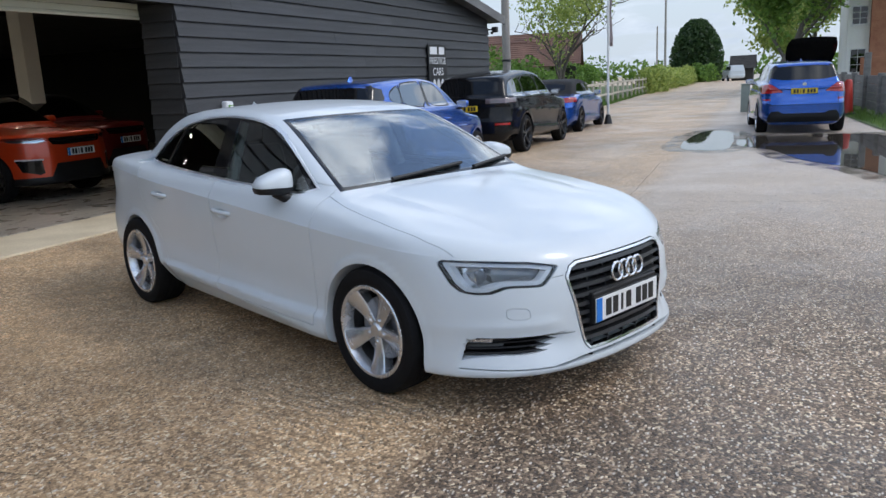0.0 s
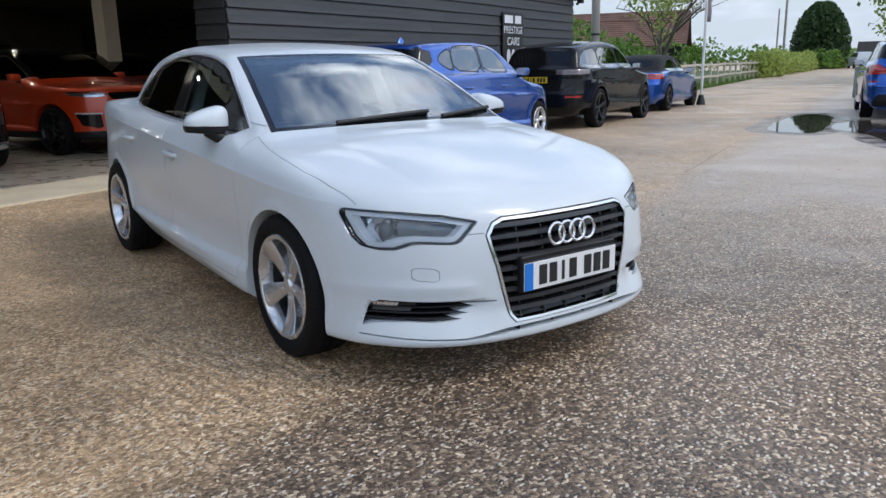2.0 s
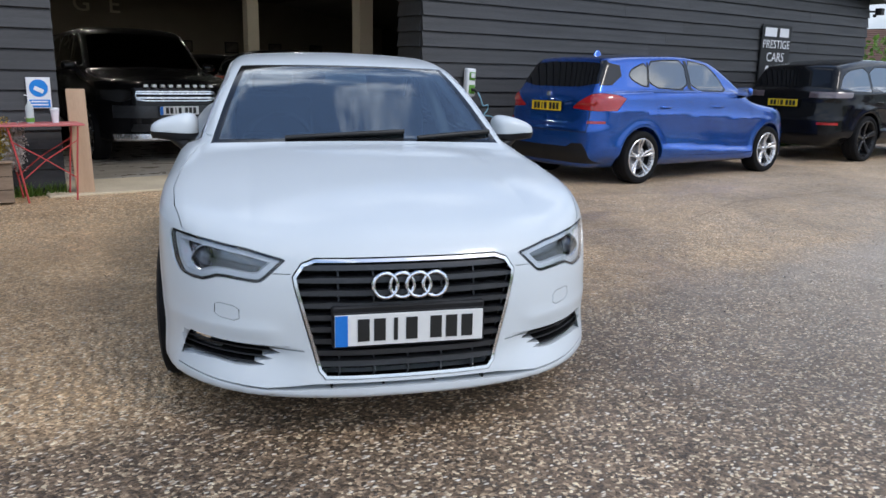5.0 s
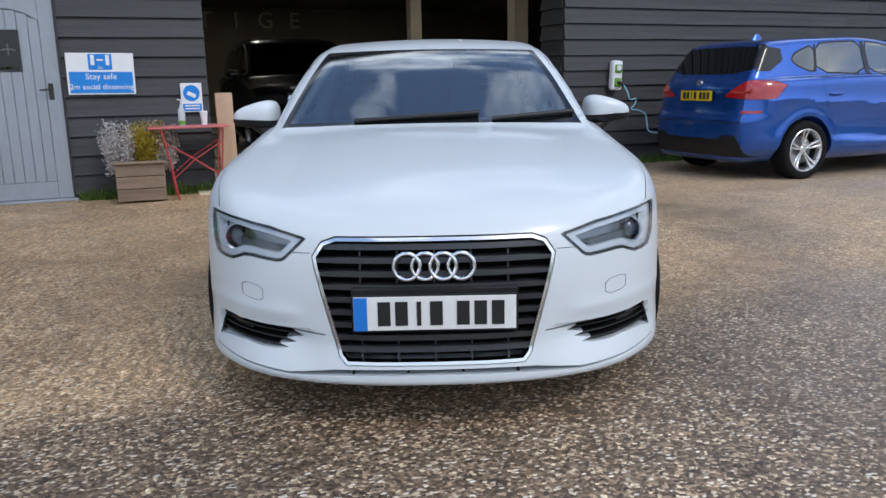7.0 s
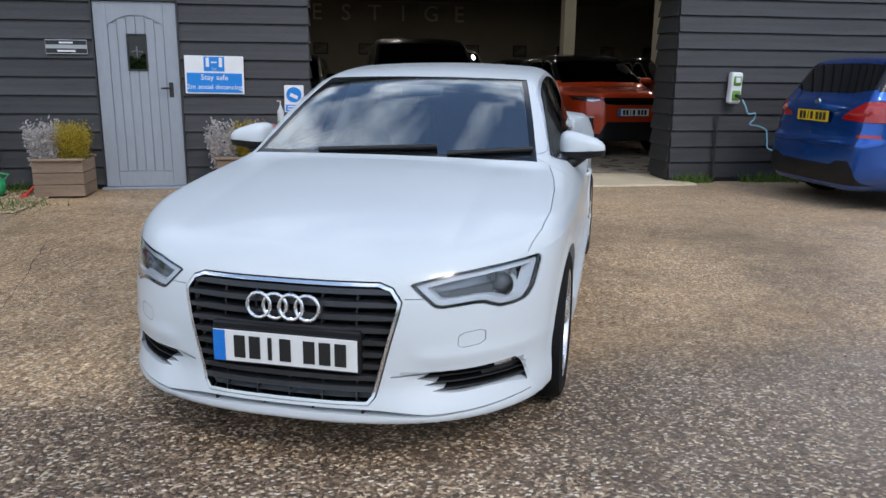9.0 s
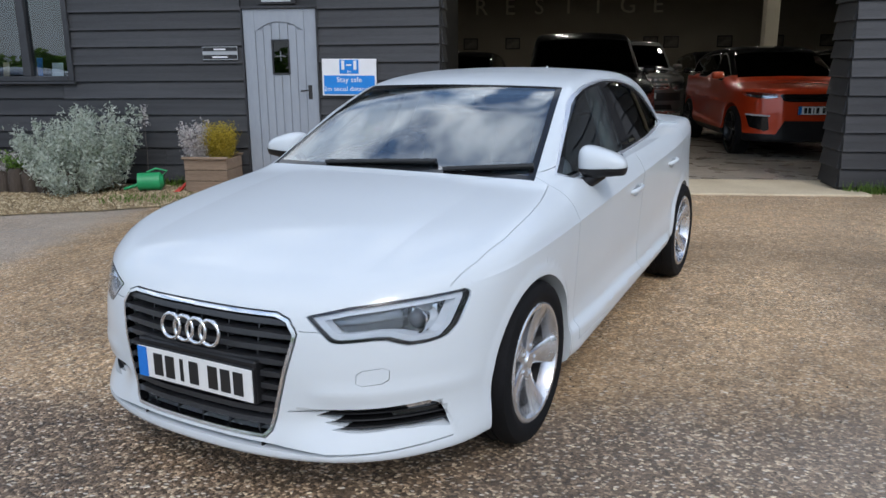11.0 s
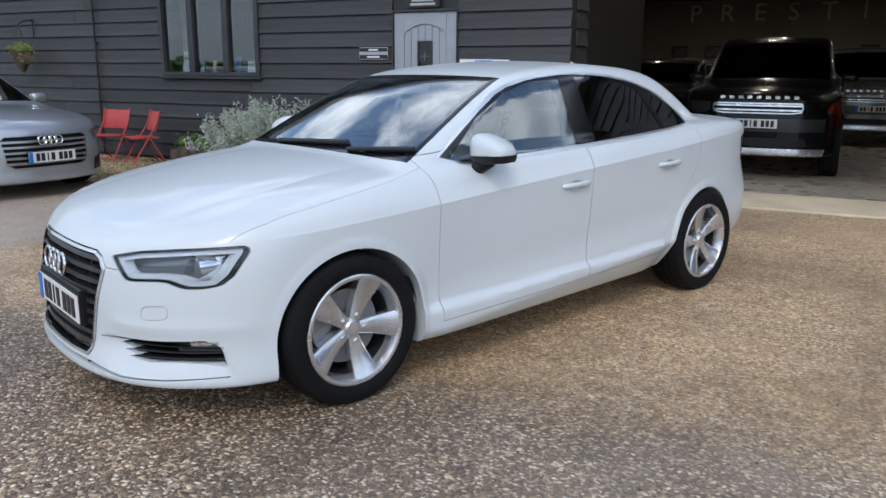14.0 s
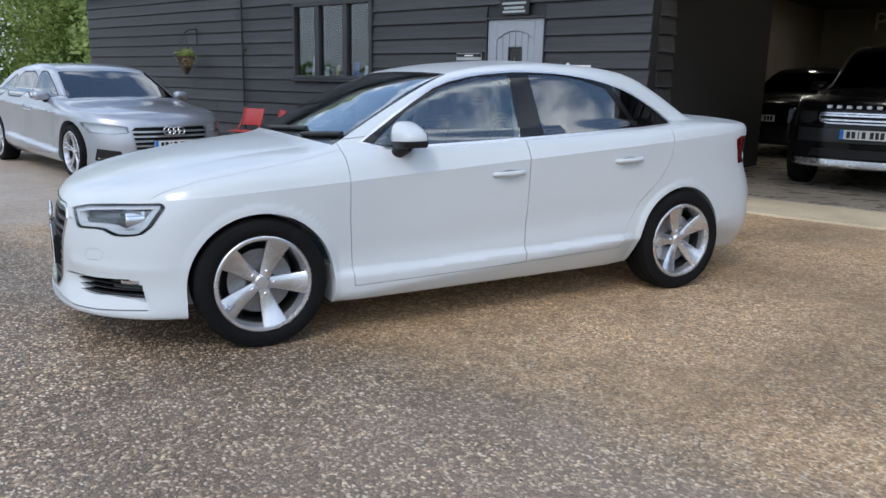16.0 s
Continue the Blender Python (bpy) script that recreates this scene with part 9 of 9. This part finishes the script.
# ---- feather-edge boards of the barn front ----
def board_mesh(length, kind):
    """A feather-edge board: thick at its foot, thin at its head, slightly waney."""
    rnd = random.Random(kind)
    me_b = bmesh.new()
    n = max(2, int(length / 0.5))
    rows = []
    for i in range(n + 1):
        x = length * i / n
        w = rnd.uniform(-0.0025, 0.0025)
        rows.append([me_b.verts.new(p) for p in ((x, -0.040, w), (x, -0.037, w - 0.004), (x, 0.0, w + 0.002), (x, 0.0, 0.186), (x, -0.010, 0.186))])
    for a, c in zip(rows, rows[1:]):
        for j in range(5):
            me_b.faces.new((a[j], c[j], c[(j + 1) % 5], a[(j + 1) % 5]))
    me_b.faces.new(rows[0])
    me_b.faces.new(rows[-1])
    bmesh.ops.recalc_face_normals(me_b, faces=me_b.faces)
    me = bpy.data.meshes.new("board")
    me_b.to_mesh(me)
    me_b.free()
    me.materials.append(M_BOARD)
    return me


rnd = random.Random(12)
STEP = 0.196
for r in range(26):
    z = 0.06 + STEP * r
    spans = [(-9.55, 19.55)]
    for h in holes:
        if z + 0.16 > h[2] and z + 0.03 < h[3]:
            pad = 0.0
            out = []
            for a, c in spans:
                if h[0] - pad > a and h[1] + pad < c:
                    out += [(a, h[0] - pad), (h[1] + pad, c)]
                else:
                    out.append((a, c))
            spans = out
    for a, c in spans:
        while a < c and roof_z(a) < z + 0.2:
            a += 0.05
        while c > a and roof_z(c) < z + 0.2:
            c -= 0.05
        while c - a > 0.15:
            piece = min(c - a, rnd.uniform(3.6, 5.6))
            if c - a - piece < 0.8:
                piece = c - a
            ob = new("board", board_mesh(piece - 0.003, rnd.randrange(10**6)))
            ob.matrix_basis = Matrix.Translation((a, FRONT - 0.0015, z + rnd.uniform(-0.003, 0.003))) @ Matrix.Rotation(radians(rnd.uniform(-0.04, 0.04)), 4, "Y")
            ob.parent = wall_front
            a += piece
    if z < 2.5:
        ob = new("board", board_mesh(0.54, 1000 + r))
        ob.matrix_basis = Matrix.Translation((8.0735, 7.86, z)) @ Matrix.Rotation(radians(-90), 4, "Z")
        ob.parent = rev_r
        ob = new("board", board_mesh(0.40, 2000 + r))
        ob.matrix_basis = Matrix.Translation((3.6465, 7.465, z)) @ Matrix.Rotation(radians(90), 4, "Z")
        ob.parent = rev_l
